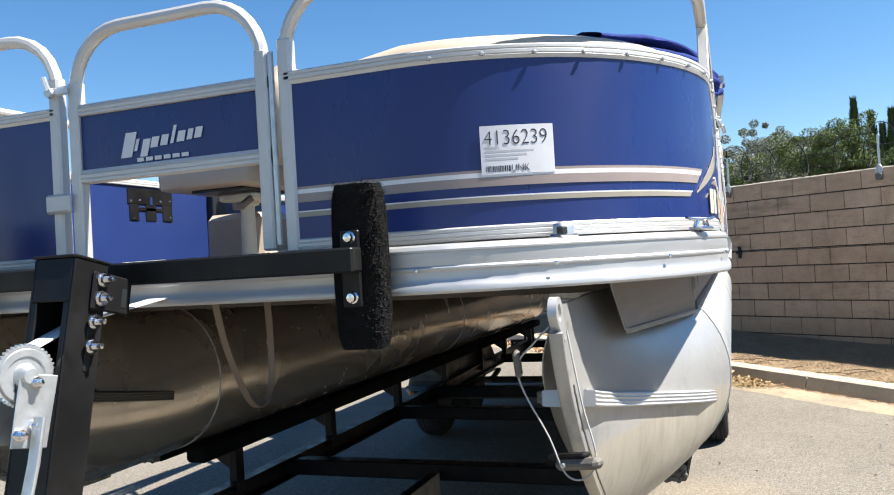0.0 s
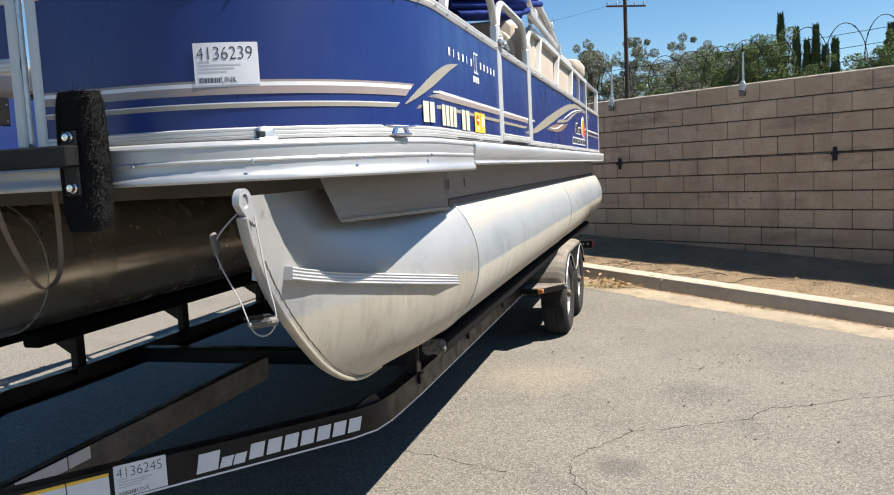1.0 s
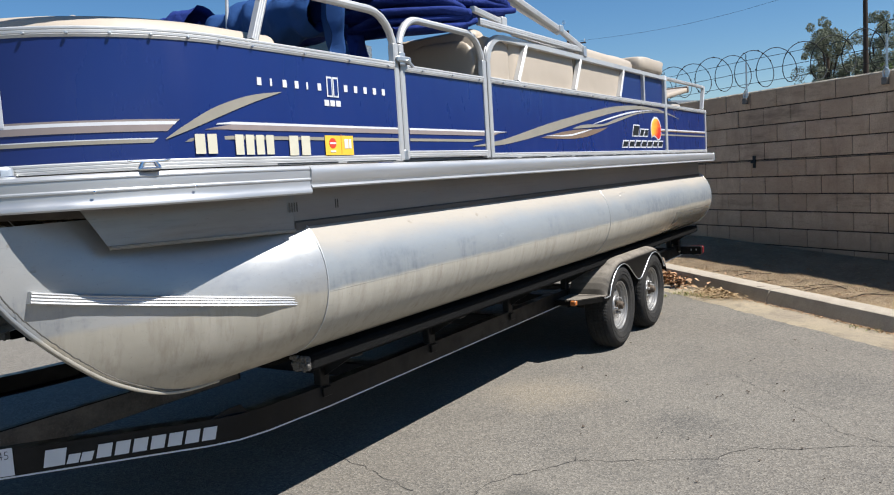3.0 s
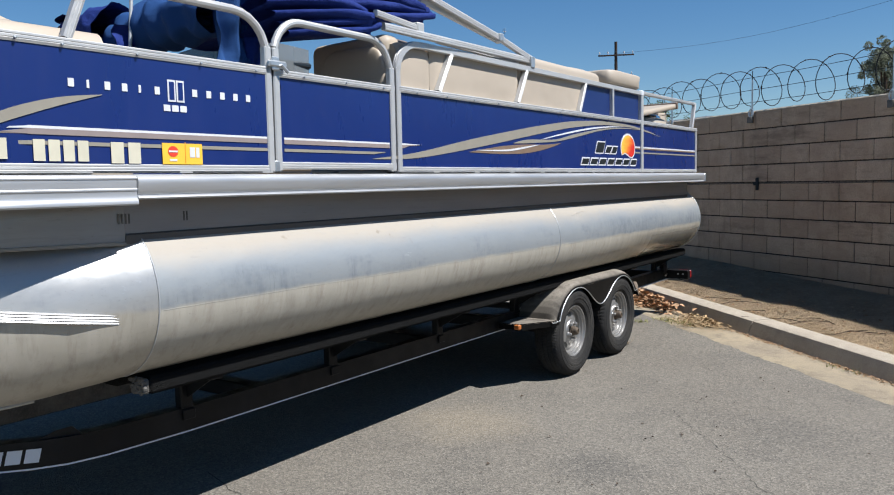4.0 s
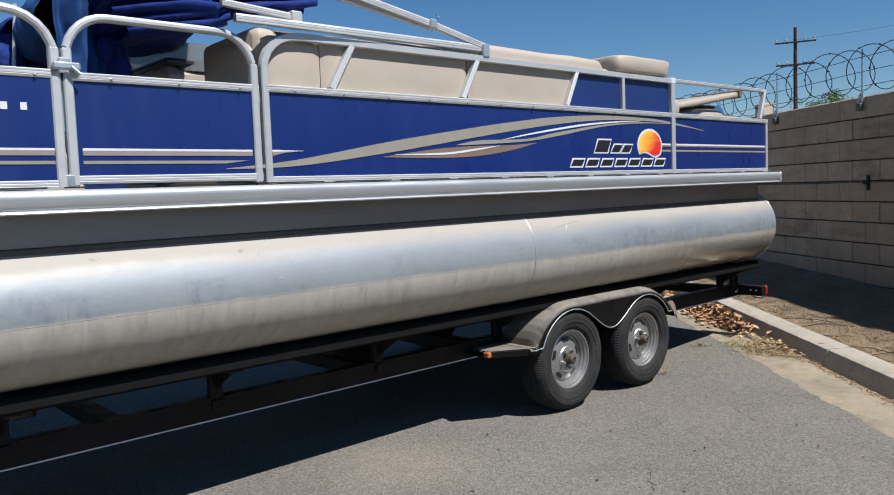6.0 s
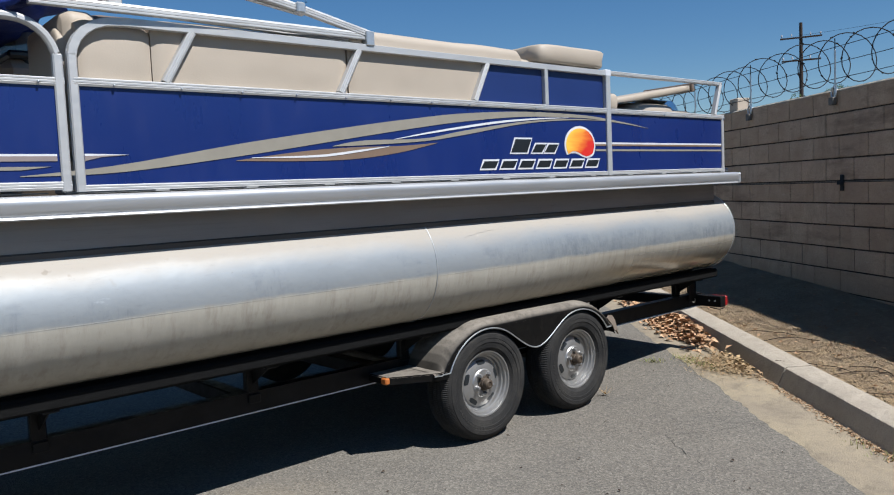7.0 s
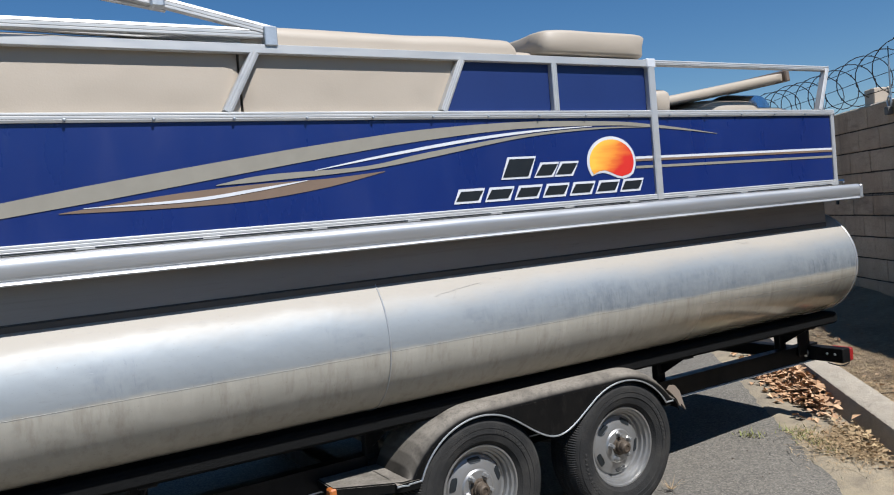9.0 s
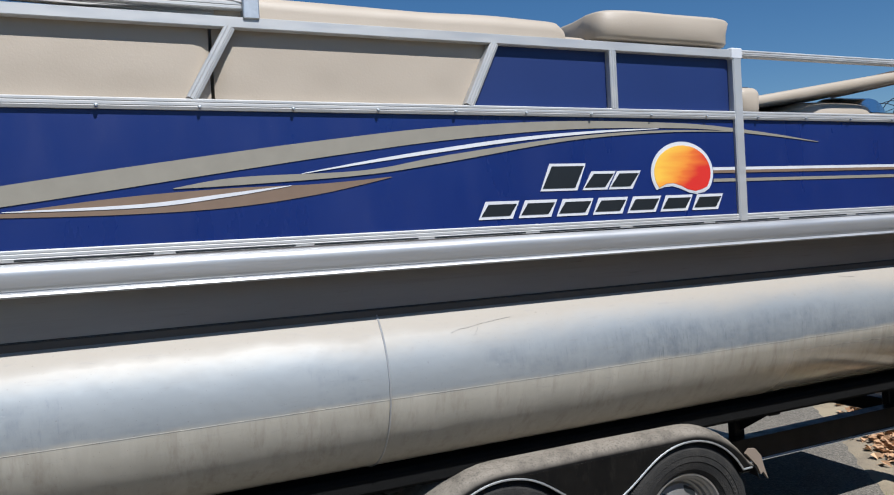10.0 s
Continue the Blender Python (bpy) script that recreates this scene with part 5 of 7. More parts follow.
def bow_strip(z0, z1, end):
    """A stripe on the curved bow panel, cut aslant at its after end."""
    rows = []
    for z, off in ((z0, 0.002), (z1, 0.002), (z1, 0.0004), (z0, 0.0004)):
        line = outline(off, 0.90, 0.9, 30)
        stop = end + z - z0
        k = next(i for i, p in enumerate(line) if p.x > stop and i > 3)
        p, q = line[k - 1], line[k]
        tip = p.lerp(q, (stop - p.x) / (q.x - p.x))
        rows.append(lift(line[:k] + [tip], z))
    n = min(len(r) for r in rows)
    return B().grid([r[:n - 1] + [r[-1]] for r in rows], close_v=True)


def build_decals():
    add = lambda b, m, label="", smooth=0: part("decal", b, m, boat, label, smooth=smooth)
    # sweeping bands on the long panel
    add(ribbon([(1.60, 1.523, 0.001), (1.95, 1.547, 0.014), (2.49, 1.624, 0.026), (3.05, 1.704, 0.026), (3.38, 1.748, 0.024), (3.73, 1.788, 0.021), (4.2, 1.819, 0.014), (4.70, 1.821, 0.009), (4.94, 1.808, 0.007)]), "d_tan", "sweeping tan band")
    add(ribbon([(4.99, 1.804, 0.007), (5.2, 1.785, 0.004), (5.40, 1.763, 0.001)]), "d_tan")
    add(ribbon([(3.257, 1.669, 0.001), (3.56, 1.715, 0.005), (3.97, 1.768, 0.006), (4.30, 1.796, 0.004), (4.58, 1.81, 0.001)]), "d_white")
    add(ribbon([(2.90, 1.634, 0.001), (3.08, 1.651, 0.011), (3.45, 1.669, 0.007), (3.725, 1.708, 0.011), (4.19, 1.772, 0.006), (4.6, 1.80, 0.004), (4.93, 1.802, 0.001)], 0.0030), "d_tan")
    add(ribbon([(2.42, 1.572, 0.001), (2.75, 1.590, 0.022), (3.04, 1.604, 0.027), (3.305, 1.623, 0.015), (3.536, 1.654, 0.001)], 0.0038), "d_brown", "brown leaf-shaped band")
    add(ribbon([(2.49, 1.584, 0.001), (2.82, 1.590, 0.005), (3.04, 1.612, 0.005), (3.224, 1.635, 0.001)], 0.0022), "d_white")
    # thin stripes aft and forward
    for x0, x1 in ((4.83, 4.94), (4.99, 6.345)):
        add(plate([(x0, 1.656), (x1, 1.656), (x1, 1.667), (x0, 1.667)]), "d_white")
        add(plate([(x0, 1.645), (x1, 1.645), (x1, 1.656), (x0, 1.656)]), "d_brown")
        add(plate([(x0, 1.612), (x1, 1.612), (x1, 1.624), (x0, 1.624)]), "d_tan")
    for x0, x1, e in ((-0.0, 0.948, 0), (1.045, 1.726, 0), (1.82, 1.98, 1)):
        za = 1.594
        add(plate([(x0, za), (x1, za + (0.004 if e else 0)), (x1, za + 0.0075 - 0.003 * e), (x0, za + 0.0085)]), "d_white")
        add(plate([(x0, za - 0.018), (x1 - 0.1 * e, za - 0.004 * e - 0.018 * (1 - e)), (x1, za + 0.004 * e), (x0, za)]), "d_taupe")
        if not e:
            add(plate([(x0, 1.545), (x1 - (0.12 if x0 > 1 else 0), 1.545), (x1 - (0.02 if x0 > 1 else 0), 1.557), (x0, 1.557)]), "d_tan")
    add(plate([(-0.06, 1.592), (0.0, 1.594), (0.0, 1.601), (-0.05, 1.597)]), "d_white")
    add(plate([(-0.10, 1.576), (0.0, 1.577), (0.0, 1.593), (-0.075, 1.582)]), "d_taupe")
    add(plate([(-0.17, 1.538), (0.0, 1.545), (0.0, 1.557), (-0.15, 1.55)]), "d_tan")
    # bow stripes on the curved skin
    add(bow_strip(1.602, 1.608, -0.186), "d_taupe", smooth=40)
    add(bow_strip(1.592, 1.602, -0.198), "d_white", smooth=40)
    add(bow_strip(1.572, 1.592, -0.22), "d_taupe", smooth=40)
    add(bow_strip(1.538, 1.549, -0.262), "d_tan", smooth=40)
    add(bow_strip(1.549, 1.552, -0.25), "d_silver", smooth=40)
    add(ribbon([(-0.227, 1.548, 0.001), (-0.155, 1.585, 0.010), (-0.045, 1.634, 0.0165), (0.102, 1.680, 0.0125), (0.247, 1.711, 0.001)], 0.0028), "d_tan", "tan leaf-shaped band")
    # model lettering as plain white bars
    for i in range(6):
        x = 0.135 + i * 0.062
        add(plate(slanted(x, 1.729, 0.009 if i in (1, 4) else 0.02, 0.026)), "d_white", "white lettering as plain bars" if not i else "")
    for i in range(5):
        add(plate(slanted(0.60 + i * 0.062, 1.732, 0.021, 0.026)), "d_white")
    for i in range(2):
        x = 0.497 + 0.036 * i
        add(plate([(x, 1.708), (x + 0.032, 1.708), (x + 0.032, 1.784), (x, 1.784)], 0.0035), "d_white")
        add(plate([(x + 0.006, 1.715), (x + 0.026, 1.715), (x + 0.026, 1.777), (x + 0.006, 1.777)], 0.002), "blue")
    for i in range(3):
        add(plate(slanted(0.478 + i * 0.034, 1.674, 0.027, 0.022)), "d_white")
    # registration as plain bars, with its orange sticker
    for x in (-0.14, -0.097):
        add(plate(slanted(x, 1.5, 0.034, 0.062), 0.0008), "d_cream")
    for i in range(4):
        add(plate(slanted(0.013 + i * 0.047, 1.495, 0.036, 0.066), 0.0008), "d_cream", "pale registration bars" if not i else "")
    for i in range(2):
        add(plate(slanted(0.268 + i * 0.063, 1.49, 0.046, 0.07), 0.0008), "d_cream")
    add(plate([(0.462, 1.489), (0.630, 1.489), (0.630, 1.563), (0.462, 1.563)], 0.0008), "d_yellow", "orange registration sticker")
    disc = [(0.505 + 0.021 * math.cos(a), 1.534 + 0.019 * math.sin(a)) for a in [2 * math.pi * k / 20 for k in range(20)]]
    add(plate(disc, -0.0004), "d_red")
    add(plate(slanted(0.487, 1.531, 0.036, 0.006), -0.0014), "d_paper")
    for x, w in ((0.575, 0.022), (0.602, 0.014)):
        add(plate(slanted(x, 1.514, w, 0.036), -0.0004), "d_paper")
    add(plate(slanted(0.555, 1.494, 0.003, 0.074), -0.0004), "d_orange")
    add(plate(slanted(0.49, 1.5, 0.03, 0.007), -0.0004), "d_paper")
    # emblem: half sun over dark slanted bars with white edges
    c, r, wide = (4.682, 1.649), 0.103, 1.32

    def sun_shape(k):
        pts = [(c[0] + (r * wide + k) * math.cos(a), c[1] + (r + k) * math.sin(a)) for a in [radians(-32 + 244 * i / 36) for i in range(37)]]
        x0, z0 = pts[-1]
        x1, z1 = pts[0]
        return pts + [(x0 + (x1 - x0) * t, z0 + (z1 - z0) * t + 0.016 * math.sin(2 * math.pi * t) - k * 0.3) for t in (0.15, 0.3, 0.45, 0.6, 0.75, 0.9)]

    add(plate(sun_shape(0.011), 0.0035), "d_silver")
    add(plate(sun_shape(0.006), 0.003), "d_white")
    add(plate(sun_shape(-0.003), 0.002), "d_sun", "half-sun emblem shading from yellow to red")
    for i in range(7):
        q = slanted(3.838 + i * 0.1485, 1.520, 0.106, 0.038, 0.028)
        add(plate(grow(q, 0.010), 0.0035), "d_white")
        add(plate(q, 0.002), "d_black", "dark brand bars with white edges" if not i else "")
    for x, w, h in ((4.075, 0.13, 0.074), (4.245, 0.085, 0.046), (4.355, 0.085, 0.046)):
        q = slanted(x, 1.605, w, h, 0.04)
        add(plate(grow(q, 0.009), 0.0035), "d_white")
        add(plate(q, 0.002), "d_black")
    # silver brand bars on the bow gate
    x = -R + YR - 0.008
    def slant_bar(y, z, w, h, label=""):
        k = 0.3 * h
        b = B().ngon([(x, y, z), (x, y - w, z), (x, y - w - k, z + h), (x, y - k, z + h)], Vector((-0.0015, 0, 0)))
        part("decal", b, "d_silver", boat, label, smooth=0)

    for i, (h, w, drop) in enumerate(((0.062, 0.034, 0.012), (0.03, 0.009, 0), (0.043, 0.022, 0.018), (0.026, 0.022, 0), (0.026, 0.021, 0), (0.044, 0.009, 0), (0.026, 0.022, 0), (0.026, 0.015, 0), (0.026, 0.02, 0))):
        y = 1.405 - (0.0, 0.042, 0.06, 0.092, 0.122, 0.153, 0.172, 0.202, 0.224)[i]
        slant_bar(y, 1.738 + i * 0.002 - drop, w, h, "silver lettering as plain bars" if not i else "")
    for i in range(6):
        y = 1.355 - i * 0.027
        part("decal", B().box(x - 0.0015, x, y - 0.021, y, 1.712, 1.722, 0.0004), "d_silver", boat, smooth=0)


def lettering(name, text, m, mat, parent, width, height):
    """Words in the built-in font, fitted to a width and height."""
    cu = bpy.data.curves.new(name, "FONT")
    cu.body, cu.size, cu.extrude, cu.offset = text, 1.0, 0.004, -0.018
    tmp = bpy.data.objects.new(name, cu)
    scene.collection.objects.link(tmp)
    me = bpy.data.meshes.new_from_object(tmp)
    bpy.data.objects.remove(tmp)
    xs, ys = [v.co.x for v in me.vertices], [v.co.y for v in me.vertices]
    kx, ky = width / (max(xs) - min(xs)), height / (max(ys) - min(ys))
    x0, y0 = min(xs), min(ys)
    for v in me.vertices:
        v.co = ((v.co.x - x0) * kx, (v.co.y - y0) * ky, v.co.z * 0.06)
    me.materials.clear()
    me.materials.append(MT[mat])
    ob = new(name, me)
    ob.parent = parent
    ob.matrix_local = m
    return ob


def sticker(m, number, parent, w=0.15, h=0.09, radius=0.0):
    """A paper lot sticker: number, small print as bars, bar code. m: lower left corner, x along, y up, z out. It hugs a curved skin of that radius."""
    def hug(ob):
        if radius:
            off = ob.location.x if ob is not s else 0.0
            for v in ob.data.vertices:
                v.co.z -= (v.co.x + off - w / 2) ** 2 / (2 * radius)
        return ob

    b = B()
    b.grid([[(w * k / 20, 0, 0), (w * k / 20, h, 0), (w * k / 20, h, -0.0008), (w * k / 20, 0, -0.0008)] for k in range(21)], close_u=True)
    b.f.append((0, 1, 2, 3))
    b.f.append((83, 82, 81, 80))
    s = part("sticker", b, "d_paper", parent, "white paper lot sticker", smooth=0)
    s.matrix_local = m
    hug(s)
    hug(lettering("number", number, Matrix.Translation((w * 0.05, h * 0.60, 0.0005)), "d_ink", s, w * 0.86, h * 0.30))
    for x0, x1, y0 in ((0.06, 0.25, 0.53), (0.06, 0.72, 0.45), (0.06, 0.62, 0.37), (0.06, 0.5, 0.29)):
        b = B()
        n = 8
        for k in range(n):
            b.box(w * (x0 + (x1 - x0) * k / n), w * (x0 + (x1 - x0) * (k + 1) / n), h * y0, h * y0 + h * 0.04, 0.0, 0.0003, 0.0)
        hug(part("print_line", b, "d_grey", s, smooth=0))
    rnd = random.Random(8)
    x = 0.06
    while x < 0.38:
        d = rnd.choice((0.008, 0.014, 0.02))
        hug(part("code_bar", B().box(w * x, w * (x + d), h * 0.05, h * 0.17, 0.0, 0.0003, 0.0), "d_ink", s, smooth=0))
        x += d + rnd.choice((0.008, 0.012))
    hug(lettering("note", "UNK", Matrix.Translation((w * 0.41, h * 0.05, 0.0005)), "d_ink", s, w * 0.24, h * 0.14))
    return s


def out_frame(p, n, up=(0, 0, 1)):
    """A pose whose z points along n and whose y is as near up as can be."""
    z = Vector(n).normalized()
    x = Vector(up).cross(z).normalized()
    y = z.cross(x)
    m = Matrix((x, y, z)).transposed().to_4x4()
    m.translation = p
    return m


# ---- boat: seats, canvas, fittings ----
def cushion(name, x0, x1, y0, y1, z0, z1, parent, mat="vinyl", r=0.05, label="", puff=0.012, n=14, e=0.28):
    """A padded block with rounded edges and a slightly swollen skin."""
    b = B()
    rows = []
    cx, cy, cz = (x0 + x1) / 2, (y0 + y1) / 2, (z0 + z1) / 2
    hx, hy, hz = (x1 - x0) / 2, (y1 - y0) / 2, (z1 - z0) / 2
    m = 4 * n
    for i in range(n + 1):
        v = -math.pi / 2 + math.pi * i / n
        row = []
        for j in range(m):
            u = 2 * math.pi * j / m
            sp = lambda a: math.copysign(abs(a) ** e, a)
            x, y, z = sp(math.cos(v)) * sp(math.cos(u)), sp(math.cos(v)) * sp(math.sin(u)), sp(math.sin(v))
            w = 1 + puff * noise.noise(Vector((x * 2 + cx, y * 2, z * 2)))
            row.append((cx + hx * x * w, cy + hy * y * w, cz + hz * z * w))
        rows.append(row)
    b.grid(rows, close_u=True)
    return part(name, b, mat, parent, label, smooth=60)


def pad_box(name, x0, x1, y0, y1, z0, z1, label=""):
    """An upholstered back: flat faces, soft edges, a slightly wavy top."""
    r = 0.045
    w, h = y1 - y0, z1 - z0
    rows = []
    n = 40
    ring = rrect(w, h, r, 6)
    for i in range(n + 1):
        t = i / n
        x = x0 + (x1 - x0) * t
        e = min(t, 1 - t) * (x1 - x0)
        k = 1 - 0.10 * max(0.0, 1 - e / 0.045) ** 2
        rows.append([(x, (y0 + y1) / 2 + q[0] * k, (z0 + z1) / 2 + q[1] * (1 - (1 - k) * 0.6) + (0.008 * noise.noise(Vector((x * 3, q[0] * 6, z1))) if q[1] > 0 else 0)) for q in ring])
    b = B().grid(rows, close_u=True)
    m = len(ring)
    b.f.append(tuple(range(m)))
    b.f.append(tuple(len(b.v) - m + k for k in range(m)))
    return part(name, b, "vinyl", boat, label, smooth=50)


def build_seats():
    # bow lounge: backrest following the port fence
    line = outline(-0.11, 0.80, 0.30, 16)
    prof = []
    for k in range(32):
        a = 2 * math.pi * k / 32
        prof.append((0.075 * math.copysign(abs(math.cos(a)) ** 0.9, math.cos(a)), 0.172 * math.copysign(abs(math.sin(a)) ** 0.75, math.sin(a))))
    pts = lift(line, 1.755)
    pts[0].z = 1.73
    lounge = part("bow_lounge", B().sweep(pts, prof), "vinyl", boat, "tan vinyl bow lounge", smooth=60)
    cushion("seat_cushion", -0.45, 0.35, 0.22, 0.62, 1.62, 1.72, lounge)
    base = B().box(-0.42, 0.32, 0.2, 0.6, Z_DECK, 1.62, 0.02)
    part("seat_base", base, "vinyl", lounge)
    # stbd bow lounge box and a pedestal chair
    ped = new("fishing_chair")
    ped.parent = boat
    tagged(ped, label="tan folding fishing chair on a white pedestal")
    part("pedestal", B().lathe([(0.0, 0), (0.085, 0.0), (0.085, 0.012), (0.034, 0.02), (0.031, 0.27), (0.05, 0.275), (0.055, 0.30), (0.0, 0.31)], 20, Matrix.Translation((0.74, 1.97, Z_DECK - 0.01)) @ Matrix.Rotation(radians(90), 4, "X")), "d_cream", ped, "cream pedestal post")
    part("swivel", B().box(0.65, 0.84, 1.88, 2.06, 1.735, 1.772, 0.01), "d_cream", ped)
    part("hinge_plate", B().box(0.55, 0.92, 1.86, 2.12, 1.772, 1.784, 0.004), "d_black", ped)
    part("tilt_lever", B().sweep([(0.68, 1.90, 1.75), (0.56, 1.88, 1.70), (0.50, 1.87, 1.695)], rrect(0.02, 0.03, 0.006)), "brown", ped)
    cushion("seat", 0.48, 1.04, 1.80, 2.26, 1.784, 1.90, ped, e=0.2)
    cushion("back", 0.5, 0.86, 1.58, 1.78, 1.86, 2.27, ped, e=0.55, puff=0.12)
    part("seat_box", B().box(1.0, 1.7, 2.08, 2.40, Z_DECK, 1.715, 0.03), "vinyl", boat, "tan moulded seat base")
    part("seat_toe", B().box(1.02, 1.7, 2.03, 2.08, Z_DECK, 1.53, 0.02), "vinyl", boat)
    part("deck_tab", B().box(-0.63, -0.57, 1.31, 1.44, Z_DECK - 0.02, Z_DECK + 0.008, 0.003), "d_cream", boat, "cream plastic deck plate")
    part("corner_post", B().box(1.18, 1.29, 2 * YC - 0.06, 2 * YC - 0.017, Z_DECK - 0.01, F2, 0.006), "d_black", boat, "black corner post")
    # black bracket on the far fence's inside
    yb = 2 * YC - 0.016
    br = B().box(0.605, 0.905, yb - 0.008, yb - 0.003, 1.765, 1.838, 0.004)
    for x0, x1 in ((0.615, 0.675), (0.72, 0.79), (0.835, 0.903)):
        br.box(x0, x1, yb - 0.008, yb - 0.003, 1.69, 1.765, 0.003)
    br.box(0.675, 0.835, yb - 0.008, yb - 0.003, 1.735, 1.752, 0.003)
    plate_ob = part("seat_bracket", br, "black", boat, "black slotted mounting plate")
    for x, z in ((0.625, 1.78), (0.68, 1.785), (0.82, 1.785), (0.885, 1.79), (0.64, 1.70), (0.885, 1.71)):
        part("screw", B().lathe([(0.0, -0.003), (0.005, -0.002), (0.006, 0.0)], 8, Matrix.Translation((x, yb - 0.008, z))), "chrome", plate_ob)
    part("slot", B().box(0.748, 0.764, yb - 0.0095, yb - 0.008, 1.765, 1.80, 0.0006), "blue_in", plate_ob, smooth=0)
    part("inner_panel", B().box(0.0, 1.18, yb - 0.003, yb - 0.001, F1, F2, 0.0008), "blue_in", boat, "bright blue inner fence skin")
    # port aft bench: backrests behind the slats
    pad_box("bench_back", 1.83, 2.10, 0.026, 0.20, 1.6, 2.10, "tan vinyl bench backrest")
    pad_box("bench_back", 2.105, 3.02, 0.026, 0.24, 1.6, 2.13)
    pad_box("bench_back", 3.03, 4.22, 0.026, 0.27, 1.6, 2.185)
    pad_box("bench_back", 4.0, 4.40, 0.07, 0.24, 1.7, 2.15)
    cushion("bench_seat", 1.9, 4.2, 0.2, 0.75, 1.70, 1.82, boat, label="tan vinyl bench cushion")
    part("bench_base", B().box(1.9, 4.2, 0.22, 0.72, Z_DECK, 1.70, 0.02), "vinyl", boat)
    cushion("headrest", 4.335, 4.965, -0.012, 0.38, 2.115, 2.235, boat, label="thick tan headrest cushion", puff=0.03, e=0.3)
    # black box added behind the blue windows
    part("locker", B().box(3.95, 4.93, 0.05, 0.5, Z_DECK, 2.08, 0.02), "d_black", boat, "black box behind the blue windows")
    # stern sun lounge
    cushion("sun_pad", 5.25, 6.3, 0.12, 1.6, 1.80, 1.925, boat, label="tan stern sun pad", puff=0.04)
    cushion("roll_cushion", 5.01, 5.16, 0.04, 0.5, 1.85, 2.0, boat, e=0.5)
    cushion("lounge_hump", 5.42, 5.98, 0.10, 0.7, 1.78, 1.968, boat, e=0.55)
    pad = cushion("raised_pad", -0.55, 0.55, -0.25, 0.25, -0.027, 0.027, boat, label="raised tan lounge pad")
    pad.matrix_local = pose(5.60, 0.36, 2.0, 0, -8.5, -4)
    part("pad_end", B().box(0.54, 0.575, -0.22, 0.22, -0.03, 0.035, 0.006), "brown", pad, "dark end plate of the lounge pad")
    part("grab_cover", B().lathe([(0.0, -0.25), (0.12, -0.22), (0.16, 0.0), (0.12, 0.22), (0.0, 0.25)], 20, pose(6.10, 0.50, 1.885)), "chrome", boat, "polished rounded stern fitting")
    # forward end of the bench: a square upright back with a rounded inset, and a taller corner bolster, coloured brown
    # for the shade of the boot
    pad_box("bench_end", 1.80, 1.93, 0.07, 0.585, 1.6, 2.137, "tan vinyl forward bench end")
    cushion("end_inset", 1.772, 1.83, 0.075, 0.50, 1.62, 2.085, boat, puff=0.02, e=0.45)
    cushion("corner_bolster", 1.88, 2.25, 0.16, 0.42, 1.85, 2.165, boat, "brown", puff=0.02, e=0.5)
    # companion chair
    x, y, top = 2.75, 1.62, 2.16
    ch = new("helm_chair")
    ch.parent = boat
    tagged(ch, label="tan vinyl companion chair")
    cushion("back", x - 0.29, x + 0.29, y - 0.24, y - 0.06, 1.78, top, ch, "vinyl", puff=0.03, e=0.4)
    cushion("back_inset", x - 0.24, x + 0.24, y - 0.262, y - 0.15, 1.72, top - 0.1, ch, "vinyl", puff=0.02, e=0.5)
    cushion("seat", x - 0.28, x + 0.28, y - 0.2, y + 0.3, 1.76, 1.90, ch, "vinyl")
    part("pedestal", B().lathe([(0.0, 0), (0.14, 0.0), (0.14, 0.015), (0.045, 0.03), (0.04, 0.3)], 16, Matrix.Translation((x, y, Z_DECK - 0.01)) @ Matrix.Rotation(radians(90), 4, "X")), "d_paper", ch)
    # console with a smoked screen
    con = part("console", B().box(1.83, 2.4, 1.14, 1.8, Z_DECK, 2.13, 0.05), "vinyl", boat, "tan helm console")
    part("dashboard", B().box(1.86, 2.38, 1.135, 1.75, 2.128, 2.165, 0.012), "d_black", con, "dark dashboard top")
    part("windscreen", B().sweep(smooth_path([(2.36, 1.15, 2.17), (1.98, 1.15, 2.18), (1.88, 1.4, 2.185), (1.90, 1.8, 2.17)], 6), [(-0.003, -0.075), (0.003, -0.075), (0.003, 0.075), (-0.003, 0.075)]), "smoke", con, "smoked windscreen")


def fold_sheet(p0, p1, drop, depth, seed, folds=7, n=40, m=16, amp=0.05):
    """Cloth gathered along p0-p1 and hanging down, with folds that deepen towards the hem."""
    p0, p1 = Vector(p0), Vector(p1)
    side = (p1 - p0).cross(Vector((0, 0, 1))).normalized()
    rows = []
    for j in range(m + 1):
        t = j / m
        r = []
        for i in range(n + 1):
            s = i / n
            w = math.sin(s * folds * math.pi * 2 + seed + 1.5 * noise.noise(Vector((s * 4, t * 2, seed)))) * amp * (0.35 + 0.65 * t)
            w += 0.05 * noise.noise(Vector((s * 3, t * 3, seed + 7)))
            p = p0.lerp(p1, s) + side * (w + depth * t) - Vector((0, 0, drop * t * (1 + 0.12 * noise.noise(Vector((s * 5, seed, 0))))))
            r.append(p)
        rows.append(r)
    back = [[p + side * 0.004 for p in r] for r in rows]
    b = B().grid(rows)
    b.grid(back)
    return b


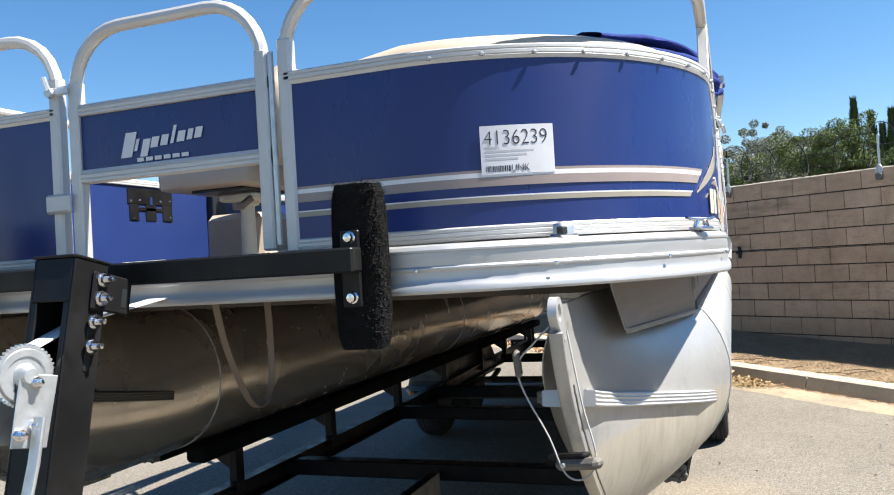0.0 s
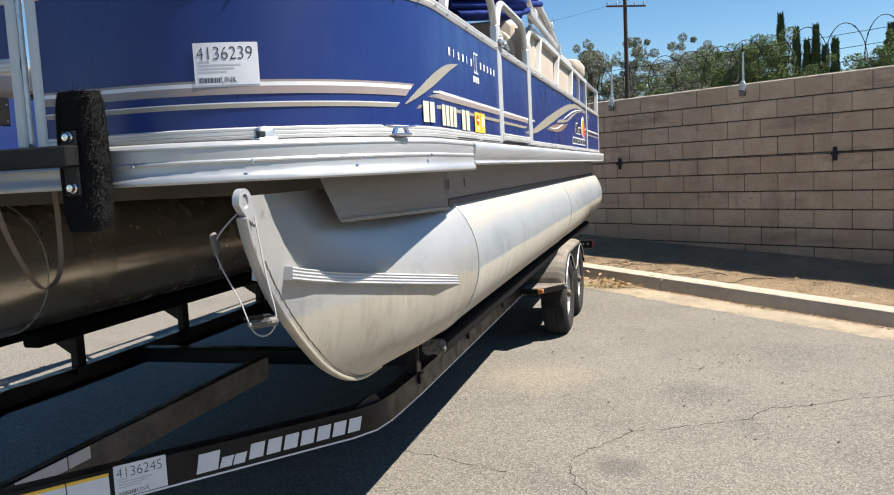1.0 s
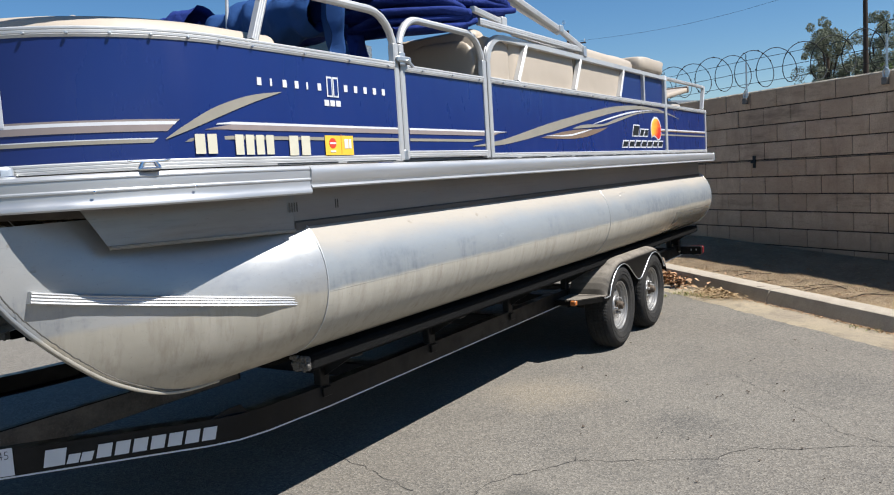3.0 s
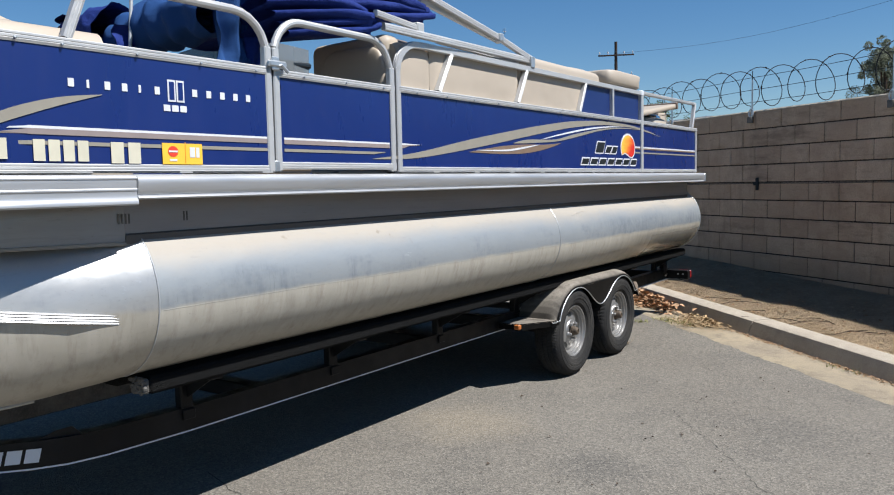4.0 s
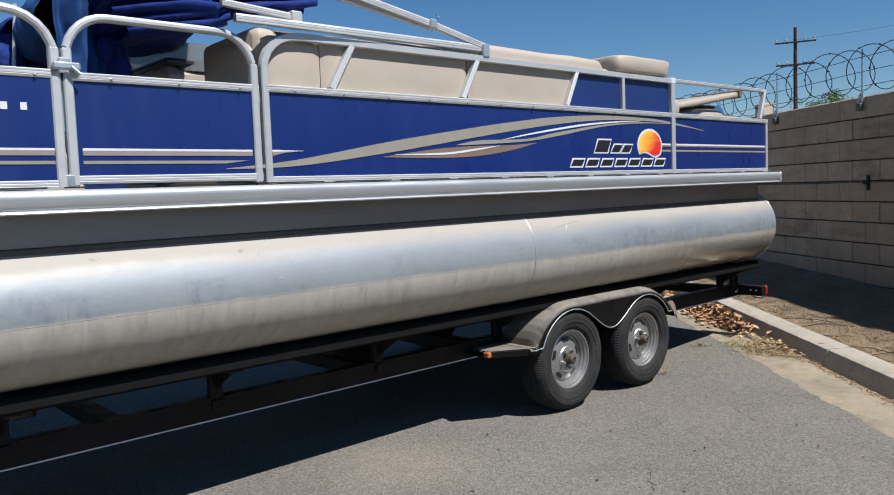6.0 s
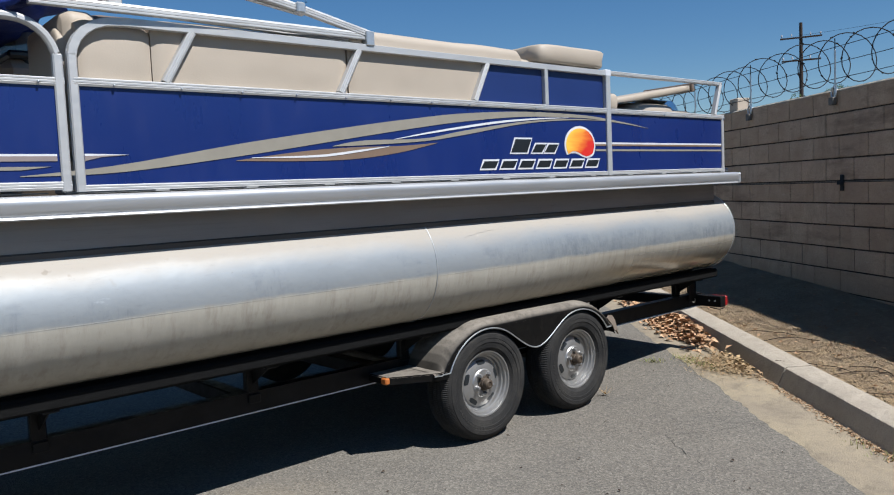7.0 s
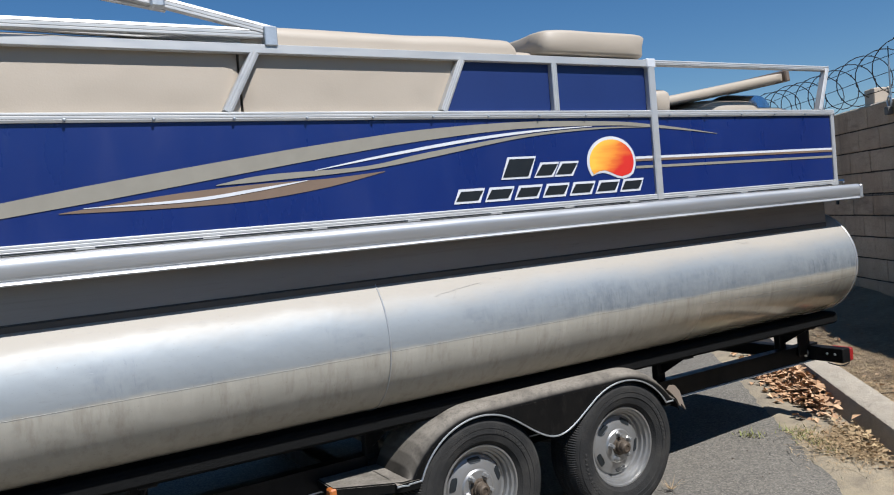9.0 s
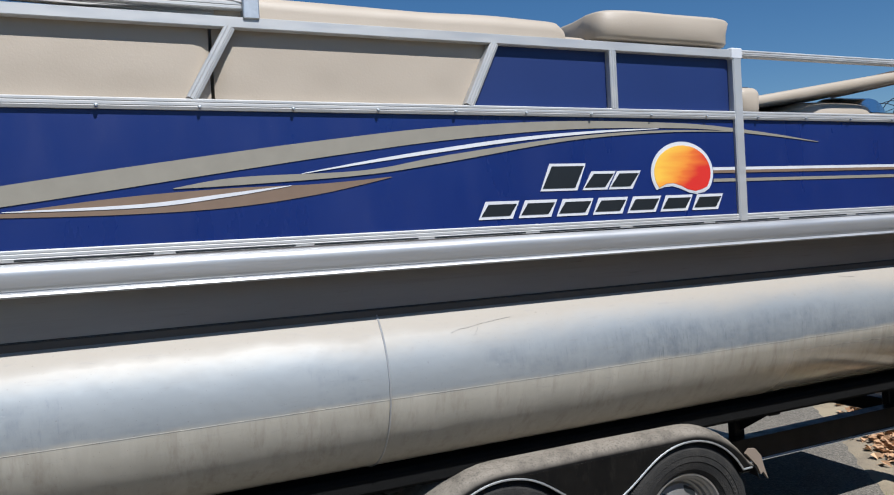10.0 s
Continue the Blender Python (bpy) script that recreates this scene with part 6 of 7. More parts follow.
def build_canvas():
    cover = thing("bimini_top", "folded navy bimini top in its canvas boot over the boat", "bimini top")
    # canvas boot across the boat
    b = B()
    rows = []
    n, m = 60, 44
    for i in range(n + 1):
        t = i / n
        y = 0.42 + 1.05 * t
        row = []
        for k in range(m):
            a = 2 * math.pi * k / m
            end = min(1.0, 0.35 + 6 * min(t, 1 - t))
            rx, rz = 0.30 * end, 0.075 * end
            w = 1 + 0.22 * noise.noise(Vector((math.cos(a) * 1.4, t * 7, math.sin(a) * 1.4))) + 0.10 * math.sin(a * 5 + t * 9)
            row.append((1.66 + rx * w * math.cos(a) + 0.06 * t, y, 2.245 + 0.06 * math.sin(math.pi * t) + rz * w * math.sin(a)))
        rows.append(row)
    b.grid(rows, close_u=True)
    b.f.append(tuple(range(m)))
    b.f.append(tuple(len(b.v) - m + k for k in range(m)))
    part("boot", b, "canvas", cover, "navy canvas boot with soft folds", smooth=70)
    # layered folds that run forward from the two sleeve tips on either side
    sect = ((0.8, -1.0), (0.45, -1.05), (0.22, -0.95), (0.08, -0.8), (0.02, -0.5), (0.0, 0.0), (0.015, 0.5), (0.07, 0.85), (0.2, 1.0), (0.45, 0.95), (0.8, 0.9))
    for tip, y_tip, z_tip, fan, layers in ((1.635, -0.048, 2.160, 0.95, ((2.122, 0.024), (2.148, 0.022), (2.178, 0.024), (2.210, 0.024))), (2.05, -0.045, 2.268, 0.62, ((2.24, 0.026), (2.28, 0.030), (2.322, 0.030), (2.355, 0.022)))):
        for li, (zc, h) in enumerate(layers):
            rows = []
            for i in range(41):
                t = i / 40
                x = tip - 0.02 * li - t * (tip - 1.33)
                k = min(1.0, t / 0.45)
                z = z_tip + (li - 1.5) * 0.019 + (zc - z_tip) * (1 - (1 - k) ** 2) + 0.02 * noise.noise(Vector((x * 3, zc * 9, 1)))
                yy = y_tip + fan * (tip - x) * (0.55 + 0.45 * t) + 0.025 * noise.noise(Vector((x * 5, zc * 7, 4))) + 0.012 * (li % 2)
                hh = h * (0.55 + 0.45 * min(1.0, t / 0.2))
                rows.append([(x, yy + d * min(1.0, 0.08 + 1.6 * t) * (0.7 if li < 2 else 0.45), z + (0.04 if li < 2 else -0.12) * max(0.0, d - 0.2) + hh * q + 0.010 * noise.noise(Vector((x * 9 + d * 4, d * 5, zc * 20 + q)))) for d, q in sect])
            for s in (0, 1):
                g = B().grid(rows)
                if s:
                    g.v = mirror(g.v)
                part("fold", g, "canvas", cover, smooth=80)
    # hanging drapes
    part("drape", fold_sheet((1.12, 0.50, 2.28), (1.32, 0.50, 2.31), 0.42, 0.0, 2.0, 1.6, amp=0.03), "canvas_light", cover, "hanging blue canvas flap", smooth=70)
    part("drape", fold_sheet((1.31, 0.505, 2.33), (1.43, 0.50, 2.34), 0.48, 0.0, 5.0, 0.8, amp=0.025), "canvas", cover, smooth=70)
    # pale blue sleeve lying forward of the boot
    rows = []
    for i in range(41):
        t = i / 40
        row = []
        for k in range(28):
            a = 2 * math.pi * k / 28
            rr = 0.125 * (0.75 + 0.25 * math.sin(math.pi * t)) * (1 + 0.3 * math.sin(t * 34 + 2 * noise.noise(Vector((a, t * 4, 0)))) * 0.5 + 0.14 * noise.noise(Vector((math.cos(a) * 2, math.sin(a) * 2, t * 9))))
            row.append((1.17 + 0.19 * t + rr * math.cos(a), 0.56 + 1.04 * t, 2.195 + 0.03 * math.sin(3 * t) + rr * math.sin(a)))
        rows.append(row)
    part("sleeve", B().grid(rows, close_u=True), "canvas_light", cover, "light blue gathered canvas sleeve", smooth=70)
    rows = []
    for i in range(25):
        t = i / 24
        row = []
        for k in range(24):
            a = 2 * math.pi * k / 24
            rr = (0.17 - 0.12 * t) * (1 + 0.25 * noise.noise(Vector((math.cos(a) * 2, math.sin(a) * 2, t * 5))))
            row.append((1.32 + rr * math.cos(a), 1.52 + 0.52 * t, 2.22 + 0.1 * t + rr * 1.1 * math.sin(a)))
        rows.append(row)
    part("loose_end", B().grid(rows, close_u=True), "canvas", cover, smooth=70)
    part("drape", fold_sheet((1.08, 1.2, 2.22), (1.32, 1.22, 2.22), 0.2, 0.0, 3.0, 2, amp=0.03), "canvas", cover, smooth=70)
    # folding frame on both sides
    for s in (0, 1):
        f = mirror if s else (lambda p: [Vector(q) for q in p])
        part("frame_tube", B().sweep(f([(3.12, 0.015, 2.150), (1.66, -0.03, 2.134)]), rail_prof(0.026, 0.034)), "rail", cover)
        part("frame_tube", B().sweep(f([(3.10, 0.045, 2.128), (2.2, 0.05, 2.150)]), rail_prof(0.022, 0.026)), "rail", cover)
        part("frame_tube", B().sweep(f([(3.15, 0.012, 2.158), (2.78, 0.012, 2.235), (1.9, 0.03, 2.39)]), rail_prof(0.026, 0.034)), "rail", cover)
        part("frame_tube", B().sweep(f([(2.80, 0.035, 2.225), (2.05, 0.05, 2.335)]), rail_prof(0.022, 0.028)), "rail", cover)
        part("frame_tube", B().sweep(f([(1.96, -0.008, 2.172), (1.60, -0.035, 2.186)]), rail_prof(0.024, 0.028)), "rail", cover)
        part("clamp", B().box(1.93, 1.985, *sorted((p := (-0.03 if not s else 2 * YC + 0.03), p + (0.05 if not s else -0.05))), 2.125, 2.198, 0.006), "rail", cover)
        part("knuckle", B().box(2.745, 2.79, *sorted((p := (-0.012 if not s else 2 * YC + 0.012), p + (0.055 if not s else -0.055))), 2.215, 2.262, 0.006), "zinc", cover)
        part("mount", B().box(3.112, 3.158, *sorted((p := (-0.012 if not s else 2 * YC + 0.012), p + (0.05 if not s else -0.05))), 2.105, 2.172, 0.003), "zinc", cover, "bright folding mount")
        part("knob", B().lathe([(0.0, -0.03), (0.012, -0.028), (0.012, -0.012), (0.006, -0.01), (0.006, 0)], 8, Matrix.Translation((2.79, p + (0.0 if not s else -0.05), 2.262)) @ Matrix.Rotation(radians(-90), 4, "X")), "chrome", cover)
    part("support_pole", B().tube([(1.119, 1.164, 1.90), (1.16, 1.17, 2.36)], 0.009, 8, up=(1, 0, 0)), "rail", cover)


def build_fittings():
    # cleats on the bow deck
    for p, a in ((( -0.585, 0.30, 1.452), -28), ((-0.30, 0.032, 1.455), -27.5)):
        m = Matrix.Translation(p) @ Matrix.Rotation(radians(a), 4, "Z")
        c = part("cleat", B().box(-0.03, 0.03, -0.018, 0.018, 0.0, 0.008, 0.004, m), "chrome", boat, "small chrome bow light" if a < -27.8 else "low chrome cleat")
        if a < -27.8:
            part("lens", B().grid([[m @ Vector((0.027 * k * math.copysign(abs(math.cos(a)) ** 0.6, math.cos(a)), 0.016 * k * math.copysign(abs(math.sin(a)) ** 0.6, math.sin(a)), z)) for a in [2 * math.pi * q / 24 for q in range(24)]] for z, k in ((0.004, 1.0), (0.022, 0.97), (0.030, 0.86), (0.034, 0.6), (0.0345, 0.05))], close_u=True), "zinc", c)
            part("bow_lens", B().box(-0.0275, -0.006, -0.0168, 0.0, 0.006, 0.024, 0.003, m), "d_black", c, "dark bow light lens")
        else:
            part("horn", B().sweep([m @ Vector(q) for q in smooth_path([(-0.060, 0, 0.030), (-0.04, 0, 0.026), (0, 0, 0.024), (0.04, 0, 0.026), (0.060, 0, 0.030)], 4)], rrect(0.010, 0.007)), "chrome", c)
            for x in (-0.028, 0.028):
                part("leg", B().tube([m @ Vector((x * 1.0, 0, 0.004)), m @ Vector((x * 0.6, 0, 0.024))], 0.007, 10, up=(0, 1, 0)), "chrome", c)
    m = pose(6.47, 0.06, 1.455)
    part("stern_cleat", B().box(-0.05, 0.05, -0.012, 0.012, 0.012, 0.03, 0.006, m).box(-0.015, 0.015, -0.012, 0.012, 0.0, 0.014, 0.003, m), "chrome", boat)
    # drain slots under the base rail
    for k in range(16):
        x = 0.2 + 0.385 * k
        if x < 6.1:
            part("drain_gap", B().box(x, x + 0.33, -0.0065, -0.0045, F0 + 0.001, F0 + 0.006, 0.0004), "d_black", boat, smooth=0)
    # gate latches
    p = (0.995, -0.014, 1.89)
    l = part("latch", B().box(p[0] - 0.04, p[0] + 0.055, p[1] - 0.012, p[1] + 0.008, p[2] - 0.012, p[2] + 0.014, 0.006), "zinc", boat, "cast gate latch")
    part("lever", B().tube([(p[0] + 0.02, p[1] - 0.014, p[2] - 0.002), (p[0] + 0.05, p[1] - 0.02, p[2] - 0.03)], 0.007, 6), "zinc", l)
    part("latch_plate", B().box(p[0] - 0.02, p[0] + 0.02, p[1] - 0.006, p[1] + 0.004, p[2] - 0.025, p[2] + 0.03, 0.004), "zinc", l)
    x, y = -R + YR - 0.02, 2 * YC - 0.942
    l = part("latch", B().box(x - 0.010, x, y - 0.035, y + 0.035, 1.905, 1.928, 0.006), "zinc", boat, "cast gate latch")
    part("latch_hub", B().lathe([(0.0, -0.012), (0.012, -0.011), (0.014, 0.0)], 14, Matrix.Translation((x - 0.008, y + 0.018, 1.914)) @ Matrix.Rotation(radians(-90), 4, "Z")), "zinc", l)
    part("latch_lever", B().tube([(x - 0.016, y + 0.018, 1.918), (x - 0.018, y + 0.03, 1.955)], 0.007, 6), "zinc", l)
    part("gate_stop", B().box(x - 0.014, x + 0.004, y - 0.03, y + 0.05, 1.60, 1.65, 0.006), "rail", boat)
    part("gate_hinge", B().box(0.985, 1.012, -0.006, 0.02, F0 + 0.004, F0 + 0.05, 0.004), "zinc", boat)
    # straps and cords under the bow
    part("tie_strap", B().sweep(smooth_path([(-0.50, 1.26, 1.37), (-0.46, 1.255, 1.22), (-0.38, 1.25, 1.07), (-0.32, 1.247, 1.04), (-0.26, 1.25, 1.10), (-0.24, 1.26, 1.25), (-0.235, 1.27, 1.37)], 6), rrect(0.003, 0.022, 0.001), up=(0, 1, 0)), "brown", boat, "dark hanging strap")
    part("strap_hook", B().tube(smooth_path([(0.81, 2.09, 1.20), (0.80, 2.09, 1.14), (0.82, 2.09, 1.115), (0.845, 2.09, 1.135)], 5), 0.006, 6, up=(0, 1, 0)), "zinc", boat)
    part("cord", B().tube(smooth_path([(-0.715, 0.305, 1.285), (-0.73, 0.345, 1.245), (-0.719, 0.383, 1.203), (-0.716, 0.375, 1.15), (-0.714, 0.33, 1.06), (-0.712, 0.30, 0.985), (-0.71, 0.262, 0.978), (-0.706, 0.24, 1.02), (-0.70, 0.262, 1.12), (-0.695, 0.285, 1.265)], 8), 0.002, 5), "rope", boat, "thin grey safety cord")
    part("cord_clip", B().box(-0.012, 0.012, -0.006, 0.006, -0.028, 0.028, 0.004, pose(-0.719, 0.383, 1.203, 0, -20, 0)), "dusty", boat, "small dark cord clip")
    m = pose(-0.712, 0.277, 1.007, 0, 10, 62)
    hook = part("tie_down", B().box(-0.058, 0.05, -0.016, 0.016, -0.012, 0.010, 0.008, m), "dusty", boat, "dark tie-down buckle")
    part("tie_lever", B().box(-0.03, 0.066, -0.013, 0.013, 0.010, 0.020, 0.004, m), "black", hook)
    part("tie_pin", B().tube([m @ Vector((0.02, -0.022, 0.0)), m @ Vector((0.02, 0.022, 0.0))], 0.005, 8, up=(1, 0, 0)), "zinc", hook)
    for k in range(1, 8, 2):
        a = radians(-5 + k * 12)
        part("screw", B().lathe([(0.0, -0.003), (0.004, -0.002), (0.005, 0.0)], 8, Matrix.Translation((-0.045 - 0.698 * math.cos(a), 0.667 - 0.698 * math.sin(a), 1.40)) @ Matrix.Rotation(a - math.pi / 2, 4, "Z")), "chrome", boat)


build_decals()
nn = Vector((-0.574, 0.397 - R, 0)).normalized()
pc = Vector((nn.x * R, R + nn.y * R, 1.597))
fm = out_frame(pc, nn)
sticker(fm @ Matrix.Translation((-0.08, 0.0, 0.0032)), "4136239", boat, 0.16, 0.105, R)
tn = Vector((-0.486, -0.6, 0)).normalized()
sticker(out_frame((-0.43, 0.903, 0.425), tn) @ Matrix.Translation((-0.061, -0.006, 0.0045)), "4136245", trailer, 0.155, 0.1)
build_seats()
build_canvas()
build_fittings()


# ---- trailer plates ----
def build_tongue_marks():
    p0, p1 = Vector((-0.30, 0.80, 0)), Vector((0.16, 0.43, 0))
    d = (p1 - p0).normalized()
    n = Vector((d.y, -d.x, 0))
    base = out_frame(Vector((-0.30, 0.80, FZ0 + 0.024)), n)
    flip = 1 if (base.to_3x3() @ Vector((1, 0, 0))).dot(d) > 0 else -1
    put = lambda s, w, z, h, mat, label="": part("mark", B().box(s, s + w, z, z + h, 0.0015, 0.0028, 0.0003, base @ Matrix.Diagonal((flip, 1, 1, 1))), mat, trailer, label, smooth=0)
    lean = base @ Matrix.Diagonal((flip, 1, 1, 1))
    k = 0
    for s, w, z, h in [(0.02, 0.07, 0.018, 0.062), (0.095, 0.04, 0.018, 0.034), (0.14, 0.04, 0.018, 0.034)] + [(0.195 + i * 0.062, 0.05, 0.022, 0.05) for i in range(7)]:
        q = [Vector((s, z, 0.0015)), Vector((s + w, z, 0.0015)), Vector((s + w + 0.012, z + h, 0.0015)), Vector((s + 0.012, z + h, 0.0015))]
        part("mark", B().ngon([lean @ p for p in q], lean.to_3x3() @ Vector((0, 0, 0.0012))), "d_silver", trailer, "" if k else "silver brand bars", smooth=0)
        k += 1
    put(-0.478, 0.119, 0.024, 0.06, "d_paper", "white and yellow warning label")
    put(-0.478, 0.119, 0.084, 0.01, "d_yellow")
    put(-0.356, 0.116, 0.024, 0.06, "d_paper")
    put(-0.356, 0.116, 0.084, 0.01, "d_yellow")
    # deep narrow beam along the middle; its near side is dusty and coloured paler for bounced light
    beam = part("tongue_brace", B().box(-0.74, 1.15, 1.29, 1.335, 0.345, 0.46, 0.005), "black", trailer, "black steel tongue beam")
    part("dust_film", B().box(-0.735, 1.13, 1.2875, 1.29, 0.349, 0.457, 0.0008), "dusty", beam, "dusty side of the beam, paler for bounced light")
    part("safety_label", B().box(-0.50, -0.278, 1.286, 1.2875, 0.412, 0.456, 0.0004), "d_paper", beam, "pale paper safety label")
    part("safety_label", B().box(-0.271, -0.166, 1.286, 1.2875, 0.412, 0.456, 0.0004), "d_paper", beam)


# ---- wall hardware ----
def build_wall_hardware():
    ang = math.degrees(math.atan2(WALL_U.y, WALL_U.x))
    ref = thing("wire_bracket", "galvanised steel bracket with a rod on the wall top", "wire bracket", "wire brackets on the wall")
    b = B().box(-0.02, 0.02, 0.0, 0.006, -0.12, 0.05, 0.002).box(-0.02, 0.02, -0.1, 0.006, 0.0, 0.006, 0.002)
    part("strap", b, "zinc", ref)
    part("rod", B().box(-0.012, 0.012, -0.004, 0.003, 0.02, 0.36, 0.002), "zinc", ref)
    part("rod_tip", B().box(-0.005, 0.005, -0.004, 0.002, 0.36, 0.46, 0.001), "black", ref)
    ring = [Vector((0.034 * math.cos(a), 0.014, -0.02 + 0.05 * math.sin(a))) for a in [2 * math.pi * k / 16 for k in range(16)]]
    part("ring", B().tube(ring, 0.008, 6, True, up=(0, 1, 0)), "zinc", ref)
    part("weight", B().box(-0.032, 0.03, 0.004, 0.05, -0.13, -0.06, 0.006), "dusty", ref)
    spots = (-5.47, -3.63, -1.795, 0.045, 1.53, 2.9)
    for i, u in enumerate(spots):
        m = Matrix.Translation(wall_p(u, 0.005, WALL_TOP)) @ Matrix.Rotation(radians(ang), 4, "Z")
        if i == 0:
            ref.matrix_world = m
        else:
            copy_thing(ref, m)
    hook = thing("wall_hook", "small black steel hook plate on the block wall", "hook", "hooks on the wall")
    part("hook_plate", B().box(-0.022, 0.022, 0.0, 0.014, -0.072, 0.072, 0.004), "wire", hook)
    part("eye", B().box(-0.04, 0.03, 0.012, 0.04, -0.016, 0.016, 0.004), "wire", hook)
    for i, u in enumerate((-2.81, -0.05, 2.7, -5.57)):
        m = Matrix.Translation(wall_p(u, 0.002, 1.325)) @ Matrix.Rotation(radians(ang), 4, "Z")
        if i == 0:
            hook.matrix_world = m
        else:
            copy_thing(hook, m)
    b = B().tube([wall_p(-12 + 0.5 * k, 0.010, 1.33 + 0.006 * noise.noise(Vector((k * 0.7, 0, 0)))) for k in range(48)], 0.0035, 5)
    tagged(part("wall_cable", b, "wire", None, "thin dark cable strung along the block wall"), category="cable")
    # loose block on the wall top
    m = Matrix.Translation(wall_p(1.98, -0.1, WALL_TOP)) @ Matrix.Rotation(radians(ang), 4, "Z")
    tagged(part("loose_block", B().box(-0.09, 0.09, -0.075, 0.075, 0.0, 0.155, 0.008, m), "stucco", None, "pale tan loose block on the wall top"), category="block")
    # coiled razor wire and straight strands
    coil = thing("razor_wire", "coil of dark razor wire along the wall top", "razor wire")
    rnd = random.Random(2)
    u, k = -9.0, 0
    path = []
    while u < 9.0:
        a = 2 * math.pi * k / 22
        rr = 0.215 + 0.012 * math.sin(k * 0.13)
        path.append(Vector(wall_p(u + 0.03 * math.sin(k * 0.05), -0.09 + rr * math.sin(a), WALL_TOP + 0.28 + 0.02 * math.sin(u * 1.7) + rr * math.cos(a))))
        k += 1
        u += 0.36 / 22
    part("coil", B().tube(path, 0.0048, 5), "wire", coil)
    barbs = B()
    for i in range(0, len(path), 3):
        p = path[i]
        d = (path[min(i + 1, len(path) - 1)] - path[max(i - 1, 0)]).normalized()
        s = d.cross(Vector((rnd.uniform(-1, 1), rnd.uniform(-1, 1), rnd.uniform(-1, 1)))).normalized()
        barbs.add([p - d * 0.009 - s * 0.012, p + d * 0.011 - s * 0.005, p + d * 0.009 + s * 0.012, p - d * 0.011 + s * 0.005], [(0, 1, 2, 3)])
    part("barbs", barbs, "wire", coil, kind="stuff", smooth=0)
    for z in (0.11, 0.25, 0.39):
        line = [Vector(wall_p(-9 + 0.3 * i, -0.02, WALL_TOP + z - 0.008 * math.sin(math.pi * ((i * 0.3) % 1.84) / 1.84))) for i in range(61)]
        part("strand", B().tube(line, 0.0032, 5), "wire", coil)
        bb = B()
        for i in range(130):
            p = Vector(wall_p(-9 + i * 0.14, -0.02, WALL_TOP + z - 0.004))
            for q in (Vector((0.01, 0.008, 0.014)), Vector((-0.01, 0.006, 0.013))):
                bb.add([p - q, p + q, p + q * 0.6 + Vector((0.003, 0, 0))], [(0, 1, 2)])
        part("barb_row", bb, "wire", coil, kind="stuff", smooth=0)


# ---- distance: poles, trees, roofs ----
def build_pole(at, height, arms, lamp=False):
    p = thing("utility_pole", "tall brown wooden utility pole with cross arms", "utility pole", "utility poles", at)
    rows = [[(r * math.cos(a), r * math.sin(a), z) for a in [2 * math.pi * k / 12 for k in range(12)]] for z, r in ((0, 0.19), (height * 0.5, 0.16), (height, 0.12))]
    part("shaft", B().grid(rows, close_u=True), "pole", p)
    for z, half in arms:
        m = Matrix.Translation((0, 0, z)) @ Matrix.Rotation(radians(25), 4, "Z")
        arm = part("cross_arm", B().box(-0.2, -0.08, -half, half, -0.06, 0.06, 0.01, m), "pole", p)
        for k in (-0.92, -0.45, 0.45, 0.92):
            part("insulator", B().lathe([(0.0, 0.28), (0.05, 0.26), (0.07, 0.12), (0.03, 0.1), (0.03, 0.0)], 8, m @ Matrix.Translation((-0.14, k * half, 0.05)) @ Matrix.Rotation(radians(90), 4, "X")), "d_grey", arm)
    if lamp:
        arm = part("lamp_arm", B().tube([(0, 0.1, height - 1.6), (-0.1, 0.9, height - 1.1), (-0.1, 1.9, height - 1.0)], 0.04, 8), "zinc", p)
        part("lamp_head", B().box(-0.25, 0.05, 1.8, 2.5, height - 1.08, height - 0.93, 0.05), "zinc", arm)
    return p


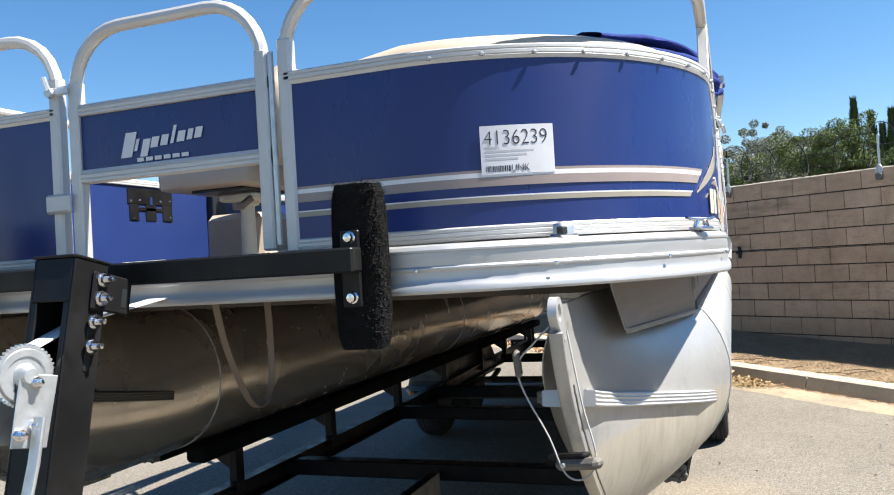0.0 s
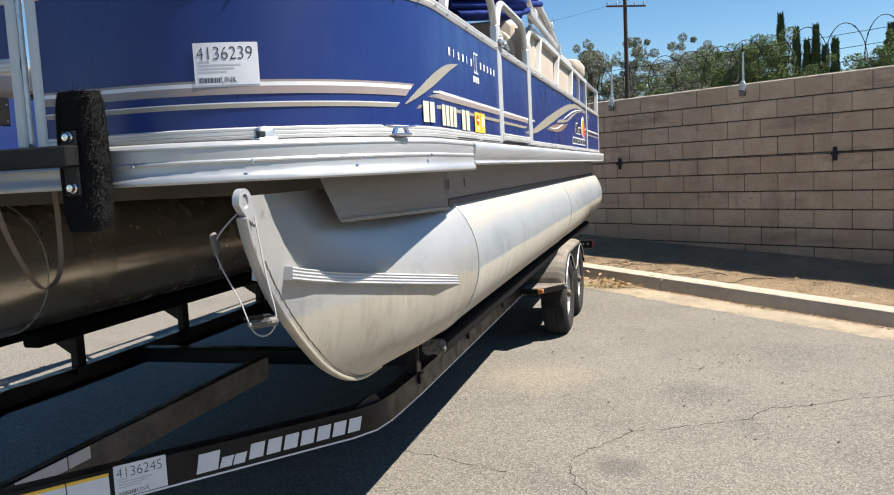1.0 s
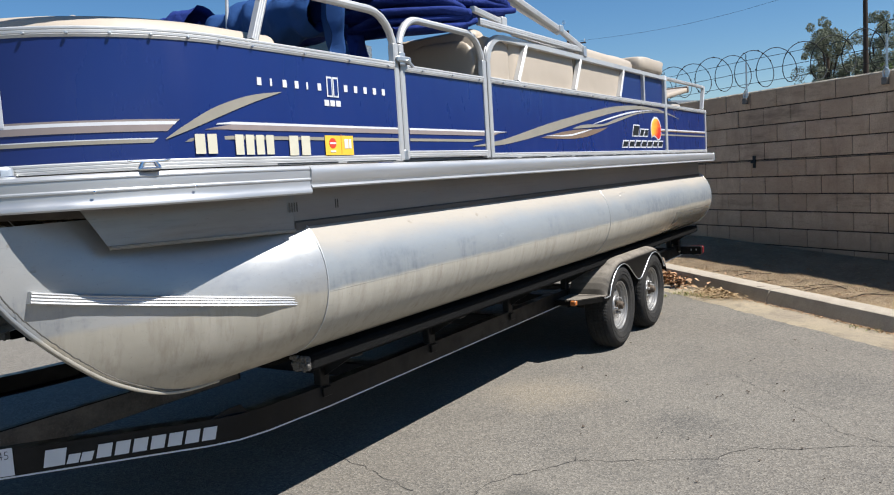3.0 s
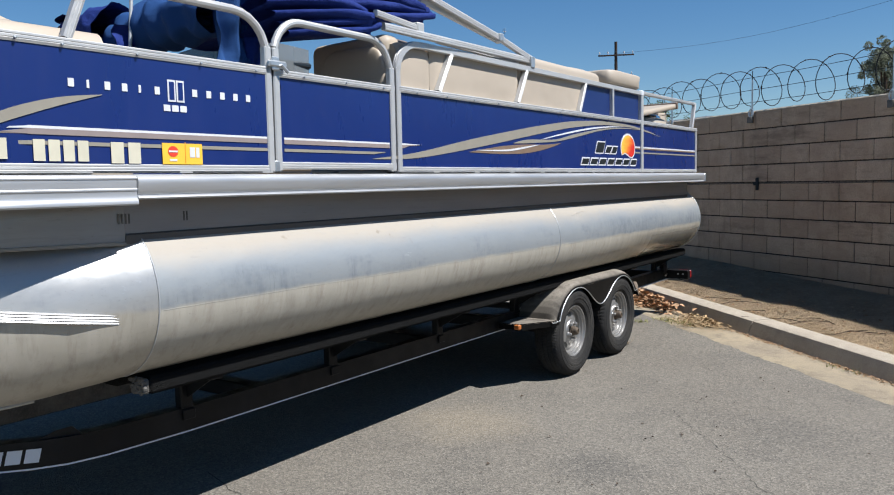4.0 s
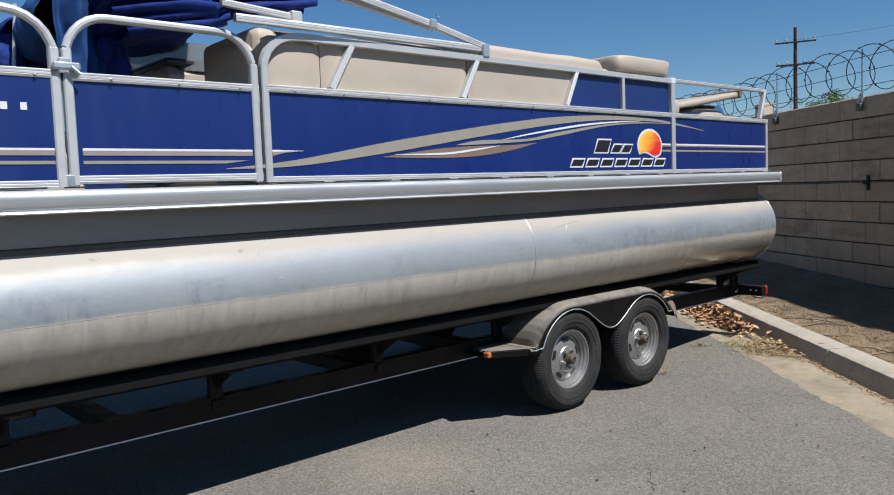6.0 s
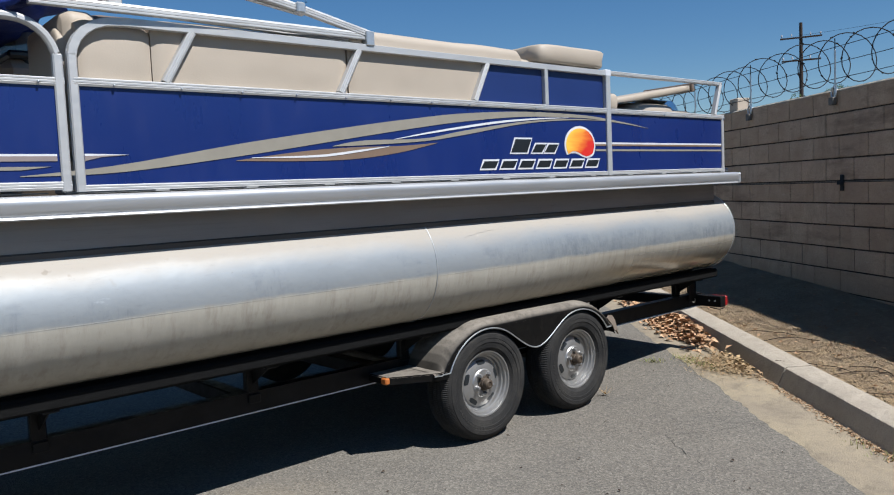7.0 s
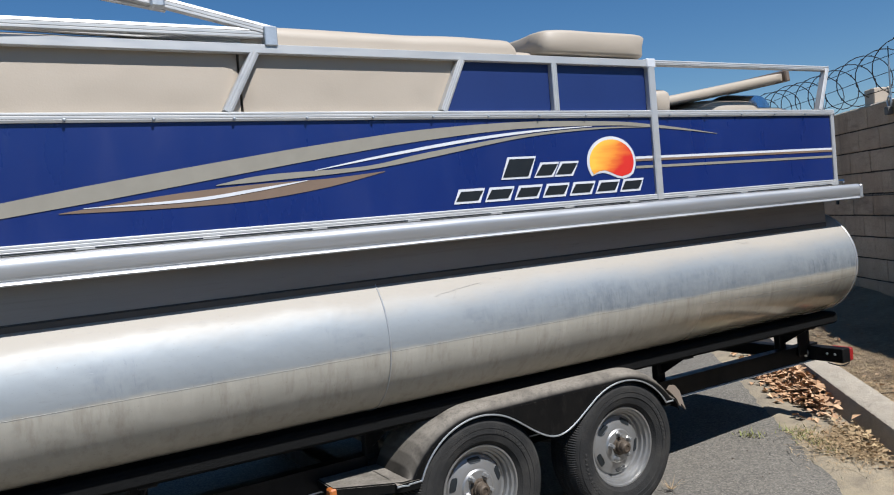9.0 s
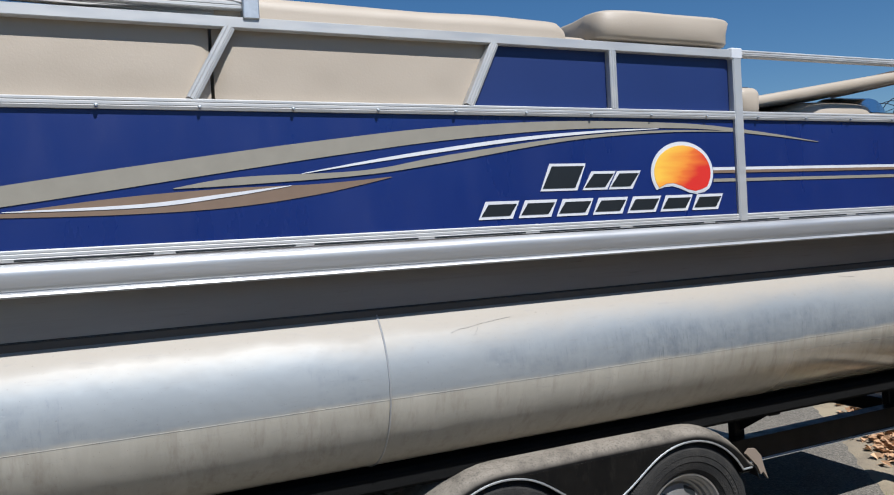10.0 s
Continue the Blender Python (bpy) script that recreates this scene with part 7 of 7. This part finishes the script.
def build_tree(at, height, spread, mat, seed, label, base=0.0, leaf=0.06, count=36000, lean=0.0, tall=1.0):
    rnd = random.Random(seed)
    t = thing("tree", label, "tree", "trees beyond the wall", (at[0], at[1], 0))
    h0 = height * 0.4
    trunk = [(0, 0, 0), (0.1 * lean, 0.05, h0 * 0.5), (0.25 * lean, 0.1, h0), (0.3 * lean, 0.05, height * 0.75)]
    pts = smooth_path(trunk, 5)
    rows = []
    for i, p in enumerate(pts):
        r = 0.2 * (1 - 0.8 * i / len(pts)) * height / 6
        rows.append([(p.x + r * math.cos(a), p.y + r * math.sin(a), p.z) for a in [2 * math.pi * k / 9 for k in range(9)]])
    part("trunk", B().grid(rows, close_u=True), "bark", t)
    clumps = []
    for k in range(11):
        a = rnd.uniform(0, 2 * math.pi)
        rr = spread * rnd.uniform(0.2, 0.85)
        z = height * rnd.uniform(0.42, 0.86)
        shrink = 1 - 0.5 * max(0, (z / height - 0.55) / 0.4)
        c = Vector((rr * math.cos(a) * shrink, rr * math.sin(a) * shrink, z))
        s = Vector((0.2 * lean, 0.08, h0 * rnd.uniform(0.7, 1.3)))
        part("limb", B().tube(smooth_path([s, s.lerp(c, 0.5) + Vector((0, 0, 0.25)), c], 4), 0.035 * height / 6, 5), "bark", t)
        for _ in range(9):
            o = Vector((rnd.gauss(0, 0.22), rnd.gauss(0, 0.22), rnd.gauss(0.05, 0.22))) * spread
            clumps.append((c + o, spread * rnd.uniform(0.07, 0.22)))
    for _ in range(8):
        clumps.append((Vector((rnd.gauss(0, 0.22) * spread, rnd.gauss(0, 0.22) * spread, height * rnd.uniform(0.86, 0.99))), spread * rnd.uniform(0.06, 0.15)))
    cr = B()
    for _ in range(count):
        c, r = rnd.choice(clumps)
        while True:
            q = Vector((rnd.uniform(-1, 1), rnd.uniform(-1, 1), rnd.uniform(-1, 1)))
            if 0.25 < q.length < 1:
                break
        q = q.normalized() * q.length ** 0.5
        p = c + Vector((q.x * r, q.y * r, q.z * r * 0.8 * tall))
        d = Vector((rnd.gauss(0, 1), rnd.gauss(0, 1), rnd.gauss(-0.4, 0.8))).normalized()
        s = d.cross(Vector((rnd.gauss(0, 1), rnd.gauss(0, 1), rnd.gauss(0, 1)))).normalized()
        L, W = leaf * rnd.uniform(0.6, 1.4), leaf * rnd.uniform(0.25, 0.5)
        cr.add([p, p + d * L * 0.5 + s * W, p + d * L, p + d * L * 0.5 - s * W], [(0, 1, 2, 3)])
    part("crown", cr, mat, t, kind="stuff", smooth=0)


def build_cypress(at, height, w, seed):
    rnd = random.Random(seed)
    t = thing("cypress", "tall narrow dark green cypress", "cypress", "cypresses beyond the wall", (at[0], at[1], 0))
    part("trunk", B().tube([(0, 0, 0), (0, 0, height * 0.9)], 0.25, 8, up=(1, 0, 0)), "bark", t)
    cr = B()
    for _ in range(2600):
        z = height * (0.08 + 0.92 * rnd.random() ** 0.85)
        k = z / height
        rr = w * (1 - k) ** 0.75 * (0.55 + 0.45 * rnd.random()) * (1 + 0.35 * math.sin(k * 23 + seed) * 0.5)
        a = rnd.uniform(0, 2 * math.pi)
        p = Vector((rr * math.cos(a), rr * math.sin(a), z))
        d = Vector((0.35 * math.cos(a), 0.35 * math.sin(a), 1)).normalized()
        s = Vector((-math.sin(a), math.cos(a), 0))
        L, W = rnd.uniform(0.6, 1.5), rnd.uniform(0.12, 0.3)
        cr.add([p - s * W, p + s * W, p + d * L], [(0, 1, 2)])
    part("crown", cr, "leaf_dark", t, kind="stuff", smooth=0)


def build_distance():
    build_pole((57.5, 1.75, 0), 14.6, ((12.5, 1.5),), True)
    build_pole((63.4, 24.9, 0), 13.2, ((12.05, 1.5), (10.3, 1.4)))
    euc = "grey-green eucalyptus beyond the block wall"
    build_tree((73.1, 5.5), 12.5, 3.0, "leaf_grey", 11, euc, leaf=0.115, tall=1.3)
    build_tree((74.8, 1.7), 12.7, 3.8, "leaf_grey", 12, euc, leaf=0.115, tall=1.2)
    build_tree((76.1, -3.0), 12.7, 3.8, "leaf_grey", 13, euc, leaf=0.115, tall=1.2)
    bro = "dense mid-green broadleaf tree beyond the block wall"
    build_tree((57.6, -6.8), 9.3, 3.6, "leaf", 21, bro, leaf=0.105, count=44000)
    build_tree((56.6, -10.8), 6.7, 2.9, "leaf", 22, bro, leaf=0.105)
    build_tree((55.8, -15.3), 8.5, 3.4, "leaf", 23, bro, leaf=0.105)
    build_tree((54.8, -20.8), 7.9, 3.6, "leaf", 24, bro, leaf=0.105)
    build_tree((63.6, -1.8), 7.4, 2.9, "leaf", 25, bro, leaf=0.105)
    build_tree((69.8, -1.1), 8.5, 4.0, "leaf_grey", 27, euc, leaf=0.115)
    build_tree((71.1, 3.5), 8.7, 3.5, "leaf_grey", 28, euc, leaf=0.115)
    build_tree((73.1, -6.3), 10.5, 4.2, "leaf_grey", 31, euc, leaf=0.115)
    build_tree((64.8, -4.8), 8.7, 4.0, "leaf_grey", 33, euc, leaf=0.115)
    build_tree((56.1, -13.1), 6.5, 3.4, "leaf", 34, bro, leaf=0.105)
    build_tree((61.1, -7.8), 7.2, 3.1, "leaf", 29, bro, leaf=0.105)
    build_tree((37.0, 11.7), 5.3, 1.9, "leaf", 26, "small round green tree far beyond the wall", count=12000)
    for i, (x, y, h) in enumerate(((109.1, -15.6, 18.3), (108.8, -17.4, 16.3), (108.6, -18.6, 14.7), (108.3, -19.6, 16.5), (108.3, -20.7, 13.8), (108.1, -21.8, 14.5), (106.1, -27.6, 15.4))):
        build_cypress((x, y), h, 1.0, i)
    w = thing("warehouse", "low white-roofed building beyond the wall", "building")
    m = Matrix.Translation((60, 17.0, 0)) @ Matrix.Rotation(radians(14), 4, "Z")
    part("wall", B().box(0, 14, -6, 4, 0, 5.2, 0.05, m), "stucco", w)
    part("roof", B().ngon([m @ Vector(p) for p in ((-0.4, -6.4, 5.2), (-0.4, 4.4, 5.2), (-0.4, 4.4, 5.7), (-0.4, -1.0, 6.15), (-0.4, -6.4, 5.7))], m.to_3x3() @ Vector((14.8, 0, 0))), "roofing", w, "white low-pitched roof", smooth=0)
    for k in range(4):
        part("window", B().box(-0.04, 0.02, -5 + k * 2.4, -3.6 + k * 2.4, 2.6, 3.8, 0.01, m), "smoke", w)
    # cable between the poles
    pts = [Vector((57.4, 1.0, 13.0)).lerp(Vector((63.2, 25.0, 12.2)), k / 20) - Vector((0, 0, 0.8 * math.sin(math.pi * k / 20))) for k in range(21)]
    tagged(part("overhead_wire", B().tube(pts, 0.009, 5), "black", None, "thin overhead wire between utility poles"), category="wire")


build_tongue_marks()
build_wall_hardware()
build_distance()


# ---- litter, cracks, weeds ----
def curled_leaf(b, p, rnd, size):
    a = rnd.uniform(0, 2 * math.pi)
    d = Vector((math.cos(a), math.sin(a), rnd.uniform(-0.3, 0.5))).normalized()
    s = d.cross(Vector((rnd.uniform(-0.5, 0.5), rnd.uniform(-0.5, 0.5), 1))).normalized()
    u = s.cross(d)
    L, W, c = size * rnd.uniform(0.7, 1.3), size * rnd.uniform(0.25, 0.45), size * rnd.uniform(0.05, 0.3)
    b.add([p, p + d * L * 0.5 + s * W + u * c, p + d * L, p + d * L * 0.5 - s * W + u * c, p + d * L * 0.5],
          [(0, 1, 4), (1, 2, 4), (2, 3, 4), (3, 0, 4)])


def build_litter():
    rnd = random.Random(9)
    line = [Vector((p.x, p.y, 0)) for p in smooth_path([(x, y, 0) for x, y in KERB_LINE], 6)]

    def near_kerb(x_c, spread):
        x = rnd.gauss(x_c, spread)
        for a, b in zip(line, line[1:]):
            if b.x <= x <= a.x:
                t = (x - a.x) / (b.x - a.x)
                p, d = a.lerp(b, t), (b - a).normalized()
                return p, Vector((-d.y, d.x, 0)) * -1
        return line[3], Vector((-0.7, 0.7, 0))

    for xc, sp, wide, high, n, size, mat, lab in ((7.12, 0.19, 0.085, 0.13, 2000, 0.062, "dry_leaf", "heap of curled brown leaves in the gutter"), (6.32, 0.075, 0.10, 0.05, 420, 0.04, "straw", "small heap of pale dry leaves against the kerb"), (5.2, 0.9, 0.028, 0.012, 1500, 0.017, "curb_litter", "thin line of dry leaves along the kerb"), (8.3, 0.5, 0.12, 0.05, 320, 0.075, "dry_leaf", "dry leaves along the far kerb")):
        b = B()
        for _ in range(n):
            p, nn = near_kerb(xc, sp)
            d = abs(rnd.gauss(0, wide)) + 0.045
            z = 0.016 + max(0, high * (1 - d / (wide * 2.2))) * rnd.random()
            q = p + nn * d
            curled_leaf(b, q + Vector((0, 0, z + ground_z(q.x, q.y))), rnd, size)
        tagged(part("leaf_litter", b, mat, None, lab, smooth=0, kind="stuff"), category="dry leaves")
    b = B()
    for _ in range(620):
        p, nn = near_kerb(6.0, 1.7)
        d = -0.22 - 1.1 * rnd.random()
        q = p + nn * d
        z = bed_z(q.x, q.y) + 0.008
        curled_leaf(b, q + Vector((0, 0, z)), rnd, rnd.choice((0.018, 0.025, 0.04)))
    tagged(part("bed_leaves", b, "dry_leaf", None, "dry brown leaves strewn over the dirt bed", smooth=0, kind="stuff"), category="dry leaves")
    b = B()
    for _ in range(8200):
        p, nn = near_kerb(5.9, 1.6)
        d = -0.20 - 1.5 * rnd.random() ** 1.6
        q = p + nn * d
        z = bed_z(q.x, q.y) + 0.008
        a = rnd.uniform(0, 2 * math.pi)
        dv = Vector((math.cos(a), math.sin(a), rnd.uniform(-0.1, 0.15))) * rnd.uniform(0.03, 0.14)
        s = Vector((-dv.y, dv.x, 0)).normalized() * 0.002
        o = q + Vector((0, 0, z))
        b.add([o - s, o + s, o + dv], [(0, 1, 2)])
    tagged(part("straw_litter", b, "straw", None, "dry straw and twigs on the dirt bed", smooth=0, kind="stuff"), category="straw")
    # long thin twigs
    for x, y, a, length, bend in ((6.81, 0.087, -87, 0.40, 0.01), (6.46, -0.33, -95, 0.3, -0.04), (6.10, -0.50, -88, 0.5, 0.06), (5.95, -0.85, -61, 0.43, 0.05), (5.72, -1.15, -60, 0.45, -0.05), (6.62, -0.15, -70, 0.4, 0.05), (6.2, -0.95, -110, 0.35, 0.06), (5.75, -1.3, -75, 0.4, 0.06)):
        pts = []
        for k in range(9):
            t = k / 8
            q = Vector((x, y, 0)) + Matrix.Rotation(radians(a), 3, "Z") @ Vector((length * t, bend * math.sin(math.pi * t) + rnd.gauss(0, 0.004), 0))
            q.z = bed_z(q.x, q.y) + 0.012 + 0.02 * t * (1 - t)
            pts.append(q)
        tagged(part("twig", B().tube(smooth_path(pts, 2), 0.0028, 5), "bark", None, "thin dark dry twig on the dirt bed", smooth=60), category="twig", group="twigs on the bed")
    # stalks matted into the pale heap
    b = B()
    for _ in range(1500):
        p, nn = near_kerb(6.30, 0.10)
        q = p + nn * (0.05 + abs(rnd.gauss(0, 0.17)))
        a = rnd.uniform(0, 2 * math.pi)
        dv = Vector((math.cos(a), math.sin(a), rnd.uniform(-0.1, 0.35))) * rnd.uniform(0.03, 0.10)
        s = Vector((-dv.y, dv.x, 0)).normalized() * 0.0022
        o = q + Vector((0, 0, ground_z(q.x, q.y) + 0.014 + 0.03 * rnd.random()))
        b.add([o - s, o + s, o + dv], [(0, 1, 2)])
    tagged(part("dry_stalks", b, "straw", None, "matted golden dry stalks against the kerb", smooth=0, kind="stuff"), category="dry stalks")
    b = B()
    for k in range(14):
        c = Vector((6.05 + 0.17 * k / 9 + rnd.uniform(-0.03, 0.03), -0.1 + 0.4 * k / 9 + rnd.uniform(-0.05, 0.05), 0.004)) if k < 10 else (Vector((5.99, 0.40, 0.004)) if k < 12 else Vector((5.09 + 0.1 * (k - 12), -1.55 + 0.15 * (k - 12), 0.004)))
        for _ in range(34):
            a = rnd.uniform(0, 2 * math.pi)
            o = c + Vector((rnd.gauss(0, 0.035), rnd.gauss(0, 0.035), ground_z(c.x, c.y)))
            d = Vector((math.cos(a) * 0.6, math.sin(a) * 0.6, rnd.uniform(0.3, 1))) * rnd.uniform(0.02, 0.06)
            s = Vector((-math.sin(a), math.cos(a), 0)) * 0.003
            b.add([o - s, o + s, o + d], [(0, 1, 2)])
    tagged(part("weeds", b, "weed", None, "low dry weeds growing from the gutter crack", smooth=0, kind="stuff"), category="weeds")
    b = B()
    for _ in range(24):
        a = rnd.uniform(0, 2 * math.pi)
        o = Vector((5.06, 0.16, 0.01))
        d = Vector((math.cos(a), math.sin(a), rnd.uniform(0.3, 1))) * rnd.uniform(0.04, 0.1)
        s = Vector((-math.sin(a), math.cos(a), 0)) * 0.002
        b.add([o - s, o + s, o + d], [(0, 1, 2)])
    tagged(part("dry_tuft", b, "straw", None, "dry grass tuft beside the tyre", smooth=0, kind="stuff"), category="grass tuft")
    b = B()
    for _ in range(240):
        x, y = rnd.uniform(1.2, 6.0), rnd.uniform(-3.4, 0.6)
        curled_leaf(b, Vector((x, y, ground_z(x, y) + 0.004)), rnd, rnd.choice((0.008, 0.012, 0.02)))
    tagged(part("scattered_bits", b, "bark", None, "scattered twigs and leaf bits on the asphalt", smooth=0, kind="stuff"), category="debris")


def build_cracks():
    rnd = random.Random(4)

    def crack(ends, width, jag):
        b = B()
        pts = []
        for (x0, y0), (x1, y1) in zip(ends, ends[1:]):
            n = max(3, int(math.hypot(x1 - x0, y1 - y0) / 0.035))
            for k in range(n):
                t = k / n
                pts.append(Vector((x0 + (x1 - x0) * t + rnd.gauss(0, jag), y0 + (y1 - y0) * t + rnd.gauss(0, jag), 0)))
        for p in pts:
            p.z = ground_z(p.x, p.y) + 0.002
        up, lo = [], []
        for i, p in enumerate(pts):
            d = (pts[min(i + 1, len(pts) - 1)] - pts[max(i - 1, 0)]).normalized()
            w = width * rnd.uniform(0.15, 1.0)
            s = Vector((-d.y, d.x, 0)) * w
            up.append(p + s)
            lo.append(p - s)
        b.grid([up, lo])
        tagged(part("asphalt_crack", b, "crack", None, "jagged dark crack in the asphalt", smooth=0, kind="structure"), category="crack")

    crack([(1.02, -0.24), (1.14, -0.24), (1.35, -0.37), (1.54, -0.49), (1.6, -0.66), (1.71, -0.88), (1.8, -1.08), (1.97, -1.16), (2.03, -1.25), (2.07, -1.4), (2.2, -1.62), (2.26, -1.79), (2.5, -2.3), (2.9, -3.4)], 0.0034, 0.008)
    crack([(1.63, -0.46), (1.49, -0.5)], 0.003, 0.006)
    crack([(1.02, -0.24), (0.84, -0.28), (0.73, -0.34), (0.5, -0.5)], 0.0024, 0.008)
    crack([(1.2, 0.8), (1.14, 0.64), (1.09, 0.48), (1.02, 0.29), (0.97, 0.14), (0.9, 0.0)], 0.0028, 0.008)
    crack([(3.39, -0.79), (3.0, -1.1), (2.6, -1.42), (2.37, -1.57), (2.28, -1.78)], 0.0022, 0.01)
    crack([(5.3, -0.9), (4.6, -0.6), (4.3, -1.0)], 0.002, 0.01)


build_litter()
build_cracks()
